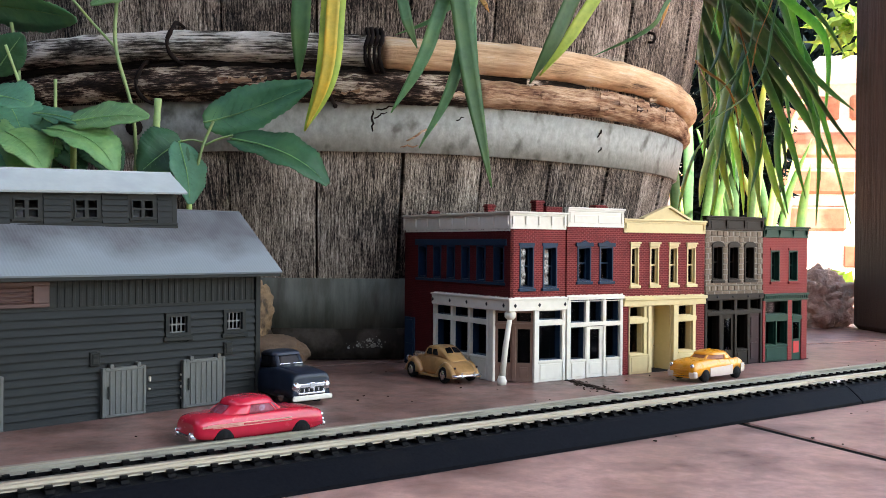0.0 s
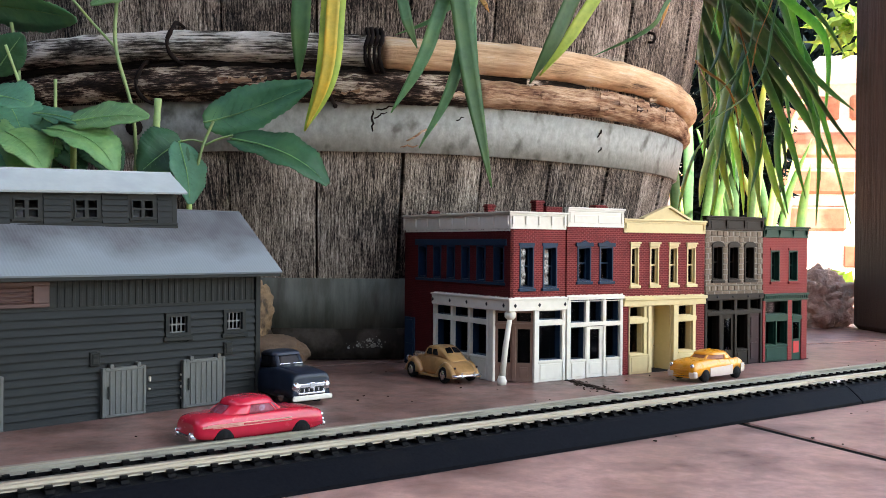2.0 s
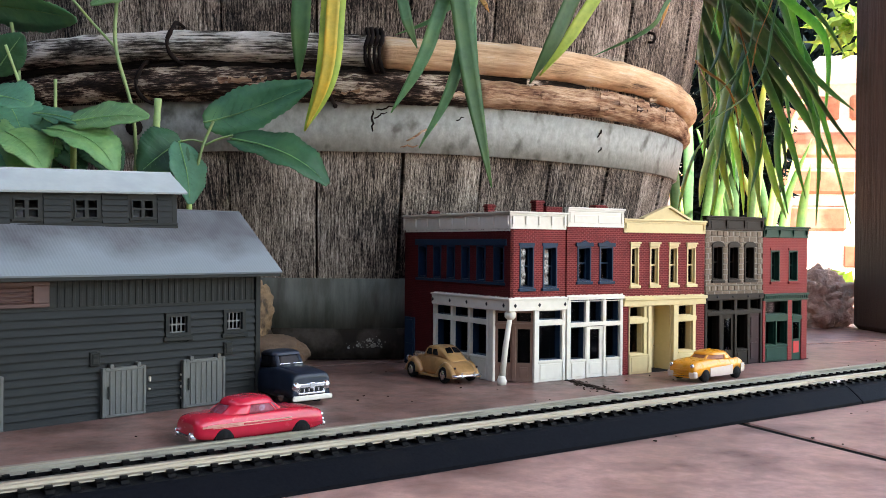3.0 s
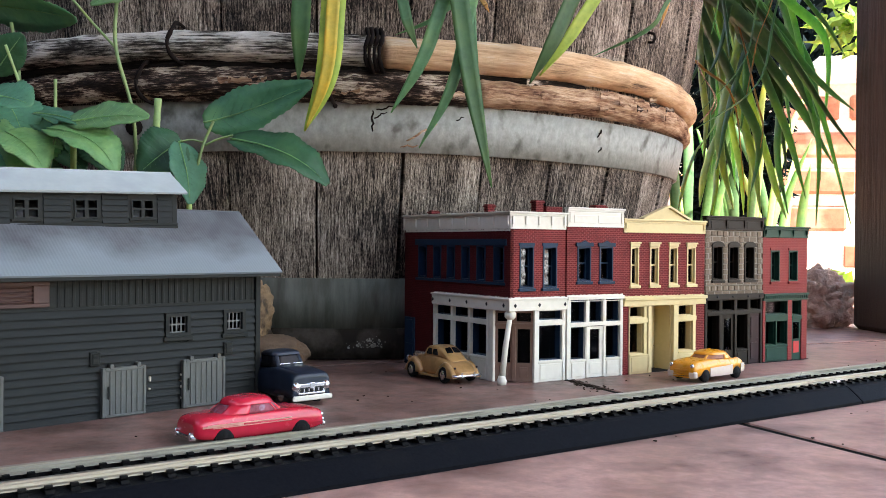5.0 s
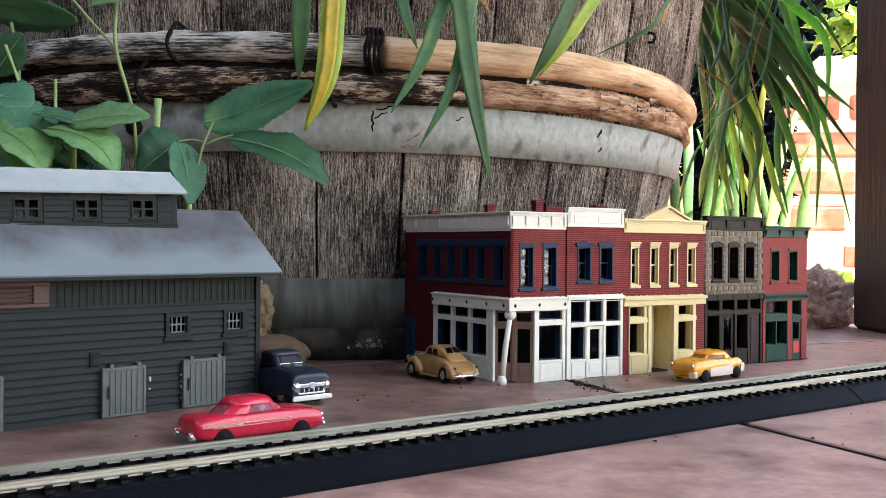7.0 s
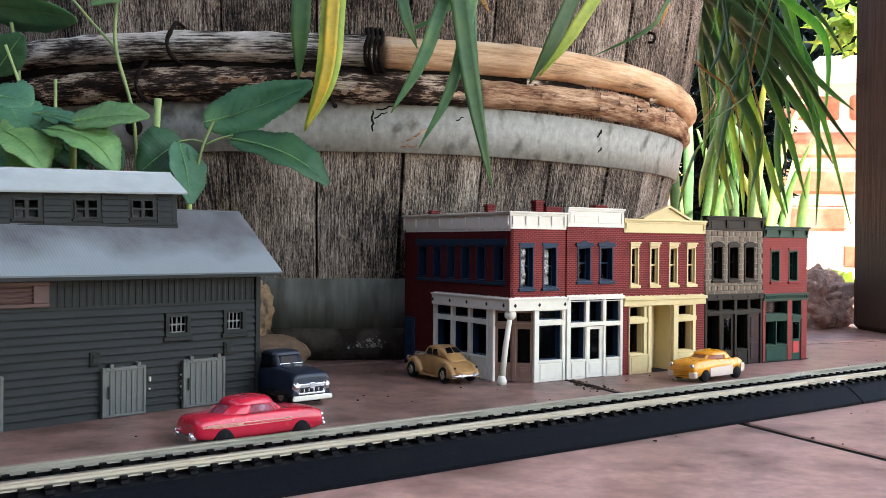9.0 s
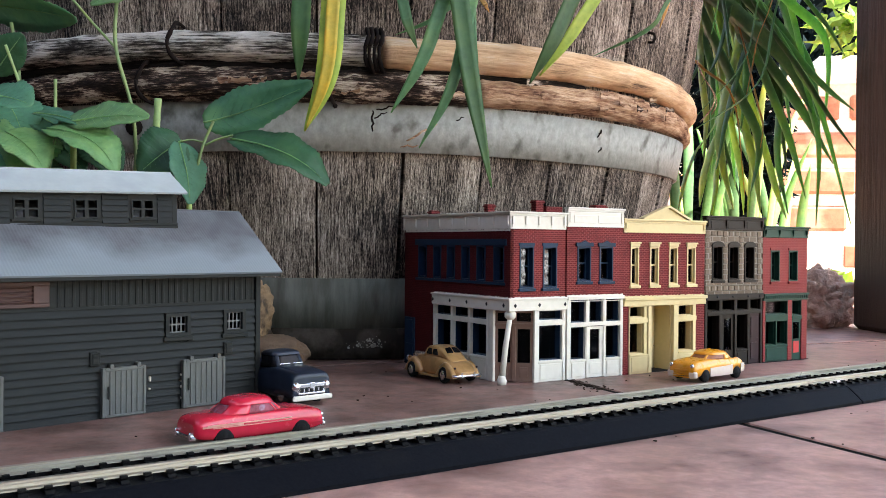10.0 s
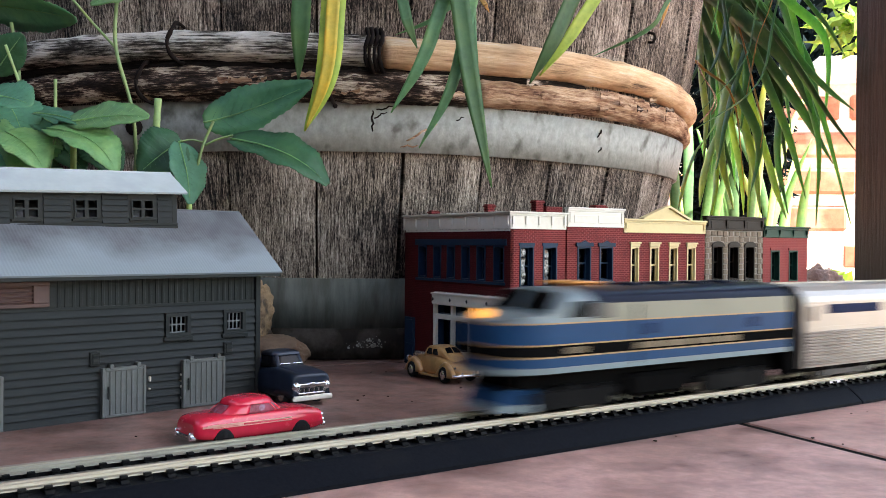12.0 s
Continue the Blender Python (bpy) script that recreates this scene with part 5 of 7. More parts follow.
def hull(rows, n=4):
    """A bodyshell through the sections rows, smoothed from one to the next."""
    rows = [list(r) + [0.35, 0.62][len(r) - 4:] for r in rows]
    ext = [rows[0], *rows, rows[-1]]
    out = []
    for i in range(1, len(ext) - 2):
        for k in range(n):
            t, row = k / n, []
            for a, b, c, d in zip(*ext[i - 1:i + 3]):
                row.append(0.5 * (2 * b + (c - a) * t + (2 * a - 5 * b + 4 * c - d) * t * t + (3 * b - a - 3 * c + d) * t ** 3))
            out.append(row)
    return loft(bmesh.new(), [ring(*r) for r in out + [rows[-1]]])


def outline(x0, x1, w, e, n=64):
    """A squarish oval from x0 to x1, w to each side, as n points (x, y)."""
    pts = []
    for k in range(n):
        a = 6.28319 * k / n
        c, q = math.cos(a), math.sin(a)
        pts.append(((x0 + x1) / 2 + (x1 - x0) / 2 * math.copysign(abs(c) ** (2 / e), c), w * math.copysign(abs(q) ** (2 / e), q)))
    return pts


def greenhouse(parent, belt, top, zs, paint, glass_mtl, pillars, e=3.2):
    """A glazed cabin: one glass body, painted pillars from belt to roof and a crowned roof panel.

    belt and top are (rear, front, half-width); zs the heights of belt, roof edge and crown; pillars are spans of the outline, in 64ths from the nose."""
    lo, hi = outline(*belt, e), outline(*top, e)
    zb, zr, zc = zs

    def level(u, grow):
        bow = 0.5 * math.sin(math.pi * u)
        ox, ow = (belt[0] + belt[1]) / 2, 0.0
        return [((p[0] + (q[0] - p[0]) * u - ox) * (grow + bow * 0.02) + ox, (p[1] + (q[1] - p[1]) * u) * (grow + bow * 0.03) + ow, zb + (zr - zb) * u) for p, q in zip(lo, hi)]
    g = part("window_band", loft(bmesh.new(), [[Vector(v) * MM for v in level(u, 0.97)] for u in (-0.1, 0.25, 0.5, 0.75, 1.05)]), glass_mtl, parent)
    rows = [level(0.94, 0.96), level(0.92, 1.01), level(1.0, 1.015)]
    cx = (top[0] + top[1]) / 2
    for k in range(1, 8):
        a = math.pi / 2 * k / 8
        rows.append([((x - cx) * math.cos(a) ** 0.6 + cx, y * math.cos(a) ** 0.6, zr + (zc - zr) * math.sin(a)) for x, y, z in level(1.0, 1.01)])
    part("roof", loft(bmesh.new(), [[Vector(v) * MM for v in r] for r in rows]), paint, parent)
    for p, q in pillars:
        idx = list(range(p, q + 1))
        rows = []
        for u in (-0.15, 0.15, 0.4, 0.65, 0.97):
            a, b = level(u, 1.012), level(u, 0.95)
            rows.append([Vector(a[k % 64]) * MM for k in idx] + [Vector(b[k % 64]) * MM for k in idx[::-1]])
        part("pillar", loft(bmesh.new(), rows), paint, g)
    return g


def wheel(parent, x, y, r, wide=4.0, rim=CHROME, side=1, arch=0.0):
    if arch:
        # dark half-disc on the flank stands for the shade inside the arch
        prof = [((x + (r + 0.5) * math.cos(math.pi * k / 14)) * MM, (r * 0.75 + (r + 0.1) * math.sin(math.pi * k / 14)) * MM) for k in range(15)]
        part("wheel_arch", loft(bmesh.new(), [[(px, side * q * MM, pz) for px, pz in prof] for q in (arch - 1.5, arch + 0.06)], smooth=False), RUBBER, parent)
        y = side * (arch + 0.25 - wide / 2)
    bm = lathe(bmesh.new(), [(r * 0.62 * MM, -wide / 2 * MM), (r * 0.93 * MM, -wide / 2 * MM), (r * MM, -wide * 0.3 * MM), (r * MM, wide * 0.3 * MM), (r * 0.93 * MM, wide / 2 * MM), (r * 0.62 * MM, wide / 2 * MM)], 20, axis="y")
    w = part("wheel", bm, RUBBER, parent, m=pose(x * MM, y * MM, r * MM))
    part("hubcap", lathe(bmesh.new(), [(r * 0.60 * MM, wide * 0.40 * side * MM), (r * 0.58 * MM, wide * 0.53 * side * MM), (r * 0.42 * MM, wide * 0.50 * side * MM), (r * 0.2 * MM, wide * 0.62 * side * MM), (0.00002, wide * 0.64 * side * MM)], 16, axis="y"), rim, w)


def fender(parent, x0, x1, y, w, z0, z1, mtl, peak=0.5, label=""):
    """A teardrop mudguard."""
    rows = []
    n = 10
    for k in range(n + 1):
        u = k / n
        s = max(math.sin(math.pi * min(max(u, 0.02), 0.98)) ** 0.55, 0.15)
        s *= 1 - 0.15 * abs(u - peak)
        x = x0 + (x1 - x0) * u
        zz = z0 + (z1 - z0) * s
        ww = w * (0.55 + 0.45 * s)
        rows.append([((x) * MM, (y + ww * math.cos(a)) * MM, (z0 + (zz - z0) * max(math.sin(a), 0)) * MM) for a in [math.pi * j / 8 for j in range(9)]])
    return part("fender", loft(bmesh.new(), rows), mtl, parent, label)


def glazed(parent, rows, mtl, glass_mtl, panes):
    """A cabin shell with raised panes; each pane is four (x, y, z) corners."""
    c = part("cabin", hull(rows), mtl, parent)
    for q in panes:
        a = [Vector(p) * MM for p in q]
        n = (a[1] - a[0]).cross(a[3] - a[0]).normalized() * 0.00025
        cen = sum(a, Vector()) / 4
        bm = bmesh.new()
        lo = [p - n for p in a]
        hi = [cen + (p - cen) * 0.94 + n for p in a]
        loft(bm, [[tuple(v) for v in lo], [tuple(v) for v in hi]], smooth=False)
        part("car_window", bm, glass_mtl, c)
    return c


CAR_GLASS = mat("smoky_car_glass", (0.010, 0.010, 0.012), (0.007, 0.007, 0.009), rough=0.2, rvar=0.05, bump=0.0, spec=0.12)
PINK_GLASS = mat("clear_plastic_window", (0.40, 0.155, 0.085), (0.20, 0.07, 0.04), rough=0.3, rvar=0.05, bump=0.0, coat=0.05, spec=0.15)
GREY_GLASS = mat("milky_window", (0.32, 0.075, 0.10), (0.17, 0.02, 0.035), rough=0.3, rvar=0.05, bump=0.0, coat=0.05, spec=0.15, spots=260, c=(0.30, 0.18, 0.24), cut=(0.52, 0.6))


def side_pane(xa, xb, ya, yb, za, zb, s):
    """Side glass between two x at belt, leaning in towards the roof."""
    return [(xa[0], s * ya, za), (xa[1], s * ya, za), (xb[1], s * yb, zb), (xb[0], s * yb, zb)][::(1 if s < 0 else -1)]


def yellow_car():
    paint = mat("amber_plastic", (0.76, 0.295, 0.012), (0.71, 0.27, 0.01), rough=0.28, rvar=0.05, bump=0.02, coat=0.5, spots=120, c=(0.7, 0.3, 0.03))
    cream = mat("cream_plastic", (0.70, 0.57, 0.46), (0.66, 0.53, 0.42), rough=0.35, rvar=0.05, bump=0.02)
    c = thing("yellow_car", pose(0.1050, -0.0310, 0, 0, 0, 186.6) @ Matrix.Diagonal((0.86, 0.88, 0.86, 1)), "amber and cream plastic toy coupe on the tiles", "toy car", "toy cars")
    part("body", hull([(25.6, 6.6, 5.0, 8.6), (25.0, 8.6, 4.0, 10.6), (21, 9.5, 3.0, 12.2, 0.3, 0.7), (10, 9.7, 2.8, 13.2, 0.28, 0.75), (-6, 9.7, 2.8, 13.0, 0.28, 0.75), (-16, 9.6, 3.0, 12.2, 0.3, 0.7), (-23, 9.0, 4.0, 10.8), (-25.4, 7.4, 5.4, 9.0)]), paint, c)
    for s in (-1, 1):
        part("lower_panel", loft(bmesh.new(), [[(x * MM, s * y * MM, z * MM) for y, z in ((9.2, zl), (9.95, zl + 0.3), (10.05, (zl + zh) / 2), (9.85, zh), (9.2, zh))] for x, zl, zh in ((-11.2, 2.6, 8.6), (-4, 2.5, 8.2), (4, 2.5, 8.0), (11.0, 2.7, 8.0))], smooth=False), cream, c, "cream lower flank")
        part("lower_panel", loft(bmesh.new(), [[(x * MM, s * y * MM, z * MM) for y, z in ((w - 1.6, zl), (w, zl + 0.4), (w, zh - 0.3), (w - 1.4, zh))] for x, w, zl, zh in ((-25.6, 8.4, 4.6, 8.6), (-23.6, 9.5, 3.6, 9.0), (-19.6, 9.9, 3.2, 9.0))], smooth=False), cream, c, "cream tail flank")
        part("bumper", mm((22.6, 26.0, s * 7.4 - 2.5, s * 7.4 + 2.5, 2.4, 6.4), bevel=0.8), cream, c, "cream bumper end")
        part("headlight", lathe(bmesh.new(), [(0.0013, 0), (0.0013, 0.0008), (0.0009, 0.0013), (0.0001, 0.0015)], 12, m=pose(24.6 * MM, s * 7.2 * MM, 9.6 * MM, 0, 90, 0)), CHROME, c, "chrome headlight")
        fender(c, -25.0, -9.5, s * 7.8, 2.1, 6.5, 12.6, paint)
    for k in range(4):
        part("grille_bar", mm((24.4 - 0.2 * k, 26.3, -5.2, 5.2, 2.6 + k * 1.35, 3.5 + k * 1.35), bevel=0.25), paint, c)
    greenhouse(c, (-16.0, 11.6, 8.7), (-12.6, 7.4, 7.9), (12.5, 15.0, 17.3), paint, PINK_GLASS, [(4, 6), (58, 60), (17, 27), (37, 47)], 2.8)
    for x in (15.4, -15.6):
        for s in (-1, 1):
            wheel(c, x, s * 8.9, 3.7, 3.0, RUBBER, s, arch=9.75 if x > 0 else 9.8)


def gold_car():
    paint = mat("gold_paint", (0.52, 0.285, 0.115), (0.47, 0.255, 0.10), rough=0.35, rvar=0.08, metal=0.3, bump=0.03, coat=0.4, spots=140, c=(0.30, 0.16, 0.05))
    c = thing("gold_coupe", pose(-0.0172, 0.0350, 0, 0, 0, 92.8) @ Matrix.Diagonal((0.87, 0.92, 0.95, 1)), "metallic gold model coupe with a rounded tail", "toy car", "toy cars")
    part("body", hull([(24.5, 3.6, 5.0, 11.4), (23, 4.6, 4.0, 12.6), (14, 5.8, 3.2, 13.4), (6, 7.4, 3.0, 13.2), (-6, 8.4, 3.0, 13.0), (-14, 8.2, 3.2, 12.2), (-21, 7.2, 3.6, 9.8), (-25, 5.6, 4.4, 7.0), (-26, 4.0, 4.8, 6.2)]), paint, c)
    glazed(c, [(8.5, 6.4, 11, 13.2), (6.0, 6.6, 12, 16.6), (3, 6.6, 12, 18.2), (-4, 6.6, 12, 18.4), (-9, 6.3, 12, 17.0), (-13, 5.8, 11.5, 14.4), (-18, 5.4, 9.5, 11.2)], paint, CAR_GLASS, [
        [(8.2, -5.2, 13.8), (8.2, 5.2, 13.8), (5.2, 4.8, 17.0), (5.2, -4.8, 17.0)],
        side_pane((-0.6, 4.8), (-0.2, 3.2), 6.9, 6.3, 13.4, 16.8, 1), side_pane((-6.6, -1.6), (-5.4, -1.2), 6.9, 6.2, 13.4, 16.6, 1),
        side_pane((-0.6, 4.8), (-0.2, 3.2), 6.9, 6.3, 13.4, 16.8, -1), side_pane((-6.6, -1.6), (-5.4, -1.2), 6.9, 6.2, 13.4, 16.6, -1),
        [(-12.6, 0.5, 15.2), (-12.6, 4.4, 15.0), (-9.4, 4.0, 17.2), (-9.2, 0.5, 17.6)][::-1], [(-12.6, -4.4, 15.0), (-12.6, -0.5, 15.2), (-9.2, -0.5, 17.6), (-9.4, -4.0, 17.2)][::-1]])
    for s in (-1, 1):
        fender(c, 7.5, 25.5, s * 7.2, 2.8, 3.2, 11.4, paint, 0.6)
        fender(c, -25.0, -7.5, s * 7.8, 2.4, 3.0, 11.0, paint, 0.5)
        part("running_board", mm((-8.5, 8.5, s * 8.6 - 1.3, s * 8.6 + 1.3, 2.2, 3.1), bevel=0.25), paint, c)
        part("headlight", lathe(bmesh.new(), [(0.0016, -0.0016), (0.0017, 0), (0.0013, 0.0007), (0.0001, 0.0009)], 12, m=pose(24.2 * MM, s * 6.6 * MM, 9.6 * MM, 0, 90, 0)), CHROME, c, "chrome headlight")
        part("tail_light", lathe(bmesh.new(), [(0.0006, 0), (0.0006, 0.0005), (0.0001, 0.0008)], 10, m=pose(-23.8 * MM, s * 7.2 * MM, 8.2 * MM, 0, -90, 0)), MAROON, c)
    bm = tube(bmesh.new(), [(-26.0 * MM, y * MM, 4.2 * MM) if abs(y) < 7 else (-24.6 * MM, y * MM, 4.2 * MM) for y in (-9.4, -6.9, -3, 0, 3, 6.9, 9.4)], 0.75 * MM, 8)
    for y in (-4, 4):
        box(bm, -27.0 * MM, -25.6 * MM, (y - 0.5) * MM, (y + 0.5) * MM, 3.2 * MM, 5.8 * MM, bevel=0.0002)
    part("bumper", bm, CHROME, c, "chrome rear bumper")
    part("bumper", tube(bmesh.new(), [((26.4 if abs(y) < 7 else 25) * MM, y * MM, 4.2 * MM) for y in (-9.4, -6.9, -3, 0, 3, 6.9, 9.4)], 0.75 * MM, 8), CHROME, c, "chrome front bumper")
    part("engine_cowl", hull([(22, 4.8, 9.4, 13.6), (15, 5.2, 9.6, 14.0), (9, 5.6, 9.8, 13.8)]), CHROME, c, "bright bonnet side")
    for x in (16.4, -16.0):
        for s in (-1, 1):
            wheel(c, x, s * 8.6, 4.2, 3.0, CHROME, s)


def red_car():
    paint = mat("red_plastic", (0.60, 0.016, 0.045), (0.56, 0.013, 0.04), rough=0.26, rvar=0.05, bump=0.02, coat=0.5, spots=120, c=(0.5, 0.02, 0.03))
    stripe = mat("pink_trim", (0.78, 0.36, 0.28), rough=0.4, bump=0.0)
    c = thing("red_car", pose(-0.1560, -0.0590, 0, 0, 0, 6.0) @ Matrix.Diagonal((0.93, 0.92, 0.90, 1)), "glossy red toy saloon parked beside the track", "toy car", "toy cars")
    part("body", hull([(26.6, 6.4, 4.4, 7.8), (25.8, 8.6, 3.2, 9.6), (20, 9.5, 2.4, 10.9, 0.3, 0.72), (8, 9.7, 2.2, 11.3, 0.26, 0.75), (-8, 9.7, 2.2, 11.5, 0.26, 0.75), (-18, 9.5, 2.4, 11.4, 0.28, 0.75), (-24.4, 8.8, 3.2, 10.6, 0.3, 0.75), (-26.4, 7.2, 4.6, 8.8)]), paint, c)
    for s in (-1, 1):
        part("trim_strip", mm((-22, 12, s * 9.72 - 0.25, s * 9.72 + 0.25, 7.9, 8.3), (-20, 12, s * 9.74 - 0.25, s * 9.74 + 0.25, 6.9, 7.2), (-24, -8, s * 9.6 - 0.25, s * 9.6 + 0.25, 7.3, 7.9), bevel=0.1), stripe, c, "pale trim strips")
        fender(c, 9, 26.0, s * 7.6, 1.9, 4.6, 10.9, paint, 0.6)
        part("headlight", lathe(bmesh.new(), [(0.0013, 0), (0.0012, 0.0008), (0.0001, 0.0012)], 12, m=pose(25.6 * MM, s * 7.2 * MM, 7.4 * MM, 0, 90, 0)), CHROME, c, "chrome headlight")
    greenhouse(c, (-16.5, 11.0, 8.6), (-11.5, 6.8, 7.6), (10.9, 14.4, 17.0), paint, GREY_GLASS, [(4, 6), (58, 60), (9, 10), (54, 55), (17, 27), (37, 47)], 2.8)
    for xx, lb in ((-26.6, "chrome rear bumper"), (26.8, "chrome front bumper")):
        bm = mm((xx - 0.7, xx + 0.7, -8.8, 8.8, 3.0, 4.6), bevel=0.4)
        for y in (-6.2, 6.2):
            box(bm, (xx - 1.3) * MM, (xx + 1.3) * MM, (y - 0.7) * MM, (y + 0.7) * MM, 2.6 * MM, 5.8 * MM, bevel=0.0004)
        part("bumper", bm, CHROME, c, lb)
    for x in (16.2, -15.6):
        for s in (-1, 1):
            wheel(c, x, s * 8.6, 3.3, 3.2, RUBBER, s, arch=9.74)


def blue_truck():
    paint = mat("navy_paint", (0.0045, 0.012, 0.026), (0.004, 0.010, 0.022), rough=0.5, rvar=0.06, bump=0.02, coat=0.15, spots=120, c=(0.012, 0.018, 0.04))
    c = thing("pickup_truck", pose(-0.1122, 0.0192, -0.0006, 0, 0, -82) @ Matrix.Diagonal((0.95, 0.96, 0.96, 1)), "navy blue toy pickup truck with chrome grille", "toy truck", "toy cars")
    part("body", hull([(27.2, 8.8, 6.0, 12.8, 0.3, 0.8), (26.4, 9.8, 4.4, 14.4, 0.26, 0.82), (22, 10.2, 3.4, 15.4, 0.24, 0.82), (12, 10.2, 3.2, 16.2, 0.22, 0.82), (6, 10.2, 3.2, 16.2, 0.22, 0.8), (-6, 9.9, 3.4, 15.4), (-7, 9.9, 3.4, 15.2)]), paint, c)
    part("bonnet", hull([(27.0, 5.0, 9.0, 12.6, 0.3, 0.8), (25.5, 6.6, 9.5, 14.7, 0.3, 0.8), (16, 7.2, 10, 16.4, 0.3, 0.8), (8, 7.4, 10, 16.9, 0.3, 0.8)]), paint, c)
    greenhouse(c, (-6.8, 10.4, 8.7), (-5.8, 6.8, 7.9), (15.8, 21.2, 23.0), paint, CAR_GLASS, [(4, 7), (57, 60), (20, 27), (37, 44)], 4.2)
    part("windscreen_trim", mm((9.8, 10.4, -6.0, -0.6, 16.9, 17.5), (9.8, 10.4, 0.8, 6.0, 16.9, 17.5), bevel=0.15), CHROME, c, "bright windscreen trim")
    part("load_bed", mm((-27, -7.4, -9.4, -8.6, 4.5, 12.5), (-27, -7.4, 8.6, 9.4, 4.5, 12.5), (-27, -7.4, -8.6, 8.6, 4.5, 6), (-27, -26.2, -8.6, 8.6, 6, 12.5), (-8.2, -7.4, -8.6, 8.6, 6, 12.5), bevel=0.3), paint, c)
    g = part("grille", mm((26.8, 28.0, -8.0, 8.0, 8.4, 10.2), (26.8, 27.9, -7.0, 7.0, 5.4, 6.4), (26.8, 28.2, -1.4, 1.4, 8.0, 10.6), (26.6, 27.3, -7.6, 7.6, 6.4, 8.4), bevel=0.3), CHROME, c, "chrome grille")
    for y in (-5, -2.5, 0, 2.5, 5):
        part("grille_tooth", mm((27.0, 27.9, y - 0.7, y + 0.7, 6.6, 8.2), bevel=0.2), ROOFING, g)
    for s in (-1, 1):
        part("headlight", lathe(bmesh.new(), [(0.0021, -0.0006), (0.0022, 0.0004), (0.0017, 0.0009), (0.0013, 0.0013), (0.0001, 0.0016)], 16, m=pose(26.9 * MM, s * 7.7 * MM, 9.0 * MM, 0, 90, 0)), CHROME, c, "chrome ringed headlight")
        fender(c, 9.5, 27.0, s * 8.0, 2.6, 5.0, 13.4, paint, 0.6)
        fender(c, -22, -10, s * 8.6, 2.2, 4.5, 11.0, paint, 0.5)
    part("bumper", mm((27.6, 28.8, -10.2, 10.2, 2.9, 5.2), bevel=0.5), WHITE, c, "white front bumper")
    for x in (17.5, -16):
        for s in (-1, 1):
            wheel(c, x, s * 8.4, 4.5, 3.2, CHROME, s)


yellow_car()
gold_car()
red_car()
blue_truck()

# ---- the train ----
LOCO_BLUE = mat("loco_blue", (0.008, 0.040, 0.098), (0.007, 0.035, 0.088), rough=0.45, rvar=0.06, bump=0.02, spec=0.1)
LOCO_CREAM = mat("loco_grey", (0.16, 0.152, 0.106), (0.147, 0.14, 0.097), rough=0.45, bump=0.03)
LOCO_NOSE = mat("loco_pale_grey", (0.115, 0.145, 0.15), (0.10, 0.128, 0.135), rough=0.4, bump=0.03, coat=0.1)
LOCO_ROOF = mat("loco_roof", (0.005, 0.0065, 0.016), (0.004, 0.0052, 0.012), rough=0.3, rvar=0.06, bump=0.02, spec=0.04)
BOGIE_GREY = mat("bogie_grey", (0.035, 0.03, 0.028), (0.026, 0.023, 0.021), rough=0.5)
LOCO_BLACK = mat("loco_black", (0.004, 0.0038, 0.0038), (0.006, 0.0058, 0.0055), rough=0.5, bump=0.05, spec=0.0)
GOLD = mat("gold_line", (0.30, 0.185, 0.072), rough=0.4, bump=0.0)
LETTER = mat("tan_lettering", (0.13, 0.09, 0.045), rough=0.5, bump=0.0)
PALE = mat("pale_stripe", (0.19, 0.245, 0.25), rough=0.4, bump=0.0)
BRASS = mat("brass", (0.42, 0.17, 0.04), rough=0.4, metal=0.6, bump=0.0)
COACH_BLUE = mat("dark_window_blue", (0.0075, 0.014, 0.045), (0.006, 0.011, 0.036), rough=0.6, bump=0.0, spec=0.05)
LAMP = mat("headlamp_glow", (1.0, 0.42, 0.08), rough=0.3, bump=0.0, emit=0.16)
SILVER = mat("coach_silver", (0.36, 0.315, 0.265), (0.32, 0.28, 0.235), rough=0.38, metal=0.35, rvar=0.08, bump=0.03, spots=50)


def body_ring(x):
    """Half-section of the diesel at x: points (y, z) from the sill to the ridge."""
    if x < 18:
        u = x / 18
        hw = 18.5 * (0.40 + 0.60 * math.sin(math.pi / 2 * min(1, u)) ** 0.62)
    else:
        hw = 18.5
    lv = [24.6, 27.0, 30.6, 31.2, 35.2, 35.8, 43.4, 44.0]
    pts = [(hw - (0.5 if z < 25 else 0), z) for z in lv]
    if x <= 19:
        t = 44.6 + 2.6 * math.sin(math.pi / 2 * min(1, x / 10)) + 0.03 * x
    elif x <= 26:
        t = 47.8 + (56.6 - 47.8) * ((x - 19) / 7) ** 0.85
    else:
        t = 56.8
    low = min(50.8, 44.0 + (t - 44.0) * 0.53)
    pts.append((hw * (0.985 if x > 23 else 0.95), low))
    for k in range(1, 7):
        a = math.pi / 2 * k / 6
        pts.append((hw * 0.985 * math.cos(a) ** 0.75 if k < 6 else 0.0, low + (t - low) * math.sin(a)))
    return pts


def lower(ob, foot, share):
    """Bring the moulded parts above foot down to their share of the height."""
    for ch in ob.children_recursive:
        for v in ch.data.vertices:
            if v.co.z > foot[0] * MM:
                v.co.z = foot[1] * MM + (v.co.z - foot[1] * MM) * share


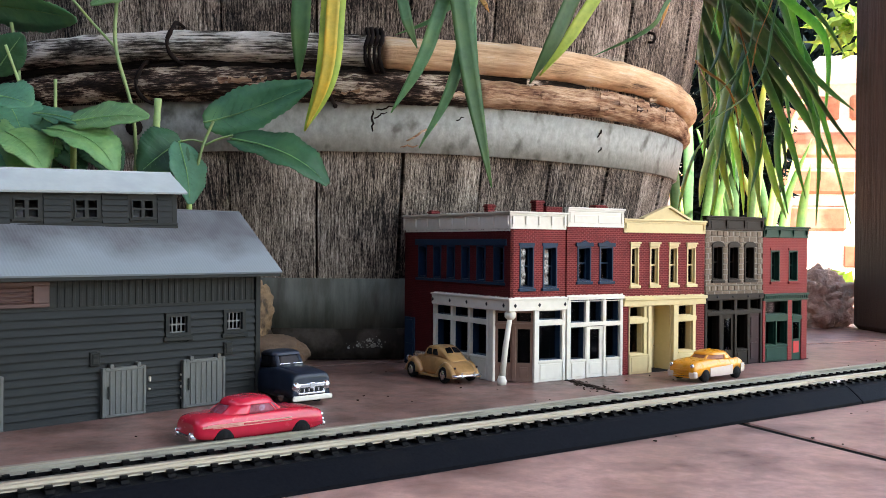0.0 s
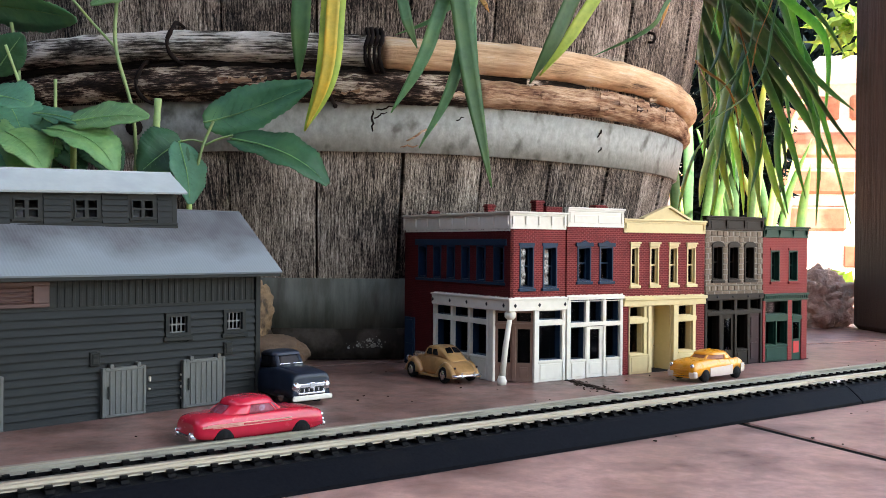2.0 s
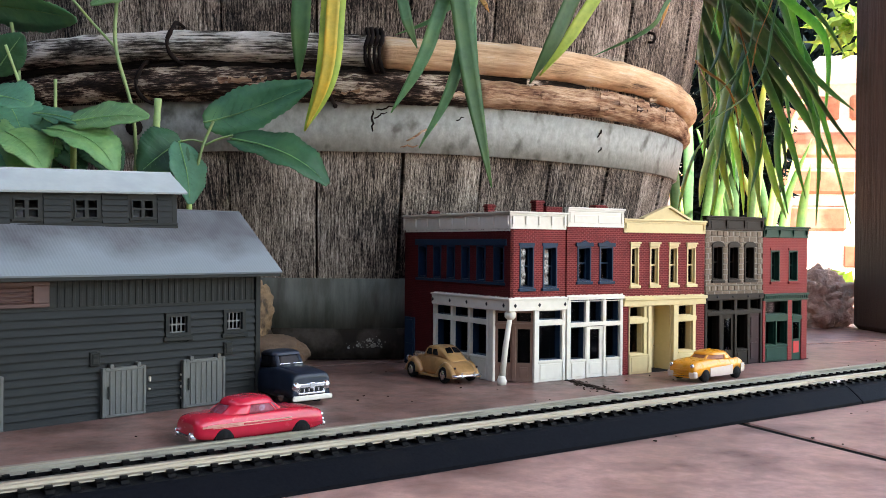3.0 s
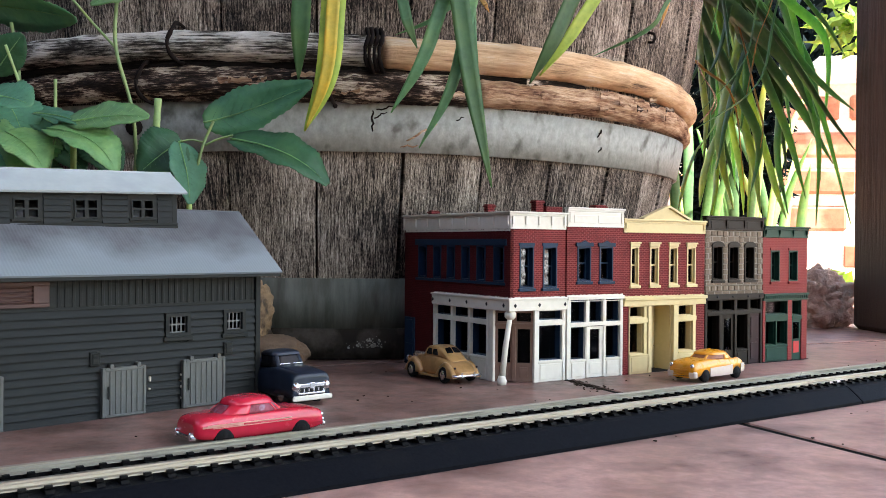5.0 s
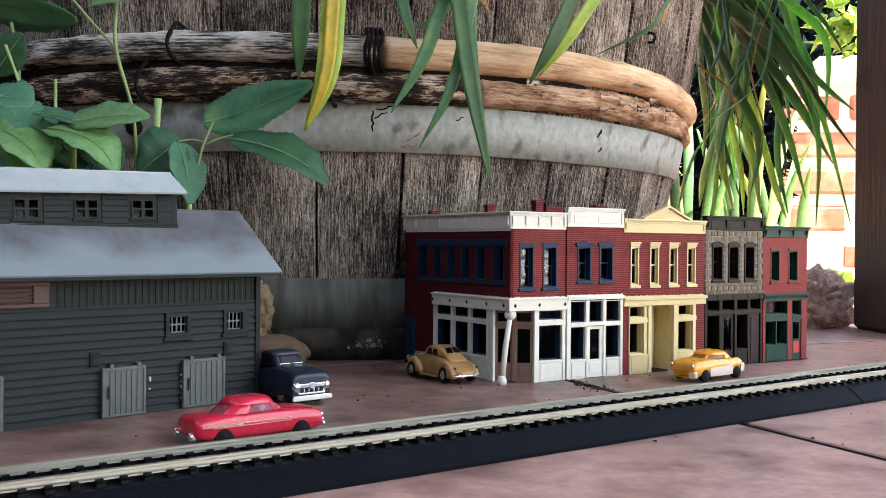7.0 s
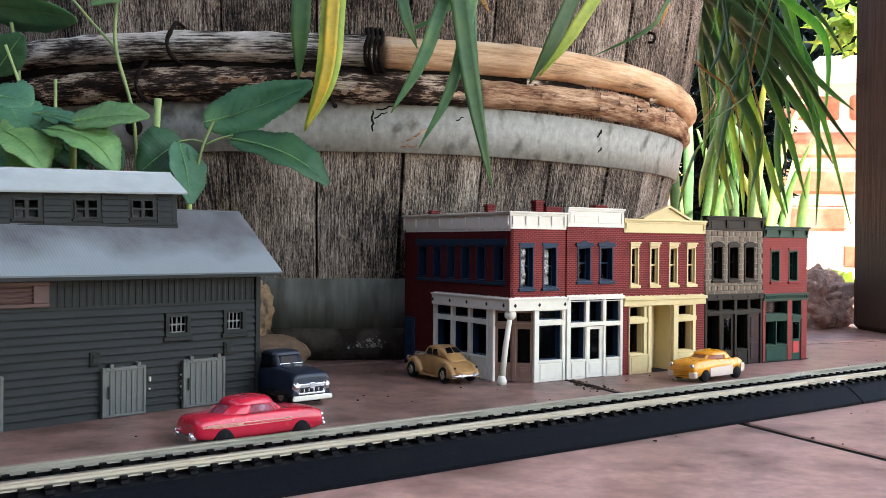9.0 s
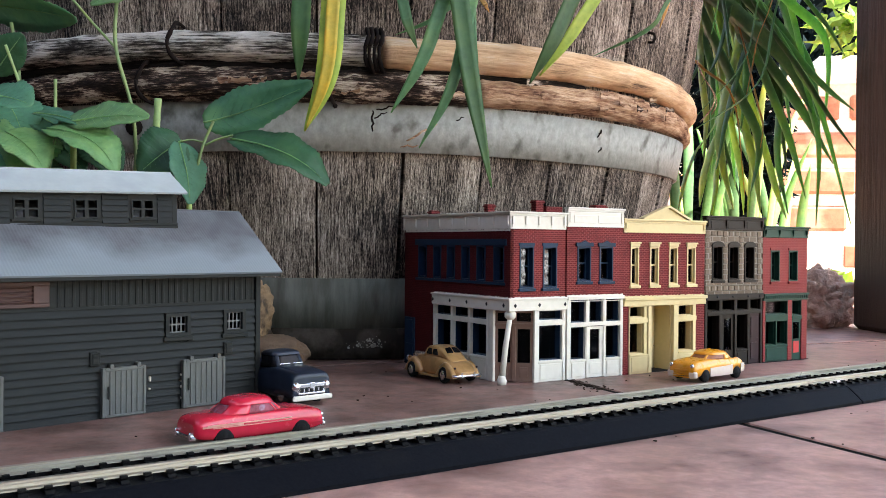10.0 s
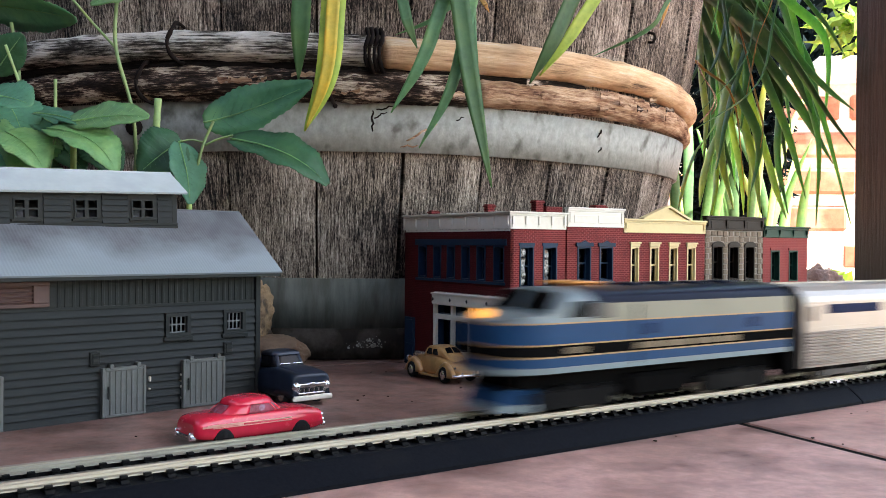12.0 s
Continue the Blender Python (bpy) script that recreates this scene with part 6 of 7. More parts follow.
def diesel():
    lo = thing("diesel_locomotive", TRACK @ pose(0.9, 0, 0), "blue and grey streamlined model diesel locomotive with gold lines", "model locomotive", "model train")
    xs = [0, 0.8, 2, 4, 7, 10, 14, 17, 19, 20, 21.5, 23, 24.5, 26, 29, 33, 38, 44, 60, 90, 110, 130, 150]
    half = [body_ring(x) for x in xs]
    n = len(half[0])
    rings = [[(x, -y, z) for y, z in h] + [(x, y, z) for y, z in h[-2::-1]] for x, h in zip(xs, half)]
    quads = []
    for i in range(len(xs) - 1):
        for k in range(2 * n - 2):
            quads.append(([rings[i][k], rings[i][k + 1], rings[i + 1][k + 1], rings[i + 1][k]], i, min(k, 2 * n - 3 - k)))
    for k in range(n - 1):
        r = rings[0]
        quads.append(([r[k], r[k + 1], r[2 * n - 3 - k], r[2 * n - 2 - k]], 0, k))
        r = rings[-1]
        quads.append(([r[k], r[k + 1], r[2 * n - 3 - k], r[2 * n - 2 - k]], 99, k))
    names = ["sill_stripe", "lower_band", "gold_line", "black_band", "gold_line", "blue_band", "gold_line", "upper_band"]
    mats = {"sill_stripe": PALE, "lower_band": LOCO_BLUE, "gold_line": GOLD, "black_band": LOCO_BLACK, "blue_band": LOCO_BLUE, "upper_band": LOCO_CREAM, "roof": LOCO_ROOF, "nose_top": LOCO_NOSE, "end_wall": LOCO_BLACK}
    sets = {}
    for vs, i, k in quads:
        if i == 99:
            key = ("end_wall", 0)
        elif k < 7:
            key = (names[k], k)
        elif xs[i] < 38:
            key = ("nose_top", 0)
        else:
            key = ("upper_band", 0) if k < 8 else ("roof", 0)
        sets.setdefault(key, []).append(vs)
    for (nm, _), qs in sets.items():
        bm = bmesh.new()
        for vs in qs:
            f = bm.faces.new([bm.verts.new(Vector(v) * MM) for v in vs])
            f.smooth = True
        bmesh.ops.remove_doubles(bm, verts=bm.verts[:], dist=1e-6)
        part(nm, bm, mats[nm], lo)
    # cab glass, portholes, lamp, horns
    for s in (-1, 1):
        out_ = [(18.9, 2.4, 49.2), (19.7, 14.4, 48.8), (24.4, 13.0, 55.0), (23.4, 2.4, 56.0)]
        bm = loft(bmesh.new(), [[((x + d) * MM, s * y * MM, (z - d) * MM) for x, y, z in out_] for d in (1.6, 0.0)], smooth=False)
        part("windscreen", bm, LOCO_BLACK, lo)
        out_ = [(26.0, 18.85, 45.8), (36.0, 18.85, 45.8), (36.0, 18.6, 51.8), (28.6, 18.4, 51.8)]
        bm = loft(bmesh.new(), [[(x * MM, s * (y - d) * MM, z * MM) for x, y, z in out_] for d in (1.8, 0.0)], smooth=False)
        part("cab_window", bm, LOCO_BLACK, lo)
        part("grab_rail", mm((59.0, 59.6, s * 18.6 - 0.3, s * 18.6 + 0.3, 26, 50), bevel=0.1), LOCO_ROOF, lo)
        part("cab_door", mm((37.2, 46.0, s * 18.4 - 0.35, s * 18.4 + 0.35, 45.0, 51.2), bevel=0.3), BOGIE_GREY, lo, "dark grey cab door window")
        for x in (66, 126):
            part("porthole", mm((x - 2.6, x + 2.6, s * 18.45 - 0.3, s * 18.45 + 0.3, 37.6, 42.2), bevel=0.6), COACH_BLUE, lo, "dark blue square window")
        part("number_board", mm((26, 33, s * 18.6 - 0.2, s * 18.6 + 0.2, 32.0, 34.4)), LETTER, lo)
        for x0, x1 in ((60, 71), (72.5, 88), (90, 104), (105.5, 116)):
            part("lettering_bar", mm((x0, x1, s * 18.6 - 0.2, s * 18.6 + 0.2, 32.0, 34.4)), LETTER, lo)
    part("headlight", lathe(bmesh.new(), [(0.0034, 0), (0.0036, 0.0024), (0.0028, 0.0030), (0.0001, 0.0034)], 16, m=pose(5.0 * MM, 0, 45.4 * MM, 0, -82, 0)), LAMP, lo, "glowing amber headlight")
    for y in (-5, 5):
        part("horn", tube(bmesh.new(), [(36 * MM, y * MM, 58.0 * MM), (44 * MM, y * MM, 58.4 * MM), (56 * MM, y * MM, 58.2 * MM)], [0.0013, 0.0008, 0.0006], 10), BRASS, lo, "brass roof horn")
        part("horn_base", mm((50, 52, y - 0.6, y + 0.6, 55.0, 57.8)), BRASS, lo)
    part("end_frame", mm((150, 154.5, -17.6, -12, 15, 55), (150, 154.5, 12, 17.6, 15, 55), (150, 154.5, -12, 12, 50, 55.4), bevel=0.6), LOCO_BLACK, lo, "black gangway frame")
    for x in (74, 92, 110, 128):
        part("roof_fan", lathe(bmesh.new(), [(0.0060, 0.0555), (0.0060, 0.0574), (0.0054, 0.0578), (0.0001, 0.0578)], 20, m=Matrix.Translation((x * MM, 0, 0))), LOCO_ROOF, lo)
    # running gear
    part("underframe", mm((8, 149, -11, 11, 15.6, 24.6), bevel=0.4), LOCO_BLACK, lo)
    part("pilot", loft(bmesh.new(), [[(x * MM, y * MM, z * MM) for x, y, z in ((xa, -ya, z), (xa, ya, z), (14, 15, z), (14, -15, z))] for z, xa, ya in ((13.0, 3.5, 9), (15.6, 3.8, 9), (20.0, 5.0, 8.5))], smooth=False), LOCO_BLUE, lo, "blue pilot")
    part("pilot_stripe", loft(bmesh.new(), [[(x * MM, y * MM, z * MM) for x, y, z in ((xa, -9.4, z), (xa, 9.4, z), (14.4, 15.4, z), (14.4, -15.4, z))] for z, xa in ((12.6, 3.0), (15.0, 3.3))], smooth=False), PALE, lo)
    part("fuel_tank", mm((60, 94, -14.5, 14.5, 13.5, 22), bevel=1.5), LOCO_BLACK, lo)
    part("coupler", mm((150, 158, -1.5, 1.5, 15, 18), bevel=0.4), LOCO_BLACK, lo)
    bogies(lo, (32, 122), 15.6, 9.0, mat("bogie_black", (0.0055, 0.0055, 0.0058), rough=0.5, spec=0.03), 5.6)
    lower(lo, (23.5, 31.0), 0.88)
    return lo


def bogies(parent, cx, wb, y, mtl, r):
    for x in cx:
        b = part("bogie", mm((x - 21, x + 21, -14.2, -11.6, 12.6, 18.6), (x - 21, x + 21, 11.6, 14.2, 12.6, 18.6), (x - 4, x + 4, -14.4, 14.4, 14.2, 20.5), (x - 15.5, x - 10, -15, -13, 12.4, 20), (x + 10, x + 15.5, -15, -13, 12.4, 20), (x - 15.5, x - 10, 13, 15, 12.4, 20), (x + 10, x + 15.5, 13, 15, 12.4, 20), bevel=0.4), mtl, parent)
        for q in (x - wb * 0.82, x + wb * 0.82):
            for s in (-1, 1):
                part("wheel", lathe(bmesh.new(), [(0.001, s * 7.4 * MM), ((r + 0.7) * MM, s * 7.4 * MM), ((r + 0.7) * MM, s * 8.0 * MM), (r * MM, s * 8.1 * MM), (r * MM, s * 10.2 * MM), (r * 0.8 * MM, s * 10.4 * MM), (0.0005, s * 10.2 * MM)], 20, m=pose(q * MM, 0, (RAIL_Z / MM + 0.1 + r) * MM), axis="y"), STEEL, b)


def coach():
    co = thing("passenger_coach", TRACK @ pose(1.072, 0, 0), "silver fluted model passenger coach with blue window band", "model coach", "model train")
    L = 236
    sec = [(18.2, 17.6), (18.5, 19), (18.5, 49), (17.8, 51.8), (15.6, 54.2), (11.5, 56.2), (6, 57.2), (0, 57.5)]
    prof = [(-y, z) for y, z in sec] + [(y, z) for y, z in sec[-2::-1]]
    part("body", loft(bmesh.new(), [[(x * MM, y * MM, z * MM) for y, z in prof] for x in (0, 0.8, L - 0.8, L)], smooth=False), SILVER, co)
    for s in (-1, 1):
        me = mesh_of("flute", tube(bmesh.new(), [(1.0 * MM, 0, 0), ((L - 1) * MM, 0, 0)], 0.62 * MM, 6), SILVER)
        for k in range(11):
            piece("flute", me, co, pose(0, s * 18.45 * MM, (19.0 + k * 1.32) * MM))
        for x0 in (12, 66, 120, 174):
            w = part("window_band", mm((x0 + 4 if x0 == 12 else x0, x0 + 46, s * 18.5 - 0.25, s * 18.5 + 0.25, 43.2, 47.6), bevel=0.2), COACH_BLUE, co, "dark blue window band")
            for k in range(4):
                part("pane", mm((x0 + 6 + k * 10, x0 + 13 + k * 10, s * 18.6 - 0.3, s * 18.6 + 0.3, 43.8, 47.0), bevel=0.3), COACH_BLUE, w)
        part("letter_board", mm((2, L - 2, s * 18.5 - 0.15, s * 18.5 + 0.15, 36.2, 37.0)), SILVER, co)
        d = part("door", mm((1.6, 9.4, s * 18.5 - 0.2, s * 18.5 + 0.3, 20, 48), bevel=0.3), SILVER, co)
        part("door_window", mm((3.4, 7.6, s * 18.7 - 0.25, s * 18.7 + 0.3, 40, 47), bevel=0.3), CAR_GLASS, d)
    for k in range(9):
        part("roof_rib", mm((0.5, L - 0.5, -14.4 + k * 3.6 - 0.2, -14.4 + k * 3.6 + 0.2, 54.5, 57.8 - 0.018 * (-14.4 + k * 3.6) ** 2)), SILVER, co)
    part("diaphragm", mm((-6.0, 0, -16, -10, 17, 53), (-6.0, 0, 10, 16, 17, 53), (-6.0, 0, -10, 10, 49, 53), (-1.0, 0, -6, 6, 17, 49), bevel=0.5), LOCO_BLACK, co, "black gangway bellows")
    part("underframe", mm((2, L - 2, -15, 15, 15.2, 17.6), bevel=0.3), LOCO_BLACK, co)
    bogies(co, (38, L - 38), 15.0, 9.0, BOGIE_GREY, 5.0)
    lower(co, (21.0, 17.6), 0.88)
    return co


loco = diesel()
car = coach()


# ---- rocks and crumbs ----
def rock(name, m, sx, sy, sz, mtl, seed, label, rough=0.35, freq=2.4):
    bm = bmesh.new()
    bmesh.ops.create_icosphere(bm, subdivisions=5, radius=1.0)
    for v in bm.verts:
        d = 1 + rough * noise.noise(v.co * freq * 0.6 + Vector((seed, 0, 0))) + rough * 0.6 * noise.noise(v.co * freq * 1.7 + Vector((0, seed, 0))) + rough * 0.3 * noise.noise(v.co * freq * 4.5 + Vector((0, 0, seed))) + rough * 0.16 * noise.noise(v.co * freq * 10 + Vector((seed, 0, 0)))
        c = v.co * d
        v.co = Vector((c.x * sx, c.y * sy, max(c.z, -0.82) * sz + 0.82 * sz))
    for f in bm.faces:
        f.smooth = True
    return solo(name, bm, mtl, m, label, "rock", "rocks on the tiles")


ROCK_BROWN = mat("brown_stone", (0.15, 0.095, 0.06), (0.10, 0.062, 0.04), rough=0.8, scale=120, spots=50, bump=0.6, dist=0.002)
rock("rock", pose(0.447, 0.158, 0, 0, 0, -25), 0.034, 0.028, 0.0255, ROCK, 3.3, "craggy red-brown rock on the tiles", 0.42, 2.8)
rock("rock", pose(-0.0820, 0.1420, 0.0, 0, 0, 30), 0.0200, 0.013, 0.0300, ROCK_TAN, 8.1, "upright pitted tan stone behind the barn", 0.3, 3.2)
rock("rock", pose(-0.0735, 0.1215, 0, 0, 0, -32), 0.0200, 0.012, 0.0095, ROCK_BROWN, 5.2, "low rounded brown stone behind the truck", 0.14, 1.4)

bm = bmesh.new()
for k in range(110):
    u = random.random() ** 1.6
    x, y = 0.0365 - 0.010 * u + random.gauss(0, 0.0012 + 0.003 * u), -0.003 - 0.036 * u + random.gauss(0, 0.0015)
    r = random.uniform(0.00015, 0.0005)
    box(bm, -r * random.uniform(0.8, 4.5), r * 1.5, -r * 0.7, r * 0.7, 0, r * 0.8, m=pose(x, y, 0.0001, random.uniform(-20, 20), random.uniform(-15, 15), random.uniform(0, 180)))
solo("debris", bm, SOIL, pose(0, 0, 0), "dark crumbs and twigs along a joint of the tiles", "debris", kind="stuff")
bm = bmesh.new()
for k in range(90):
    x, y = random.uniform(-0.2, 0.35), random.uniform(-0.2, 0.10)
    r = random.uniform(0.00015, 0.0004)
    box(bm, -r * 1.6, r, -r, r, 0, r, m=pose(x, y, 0.0001, 0, 0, random.uniform(0, 180)))
solo("grit", bm, SOIL, pose(0, 0, 0), "fine dark grit scattered over the tiles", "debris", kind="stuff")


# ---- plants ----
def foliage(name, a, b, trans=0.35, rough=0.45):
    """A leaf: colour drifting along it, a fine grain, and light passing through."""
    m = mat(name, a, b, rough=rough, grain=(1, 1, 1), scale=260, spots=55, c=tuple((x + y) / 2 * k for x, y, k in zip(a, b, (1.7, 1.35, 1.1))), cut=(0.48, 0.75), bump=0.35, dist=0.0006, jitter=0.25)
    t = m.node_tree
    p = t.nodes["Principled BSDF"]
    out = [n for n in t.nodes if n.type == "OUTPUT_MATERIAL"][0]
    tr, mx = t.nodes.new("ShaderNodeBsdfTranslucent"), t.nodes.new("ShaderNodeMixShader")
    col = p.inputs["Base Color"].links[0].from_socket
    br = t.nodes.new("ShaderNodeMix")
    br.data_type, br.blend_type = "RGBA", "MULTIPLY"
    br.inputs[0].default_value = 1.0
    br.inputs[7].default_value = (1.2, 1.4, 0.9, 1)
    t.links.new(col, br.inputs[6])
    t.links.new(br.outputs[2], tr.inputs[0])
    mx.inputs[0].default_value = trans
    t.links.new(p.outputs[0], mx.inputs[1])
    t.links.new(tr.outputs[0], mx.inputs[2])
    t.links.new(mx.outputs[0], out.inputs[0])
    return m


G_DARK = foliage("dark_strap_leaf", (0.060, 0.145, 0.051), (0.048, 0.116, 0.041))
G_MID = foliage("strap_leaf", (0.135, 0.295, 0.15), (0.105, 0.235, 0.115), trans=0.45)
G_LIME = foliage("lime_strap_leaf", (0.340, 0.442, 0.085), (0.255, 0.357, 0.068))
G_YELLOW = foliage("yellowing_leaf", (0.667, 0.506, 0.081), (0.529, 0.414, 0.069))
G_ORANGE = foliage("dying_leaf", (0.46, 0.25, 0.075), (0.35, 0.19, 0.06))
L_DARK = foliage("dark_broad_leaf", (0.055, 0.165, 0.082), (0.044, 0.138, 0.068))
L_MID = foliage("broad_leaf", (0.092, 0.255, 0.155), (0.074, 0.204, 0.125))
L_LIGHT = foliage("pale_broad_leaf", (0.22, 0.42, 0.175), (0.155, 0.325, 0.135))
STEM = foliage("stem_green", (0.25, 0.36, 0.15), (0.19, 0.29, 0.115), trans=0.1)
# lighter copies of the strap leaf, with sunlight put into their colour
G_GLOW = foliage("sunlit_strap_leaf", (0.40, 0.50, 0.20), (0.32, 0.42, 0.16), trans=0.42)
G_SUN = foliage("lit_strap_leaf", (0.22, 0.43, 0.19), (0.17, 0.35, 0.15), trans=0.5)


def curve_pts(ps, n):
    """Smooth points through ps."""
    ps = [Vector(p) for p in ps]
    ext = [2 * ps[0] - ps[1], *ps, 2 * ps[-1] - ps[-2]]
    out = []
    for i in range(1, len(ext) - 2):
        a, b, c, d = ext[i - 1:i + 3]
        for k in range(n):
            t = k / n
            out.append(0.5 * (2 * b + (c - a) * t + (2 * a - 5 * b + 4 * c - d) * t * t + (3 * b - a - 3 * c + d) * t ** 3))
    return out + [ps[-1]]


def ribbon(pts, width, face, fold, shape, thick=0.00022, serr=0.0, wave=0.0):
    """A keeled blade along pts, with thickness; shape(u) is the half-width share."""
    bm = bmesh.new()
    rows, n = [], len(pts)
    face = Vector(face)
    for i, q in enumerate(pts):
        d = (pts[min(i + 1, n - 1)] - pts[max(i - 1, 0)]).normalized()
        s = d.cross(face).normalized()
        nn = s.cross(d).normalized()
        w = max(width / 2 * shape(i / (n - 1)), 0.00012)
        w *= 1 + (serr if i % 2 else -serr)
        top = [q - s * w - nn * w * fold * 0.0, q - s * w * 0.5 - nn * w * fold * 0.5, q - nn * w * fold, q + s * w * 0.5 - nn * w * fold * 0.5, q + s * w]
        if wave:
            lift = [math.sin(i * 0.62 + k * 1.9) * width * wave * abs(k - 2) / 2 * shape(i / (n - 1)) for k in range(5)]
            top = [v + nn * z for v, z in zip(top, lift)]
        rows.append([tuple(v + nn * thick) for v in top] + [tuple(v - nn * thick) for v in top[::-1]])
    return loft(bm, rows)


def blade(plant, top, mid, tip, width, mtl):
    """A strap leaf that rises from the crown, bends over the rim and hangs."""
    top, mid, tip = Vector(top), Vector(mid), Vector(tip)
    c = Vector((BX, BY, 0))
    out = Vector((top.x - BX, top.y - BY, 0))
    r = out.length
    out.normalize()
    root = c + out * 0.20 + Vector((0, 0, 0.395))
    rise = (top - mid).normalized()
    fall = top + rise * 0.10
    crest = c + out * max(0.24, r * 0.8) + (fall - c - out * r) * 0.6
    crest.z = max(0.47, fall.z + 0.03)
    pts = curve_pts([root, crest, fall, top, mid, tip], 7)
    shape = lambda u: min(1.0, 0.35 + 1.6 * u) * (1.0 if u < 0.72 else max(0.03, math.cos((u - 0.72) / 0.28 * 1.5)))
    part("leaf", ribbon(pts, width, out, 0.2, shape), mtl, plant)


def leaf(plant, base, tip, width, face, sag, mtl):
    """A broad toothed leaf with a midrib."""
    base, tip = Vector(base), Vector(tip)
    ln = (tip - base).length
    up = Vector(face).normalized()
    pts = []
    for k in range(33):
        u = k / 32
        pts.append(base.lerp(tip, u) + up * (4 * sag * ln * u * (1 - u)) - Vector((0, 0, abs(sag) * 0.12 * ln * u * u)))
    shape = lambda u: (math.sin(math.pi * min(1, u * 0.95 + 0.03)) ** 0.62) * (1.32 - 0.55 * u)
    width *= 1.22
    lf = part("leaf", ribbon(pts, width, up, 0.22, shape, 0.00018, 0.035, 0.03), mtl, plant)
    rib = part("midrib", tube(bmesh.new(), [p - up * (width * 0.085 * shape(k / 32)) + up * 0.0002 for k, p in enumerate(pts)][:30], [0.0005 * (1 - k / 34) for k in range(30)], 5), L_LIGHT, lf)
    # side veins
    d = (tip - base).normalized()
    s = d.cross(up).normalized()
    bm = bmesh.new()
    for k in range(3, 28, 3):
        for sg in (-1, 1):
            w = width / 2 * shape(min(1, (k + 3) / 32)) * 0.85
            a, b = pts[k] - up * (width * 0.08 * shape(k / 32)), pts[min(k + 4, 32)] + s * sg * w
            tube(bm, [a + up * 0.0002, a.lerp(b, 0.5) - up * width * 0.02, b + up * 0.0001], [0.0001, 0.00008, 0.00006], 4)
    part("vein_net", bm, mtl, lf)


def stem(plant, pts, r):
    ps = curve_pts(pts, 6)
    part("stem", tube(bmesh.new(), ps, [r * (1 + 0.06 * math.sin(i * 1.7)) for i in range(len(ps))], 8), STEM, plant)


strap = thing("strap_leaf_plant", pose(0, 0, 0), "strap-leaved plant spilling over the barrel rim", "plant")
broad = thing("broad_leaf_plant", pose(0, 0, 0), "broad toothed green plant growing between barn and barrel", "plant")
blade(strap, (-0.0784, 0.0738, 0.1982), (-0.0809, 0.0705, 0.1743), (-0.0798, 0.0745, 0.1516), 0.0098, G_DARK)
blade(strap, (-0.0677, 0.0581, 0.1960), (-0.0726, 0.0563, 0.1528), (-0.0805, 0.0652, 0.1246), 0.0123, G_LIME)
blade(strap, (-0.0685, 0.0568, 0.1960), (-0.0734, 0.0550, 0.1528), (-0.0805, 0.0642, 0.1246), 0.0066, G_YELLOW)
blade(strap, (-0.0304, 0.0563, 0.1986), (-0.0294, 0.0508, 0.1830), (-0.0233, 0.0516, 0.1707), 0.0059, G_MID)
blade(strap, (-0.0132, 0.0394, 0.1989), (-0.0255, 0.0423, 0.1631), (-0.0370, 0.0543, 0.1361), 0.0073, G_MID)
blade(strap, (-0.0026, 0.0302, 0.1971), (-0.0138, 0.0324, 0.1499), (-0.0257, 0.0446, 0.1179), 0.0064, G_MID)
blade(strap, (-0.0106, 0.0318, 0.1962), (-0.0070, 0.0245, 0.1495), (0.0040, 0.0220, 0.0978), 0.0104, G_DARK)
blade(strap, (0.0067, 0.0445, 0.2015), (0.0049, 0.0408, 0.1796), (0.0092, 0.0427, 0.1649), 0.0036, G_MID)
blade(strap, (0.0623, 0.0269, 0.2064), (0.0495, 0.0302, 0.1786), (0.0415, 0.0399, 0.1568), 0.0093, G_DARK)
blade(strap, (0.0761, 0.0240, 0.2072), (0.0597, 0.0296, 0.1813), (0.0492, 0.0409, 0.1618), 0.0075, G_LIME)
blade(strap, (0.1402, 0.0306, 0.2180), (0.1261, 0.0348, 0.1969), (0.1008, 0.0555, 0.1808), 0.0030, G_MID)
blade(strap, (0.0001, 0.0546, 0.1966), (-0.0121, 0.0576, 0.1871), (-0.0253, 0.0707, 0.1806), 0.0027, G_MID)
blade(strap, (0.0062, 0.0389, 0.2008), (0.0067, 0.0338, 0.1945), (0.0112, 0.0356, 0.1907), 0.0027, G_ORANGE)
blade(strap, (0.1427, 0.0349, 0.2193), (0.1376, 0.0334, 0.2088), (0.1377, 0.0381, 0.1990), 0.0034, G_ORANGE)

stem(broad, [(-0.1589, 0.1204, 0.1935), (-0.1593, 0.1205, 0.1664), (-0.1519, 0.1156, 0.1336), (-0.1501, 0.1143, 0.0994)], 0.00100)
stem(broad, [(-0.1787, 0.1330, 0.1919), (-0.1690, 0.1267, 0.1786), (-0.1593, 0.1205, 0.1664)], 0.00071)
stem(broad, [(-0.1281, 0.0943, 0.0965), (-0.1262, 0.0932, 0.1050), (-0.1234, 0.0914, 0.1177), (-0.1192, 0.0888, 0.1291)], 0.00078)
stem(broad, [(-0.1229, 0.0911, 0.1169), (-0.1175, 0.0877, 0.1200), (-0.1110, 0.0836, 0.1221)], 0.00056)
stem(broad, [(-0.1382, 0.1188, 0.1424), (-0.1391, 0.1193, 0.1263), (-0.1405, 0.1201, 0.1030)], 0.00189)
stem(broad, [(-0.1810, 0.1580, 0.1538), (-0.1809, 0.1579, 0.1434), (-0.1809, 0.1578, 0.1315)], 0.00089)
stem(broad, [(-0.1991, 0.1815, 0.1856), (-0.1964, 0.1797, 0.1674), (-0.1943, 0.1783, 0.1462)], 0.00091)
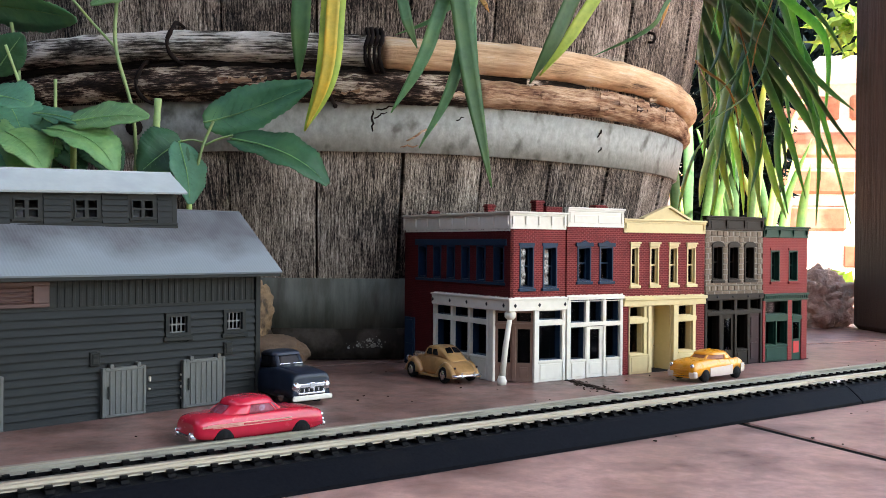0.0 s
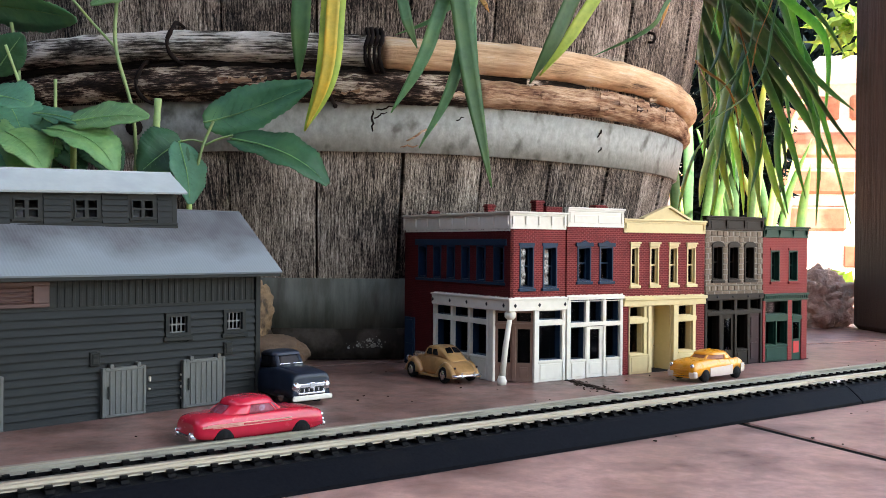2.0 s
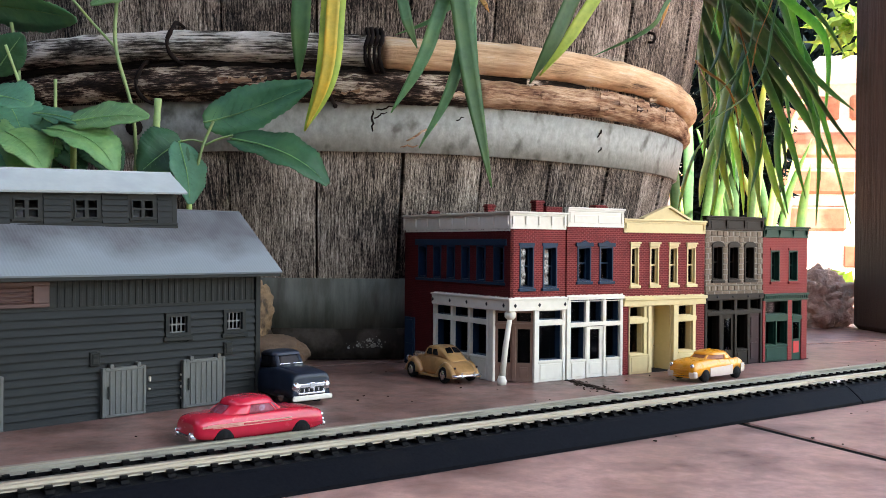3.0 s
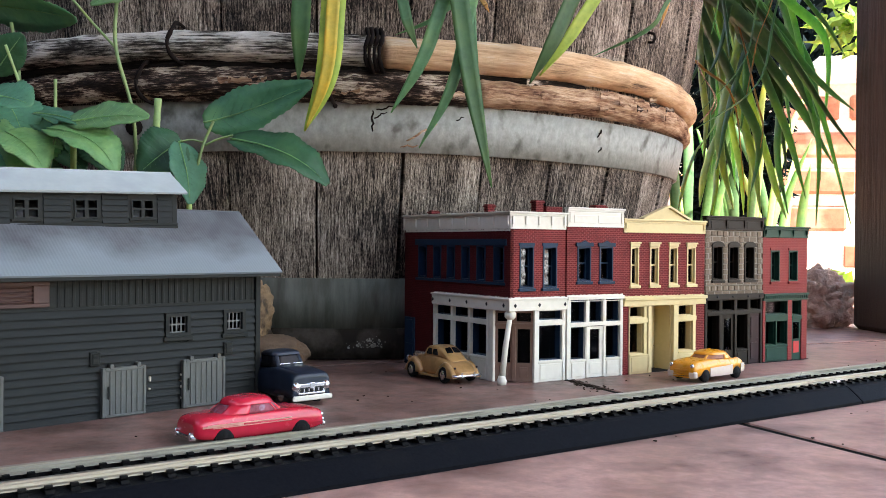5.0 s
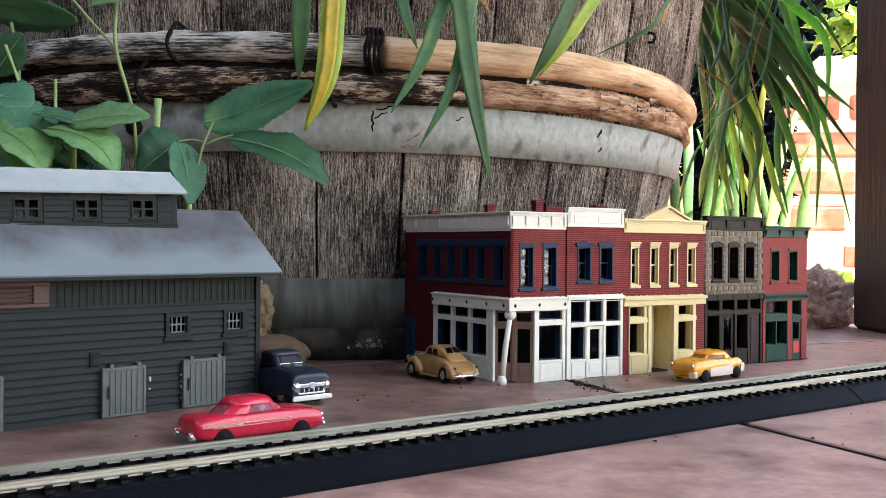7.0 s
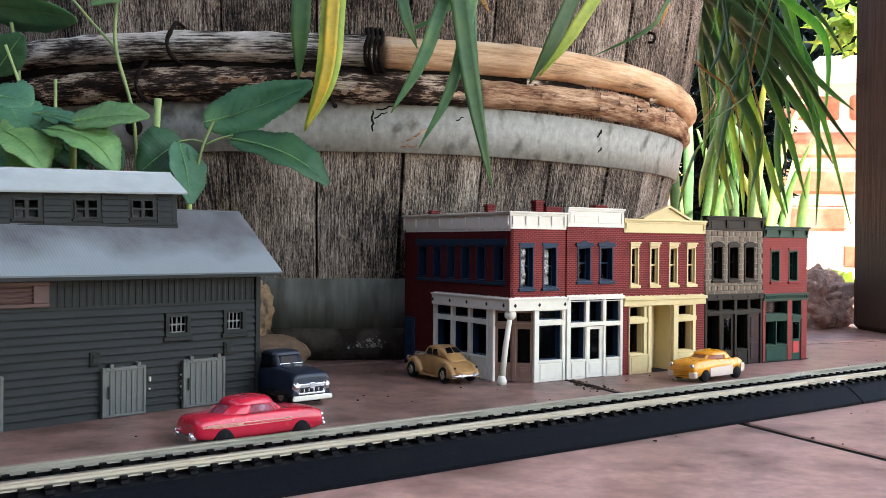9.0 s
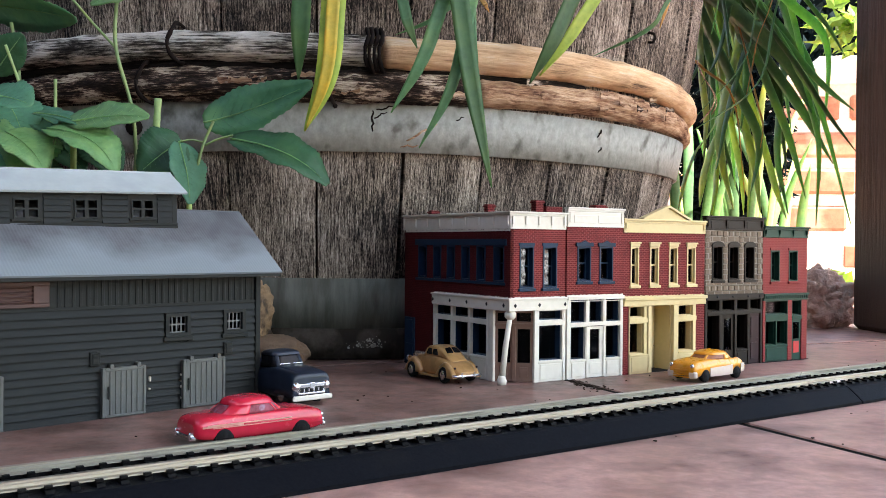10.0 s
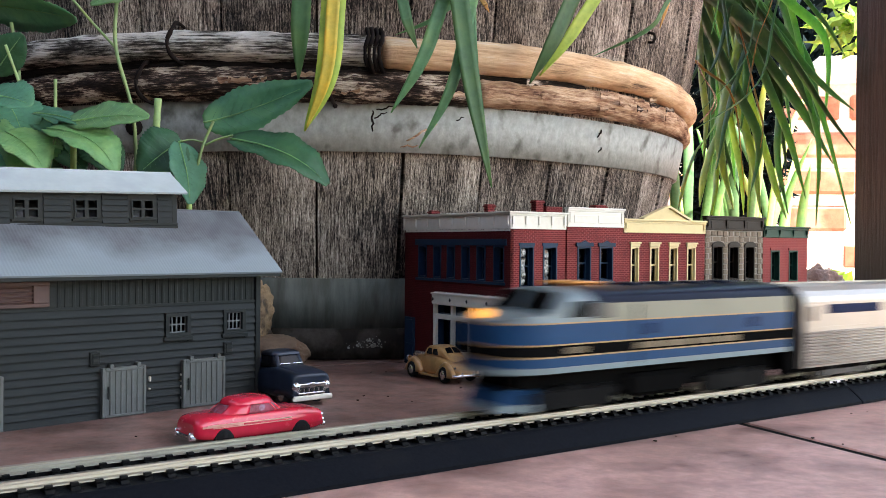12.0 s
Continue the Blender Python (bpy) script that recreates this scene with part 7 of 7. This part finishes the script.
stem(broad, [(-0.1229, 0.0911, 0.1183), (-0.1282, 0.0945, 0.1196), (-0.1329, 0.0975, 0.1190)], 0.00049)
stem(broad, [(-0.2047, 0.1613, 0.1694), (-0.1972, 0.1564, 0.1432), (-0.1921, 0.1530, 0.1054)], 0.00073)
stem(broad, [(-0.1820, 0.1348, 0.1333), (-0.1855, 0.1370, 0.1162), (-0.1879, 0.1384, 0.1019)], 0.00071)
leaf(broad, (-0.1811, 0.1283, 0.1282), (-0.1480, 0.1001, 0.1306), 0.0152, (0.2, -0.85, 0.5), 0.1, L_LIGHT)
leaf(broad, (-0.1902, 0.1281, 0.1247), (-0.1628, 0.1035, 0.1033), 0.0218, (0.3, -0.8, 0.5), 0.25, L_LIGHT)
leaf(broad, (-0.1218, 0.0964, 0.1294), (-0.0780, 0.0615, 0.1488), 0.0202, (0.1, -0.9, 0.45), -0.06, L_DARK)
leaf(broad, (-0.1137, 0.0794, 0.1204), (-0.0757, 0.0479, 0.0980), 0.0225, (0.25, -0.8, 0.5), 0.16, L_DARK)
leaf(broad, (-0.1325, 0.0972, 0.1196), (-0.1521, 0.1026, 0.1029), 0.0207, (-0.2, -0.9, 0.3), 0.15, L_DARK)
leaf(broad, (-0.1343, 0.0949, 0.1182), (-0.1318, 0.0860, 0.0876), 0.0178, (0.4, -0.9, 0.2), 0.1, L_MID)
leaf(broad, (-0.2173, 0.1336, 0.1399), (-0.1997, 0.1152, 0.1338), 0.0200, (0.1, -0.8, 0.5), 0.12, L_MID)
leaf(broad, (-0.2092, 0.1284, 0.1217), (-0.1945, 0.1118, 0.1028), 0.0194, (0.2, -0.8, 0.4), 0.2, L_LIGHT)
leaf(broad, (-0.2139, 0.1492, 0.1197), (-0.2030, 0.1350, 0.1038), 0.0241, (0, -0.8, 0.5), 0.1, L_MID)
leaf(broad, (-0.2144, 0.1913, 0.1945), (-0.1710, 0.1565, 0.1863), 0.0222, (0.0, -0.6, -0.7), 0.0, L_MID)
leaf(broad, (-0.1491, 0.1141, 0.1959), (-0.1716, 0.1213, 0.1868), 0.0104, (0.0, -0.7, 0.6), 0.1, L_LIGHT)
leaf(broad, (-0.1940, 0.1425, 0.1332), (-0.1654, 0.1170, 0.1214), 0.0077, (0, -0.6, 0.7), 0.1, L_MID)
leaf(broad, (-0.1959, 0.1556, 0.1360), (-0.1738, 0.1343, 0.1196), 0.0142, (0, -0.9, 0.4), 0.1, L_MID)
leaf(broad, (-0.1879, 0.1622, 0.1285), (-0.1691, 0.1430, 0.1059), 0.0181, (0, -0.9, 0.4), 0.1, L_DARK)
leaf(broad, (-0.2066, 0.1862, 0.1582), (-0.1949, 0.1717, 0.1783), 0.0148, (0, -0.9, 0.3), 0.1, L_DARK)
leaf(broad, (-0.1995, 0.1577, 0.1083), (-0.1810, 0.1387, 0.0965), 0.0178, (0, -0.8, 0.5), 0.1, L_MID)
leaf(broad, (-0.1667, 0.1547, 0.1263), (-0.1529, 0.1387, 0.1035), 0.0183, (0, -0.9, 0.4), 0.1, L_DARK)
leaf(broad, (-0.2065, 0.1624, 0.1450), (-0.1990, 0.1401, 0.1200), 0.0220, (0.1, -0.85, 0.4), 0.14, L_MID)
leaf(broad, (-0.1900, 0.1508, 0.1275), (-0.2060, 0.1275, 0.1031), 0.0240, (0.0, -0.85, 0.45), 0.16, L_LIGHT)
leaf(broad, (-0.1814, 0.1522, 0.1318), (-0.1990, 0.1564, 0.1330), 0.0090, (0.0, -0.85, 0.4), 0.12, L_DARK)
# stalks that carry the broad leaves down to the ground
for x, y, z in ((-0.150, 0.115, 0.107), (-0.178, 0.128, 0.120), (-0.125, 0.108, 0.10), (-0.198, 0.135, 0.118)):
    stem(broad, [(x + 0.006, y + 0.012, 0.0), (x + 0.002, y + 0.006, z * 0.5), (x, y, z)], 0.0016)

# the dense tuft that hangs beside the barrel
rng = random.Random(23)
RT, FW = Vector((0.843, -0.5375, 0)), Vector((0.5375, 0.843, 0))
for k in range(14):
    a, b = rng.uniform(-0.075, 0.0), rng.uniform(0.03, 0.09)
    top = Vector((0.431, 0.231, 0.318)) + RT * a + FW * b
    c = rng.gauss(0.025, 0.035)
    tip = top + RT * c + FW * rng.uniform(-0.02, 0.02) + Vector((0, 0, -rng.uniform(0.08, 0.2)))
    mid = top.lerp(tip, 0.5) + RT * (0.006 + 0.28 * c + rng.gauss(0, 0.014)) + Vector((0, 0, 0.012 + 0.25 * abs(c)))
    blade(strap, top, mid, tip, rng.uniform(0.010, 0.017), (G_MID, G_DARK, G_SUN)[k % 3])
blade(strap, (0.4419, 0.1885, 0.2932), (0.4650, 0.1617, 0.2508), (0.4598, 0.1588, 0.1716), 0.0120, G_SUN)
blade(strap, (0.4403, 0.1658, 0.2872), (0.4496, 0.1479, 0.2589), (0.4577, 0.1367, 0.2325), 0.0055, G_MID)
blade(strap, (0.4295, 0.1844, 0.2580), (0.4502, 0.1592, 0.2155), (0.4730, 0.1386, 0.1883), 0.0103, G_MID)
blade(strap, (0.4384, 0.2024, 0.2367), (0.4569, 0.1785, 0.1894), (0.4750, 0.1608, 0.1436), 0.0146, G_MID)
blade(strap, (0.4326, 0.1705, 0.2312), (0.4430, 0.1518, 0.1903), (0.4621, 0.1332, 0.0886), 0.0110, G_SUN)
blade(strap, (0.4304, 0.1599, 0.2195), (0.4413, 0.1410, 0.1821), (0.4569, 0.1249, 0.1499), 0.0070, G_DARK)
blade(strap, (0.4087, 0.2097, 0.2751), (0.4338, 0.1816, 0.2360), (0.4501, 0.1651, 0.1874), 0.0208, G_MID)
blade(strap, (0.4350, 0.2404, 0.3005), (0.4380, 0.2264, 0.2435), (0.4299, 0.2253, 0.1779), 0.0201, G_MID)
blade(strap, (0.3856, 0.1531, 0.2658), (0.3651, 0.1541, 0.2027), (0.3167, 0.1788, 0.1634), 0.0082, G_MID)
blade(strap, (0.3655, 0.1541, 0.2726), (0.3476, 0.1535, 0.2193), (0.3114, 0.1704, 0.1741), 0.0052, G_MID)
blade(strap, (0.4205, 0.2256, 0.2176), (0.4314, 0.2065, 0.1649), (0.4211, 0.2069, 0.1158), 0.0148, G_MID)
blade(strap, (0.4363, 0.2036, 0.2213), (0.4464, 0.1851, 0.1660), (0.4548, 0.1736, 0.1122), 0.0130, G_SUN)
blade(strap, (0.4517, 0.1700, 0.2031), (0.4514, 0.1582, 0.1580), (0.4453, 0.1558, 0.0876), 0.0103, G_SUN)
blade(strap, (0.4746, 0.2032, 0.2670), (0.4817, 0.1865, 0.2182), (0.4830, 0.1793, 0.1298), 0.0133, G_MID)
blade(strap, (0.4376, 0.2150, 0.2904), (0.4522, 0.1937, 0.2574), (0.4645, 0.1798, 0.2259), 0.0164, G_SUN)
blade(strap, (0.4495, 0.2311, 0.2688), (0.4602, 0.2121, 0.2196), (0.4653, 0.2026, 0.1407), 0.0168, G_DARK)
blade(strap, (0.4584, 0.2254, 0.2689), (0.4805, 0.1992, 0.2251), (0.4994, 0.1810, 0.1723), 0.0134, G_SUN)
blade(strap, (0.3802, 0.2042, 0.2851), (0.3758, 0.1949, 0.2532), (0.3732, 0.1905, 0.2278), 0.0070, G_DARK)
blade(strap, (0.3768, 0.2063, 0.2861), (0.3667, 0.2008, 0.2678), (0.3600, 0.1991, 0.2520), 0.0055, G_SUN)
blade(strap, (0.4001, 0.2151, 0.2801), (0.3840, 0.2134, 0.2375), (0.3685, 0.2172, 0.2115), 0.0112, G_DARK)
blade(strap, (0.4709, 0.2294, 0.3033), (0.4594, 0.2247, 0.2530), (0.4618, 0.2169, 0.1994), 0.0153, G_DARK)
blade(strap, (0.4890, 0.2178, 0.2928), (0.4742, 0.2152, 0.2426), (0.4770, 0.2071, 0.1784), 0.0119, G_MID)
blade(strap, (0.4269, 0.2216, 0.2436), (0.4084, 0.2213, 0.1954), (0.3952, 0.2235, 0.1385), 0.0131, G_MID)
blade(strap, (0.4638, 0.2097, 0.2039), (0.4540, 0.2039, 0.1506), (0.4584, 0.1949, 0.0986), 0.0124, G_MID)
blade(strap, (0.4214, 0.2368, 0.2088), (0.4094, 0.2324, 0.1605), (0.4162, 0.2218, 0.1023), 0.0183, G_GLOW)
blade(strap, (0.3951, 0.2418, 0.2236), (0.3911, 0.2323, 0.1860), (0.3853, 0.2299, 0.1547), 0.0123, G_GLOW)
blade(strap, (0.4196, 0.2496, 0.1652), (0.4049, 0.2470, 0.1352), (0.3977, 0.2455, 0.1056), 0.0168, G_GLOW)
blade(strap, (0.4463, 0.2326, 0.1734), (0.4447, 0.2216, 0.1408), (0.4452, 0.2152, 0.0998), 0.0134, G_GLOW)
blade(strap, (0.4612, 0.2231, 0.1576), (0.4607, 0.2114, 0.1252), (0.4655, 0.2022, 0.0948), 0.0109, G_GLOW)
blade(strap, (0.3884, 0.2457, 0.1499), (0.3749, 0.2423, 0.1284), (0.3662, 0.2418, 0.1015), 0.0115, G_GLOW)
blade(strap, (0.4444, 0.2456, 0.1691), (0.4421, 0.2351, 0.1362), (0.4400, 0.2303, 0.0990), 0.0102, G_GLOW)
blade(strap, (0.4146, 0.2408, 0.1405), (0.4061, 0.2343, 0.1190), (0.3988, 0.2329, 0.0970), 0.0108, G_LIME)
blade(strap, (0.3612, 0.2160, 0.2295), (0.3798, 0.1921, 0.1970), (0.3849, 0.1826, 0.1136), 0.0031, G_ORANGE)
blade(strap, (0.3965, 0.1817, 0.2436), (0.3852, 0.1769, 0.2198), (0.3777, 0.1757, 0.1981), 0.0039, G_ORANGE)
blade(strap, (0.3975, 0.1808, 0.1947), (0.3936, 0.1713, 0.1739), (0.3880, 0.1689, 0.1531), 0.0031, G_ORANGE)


def shrub(name, centre, size, n, ln, mtl, seed, label, lean=0.0):
    """A loose mass of small pointed leaves on thin twigs, one piece of stuff."""
    r = random.Random(seed)
    verts, faces = [], []
    for k in range(n):
        th, u, rad = r.uniform(0, 6.283), r.uniform(-1, 1), r.random() ** 0.45
        q = math.sqrt(1 - u * u)
        wob = 1 + 0.35 * noise.noise((math.cos(th) * q * 1.7, math.sin(th) * q * 1.7, u * 1.7 + seed))
        c = Vector((q * math.cos(th) * size[0], q * math.sin(th) * size[1], u * size[2])) * rad * wob
        d = Vector((r.gauss(0, 1), r.gauss(0, 1), r.gauss(-0.2, 0.7))).normalized() * ln * r.uniform(0.6, 1.3)
        s = d.orthogonal().normalized()
        s.rotate(Matrix.Rotation(r.uniform(0, 6.28), 3, d.normalized()))
        s *= ln * 0.24
        nn = s.cross(d).normalized() * ln * 0.05
        i = len(verts)
        verts += [c, c + d * 0.35 + s + nn, c + d, c + d * 0.35 - s + nn, c + d * 0.45 - nn]
        faces += [(i, i + 1, i + 4), (i + 1, i + 2, i + 4), (i + 2, i + 3, i + 4), (i + 3, i, i + 4)]
    me = bpy.data.meshes.new(name)
    me.from_pydata([tuple(v) for v in verts], [], faces)
    me.materials.append(mtl)
    ob = new(name, me)
    ob.matrix_basis = pose(*centre)
    return tagged(ob, label, "shrub", kind="stuff")


# near-black leaves: the shade they stand in is put into the colour
HEDGE = foliage("shaded_hedge_leaf", (0.006, 0.013, 0.015), (0.004, 0.008, 0.011), trans=0.03, rough=0.95)
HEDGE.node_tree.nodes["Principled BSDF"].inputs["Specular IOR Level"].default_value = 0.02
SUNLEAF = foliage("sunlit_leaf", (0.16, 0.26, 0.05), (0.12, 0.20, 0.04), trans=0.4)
shrub("shrub", (0.870, 0.615, 0.20), (0.050, 0.09, 0.20), 9000, 0.020, HEDGE, 5, "dense shrub beyond the barrel, near-black for its shade")


def sword_clump(m, n, label, seed):
    """Upright sword leaves that fan out of one root."""
    r = random.Random(seed)
    cl = thing("sword_leaf_plant", m, label, "plant")
    for k in range(n):
        lean, h, turn = r.uniform(0.01, 0.10), r.uniform(0.17, 0.29), r.uniform(0, 6.283)
        d = Vector((math.cos(turn), math.sin(turn), 0))
        root = d * r.uniform(0.0, 0.03)
        tip = root + d * lean + Vector((0, 0, h))
        mid = root.lerp(tip, 0.55) - d * lean * 0.22 + Vector((0, 0, h * 0.05))
        shape = lambda u: (0.6 + 0.7 * u if u < 0.5 else 0.95 * max(0.03, math.cos((u - 0.5) / 0.5 * 1.5)))
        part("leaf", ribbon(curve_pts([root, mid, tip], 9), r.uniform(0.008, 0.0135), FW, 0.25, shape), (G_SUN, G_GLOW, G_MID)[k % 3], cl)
    return cl


sword_clump(pose(0.640, 0.395, 0), 11, "sunlit lime-green sword-leaved plant beyond the barrel", 31)
sword_clump(pose(0.548, 0.402, 0), 8, "lime-green sword-leaved plant close behind the barrel", 33)
sword_clump(pose(0.735, 0.420, 0), 5, "sunlit lime-green sword-leaved plant at the porch edge", 32)
shrub("hedge", (2.6, 2.2, 0.95), (1.1, 0.5, 0.75), 6000, 0.11, HEDGE, 9, "tall hedge behind the garden wall, near-black for its shade")
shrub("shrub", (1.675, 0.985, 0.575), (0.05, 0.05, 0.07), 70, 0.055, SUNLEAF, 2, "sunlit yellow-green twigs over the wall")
shrub("weeds", (0.86, 0.44, 0.026), (0.06, 0.03, 0.022), 26, 0.036, SUNLEAF, 4, "low weeds at the edge of the tiles")
solo("kerb_stone", boxes((-0.5, 0.9, 0, 0.12, -0.01, 0.035), bevel=0.006), CAP, pose(0.95, 0.62, 0, 0, 0, -30), "pale kerb at the far edge of the porch", "kerb", kind="structure")


def motions():
    """The train waits out of sight, then runs through at a steady pace."""
    speed, rows = 0.3265, []
    for k in range(0, 121, 2):
        t = k / 10
        s = -0.0985 + speed * (12.0 - t)
        if t < 9.6:                                  # pulls away between 7.6 and 9.6 s
            s0 = -0.0985 + speed * 2.4
            s = s0 + speed * (1.0 - max(t - 7.6, 0) ** 2 / 4.0)
        rows.append((t, s))
    walk(loco, [(t, TRACK @ pose(s, 0, 0)) for t, s in rows])
    walk(car, [(t, TRACK @ pose(s + 0.1610, 0, 0)) for t, s in rows])


motions()
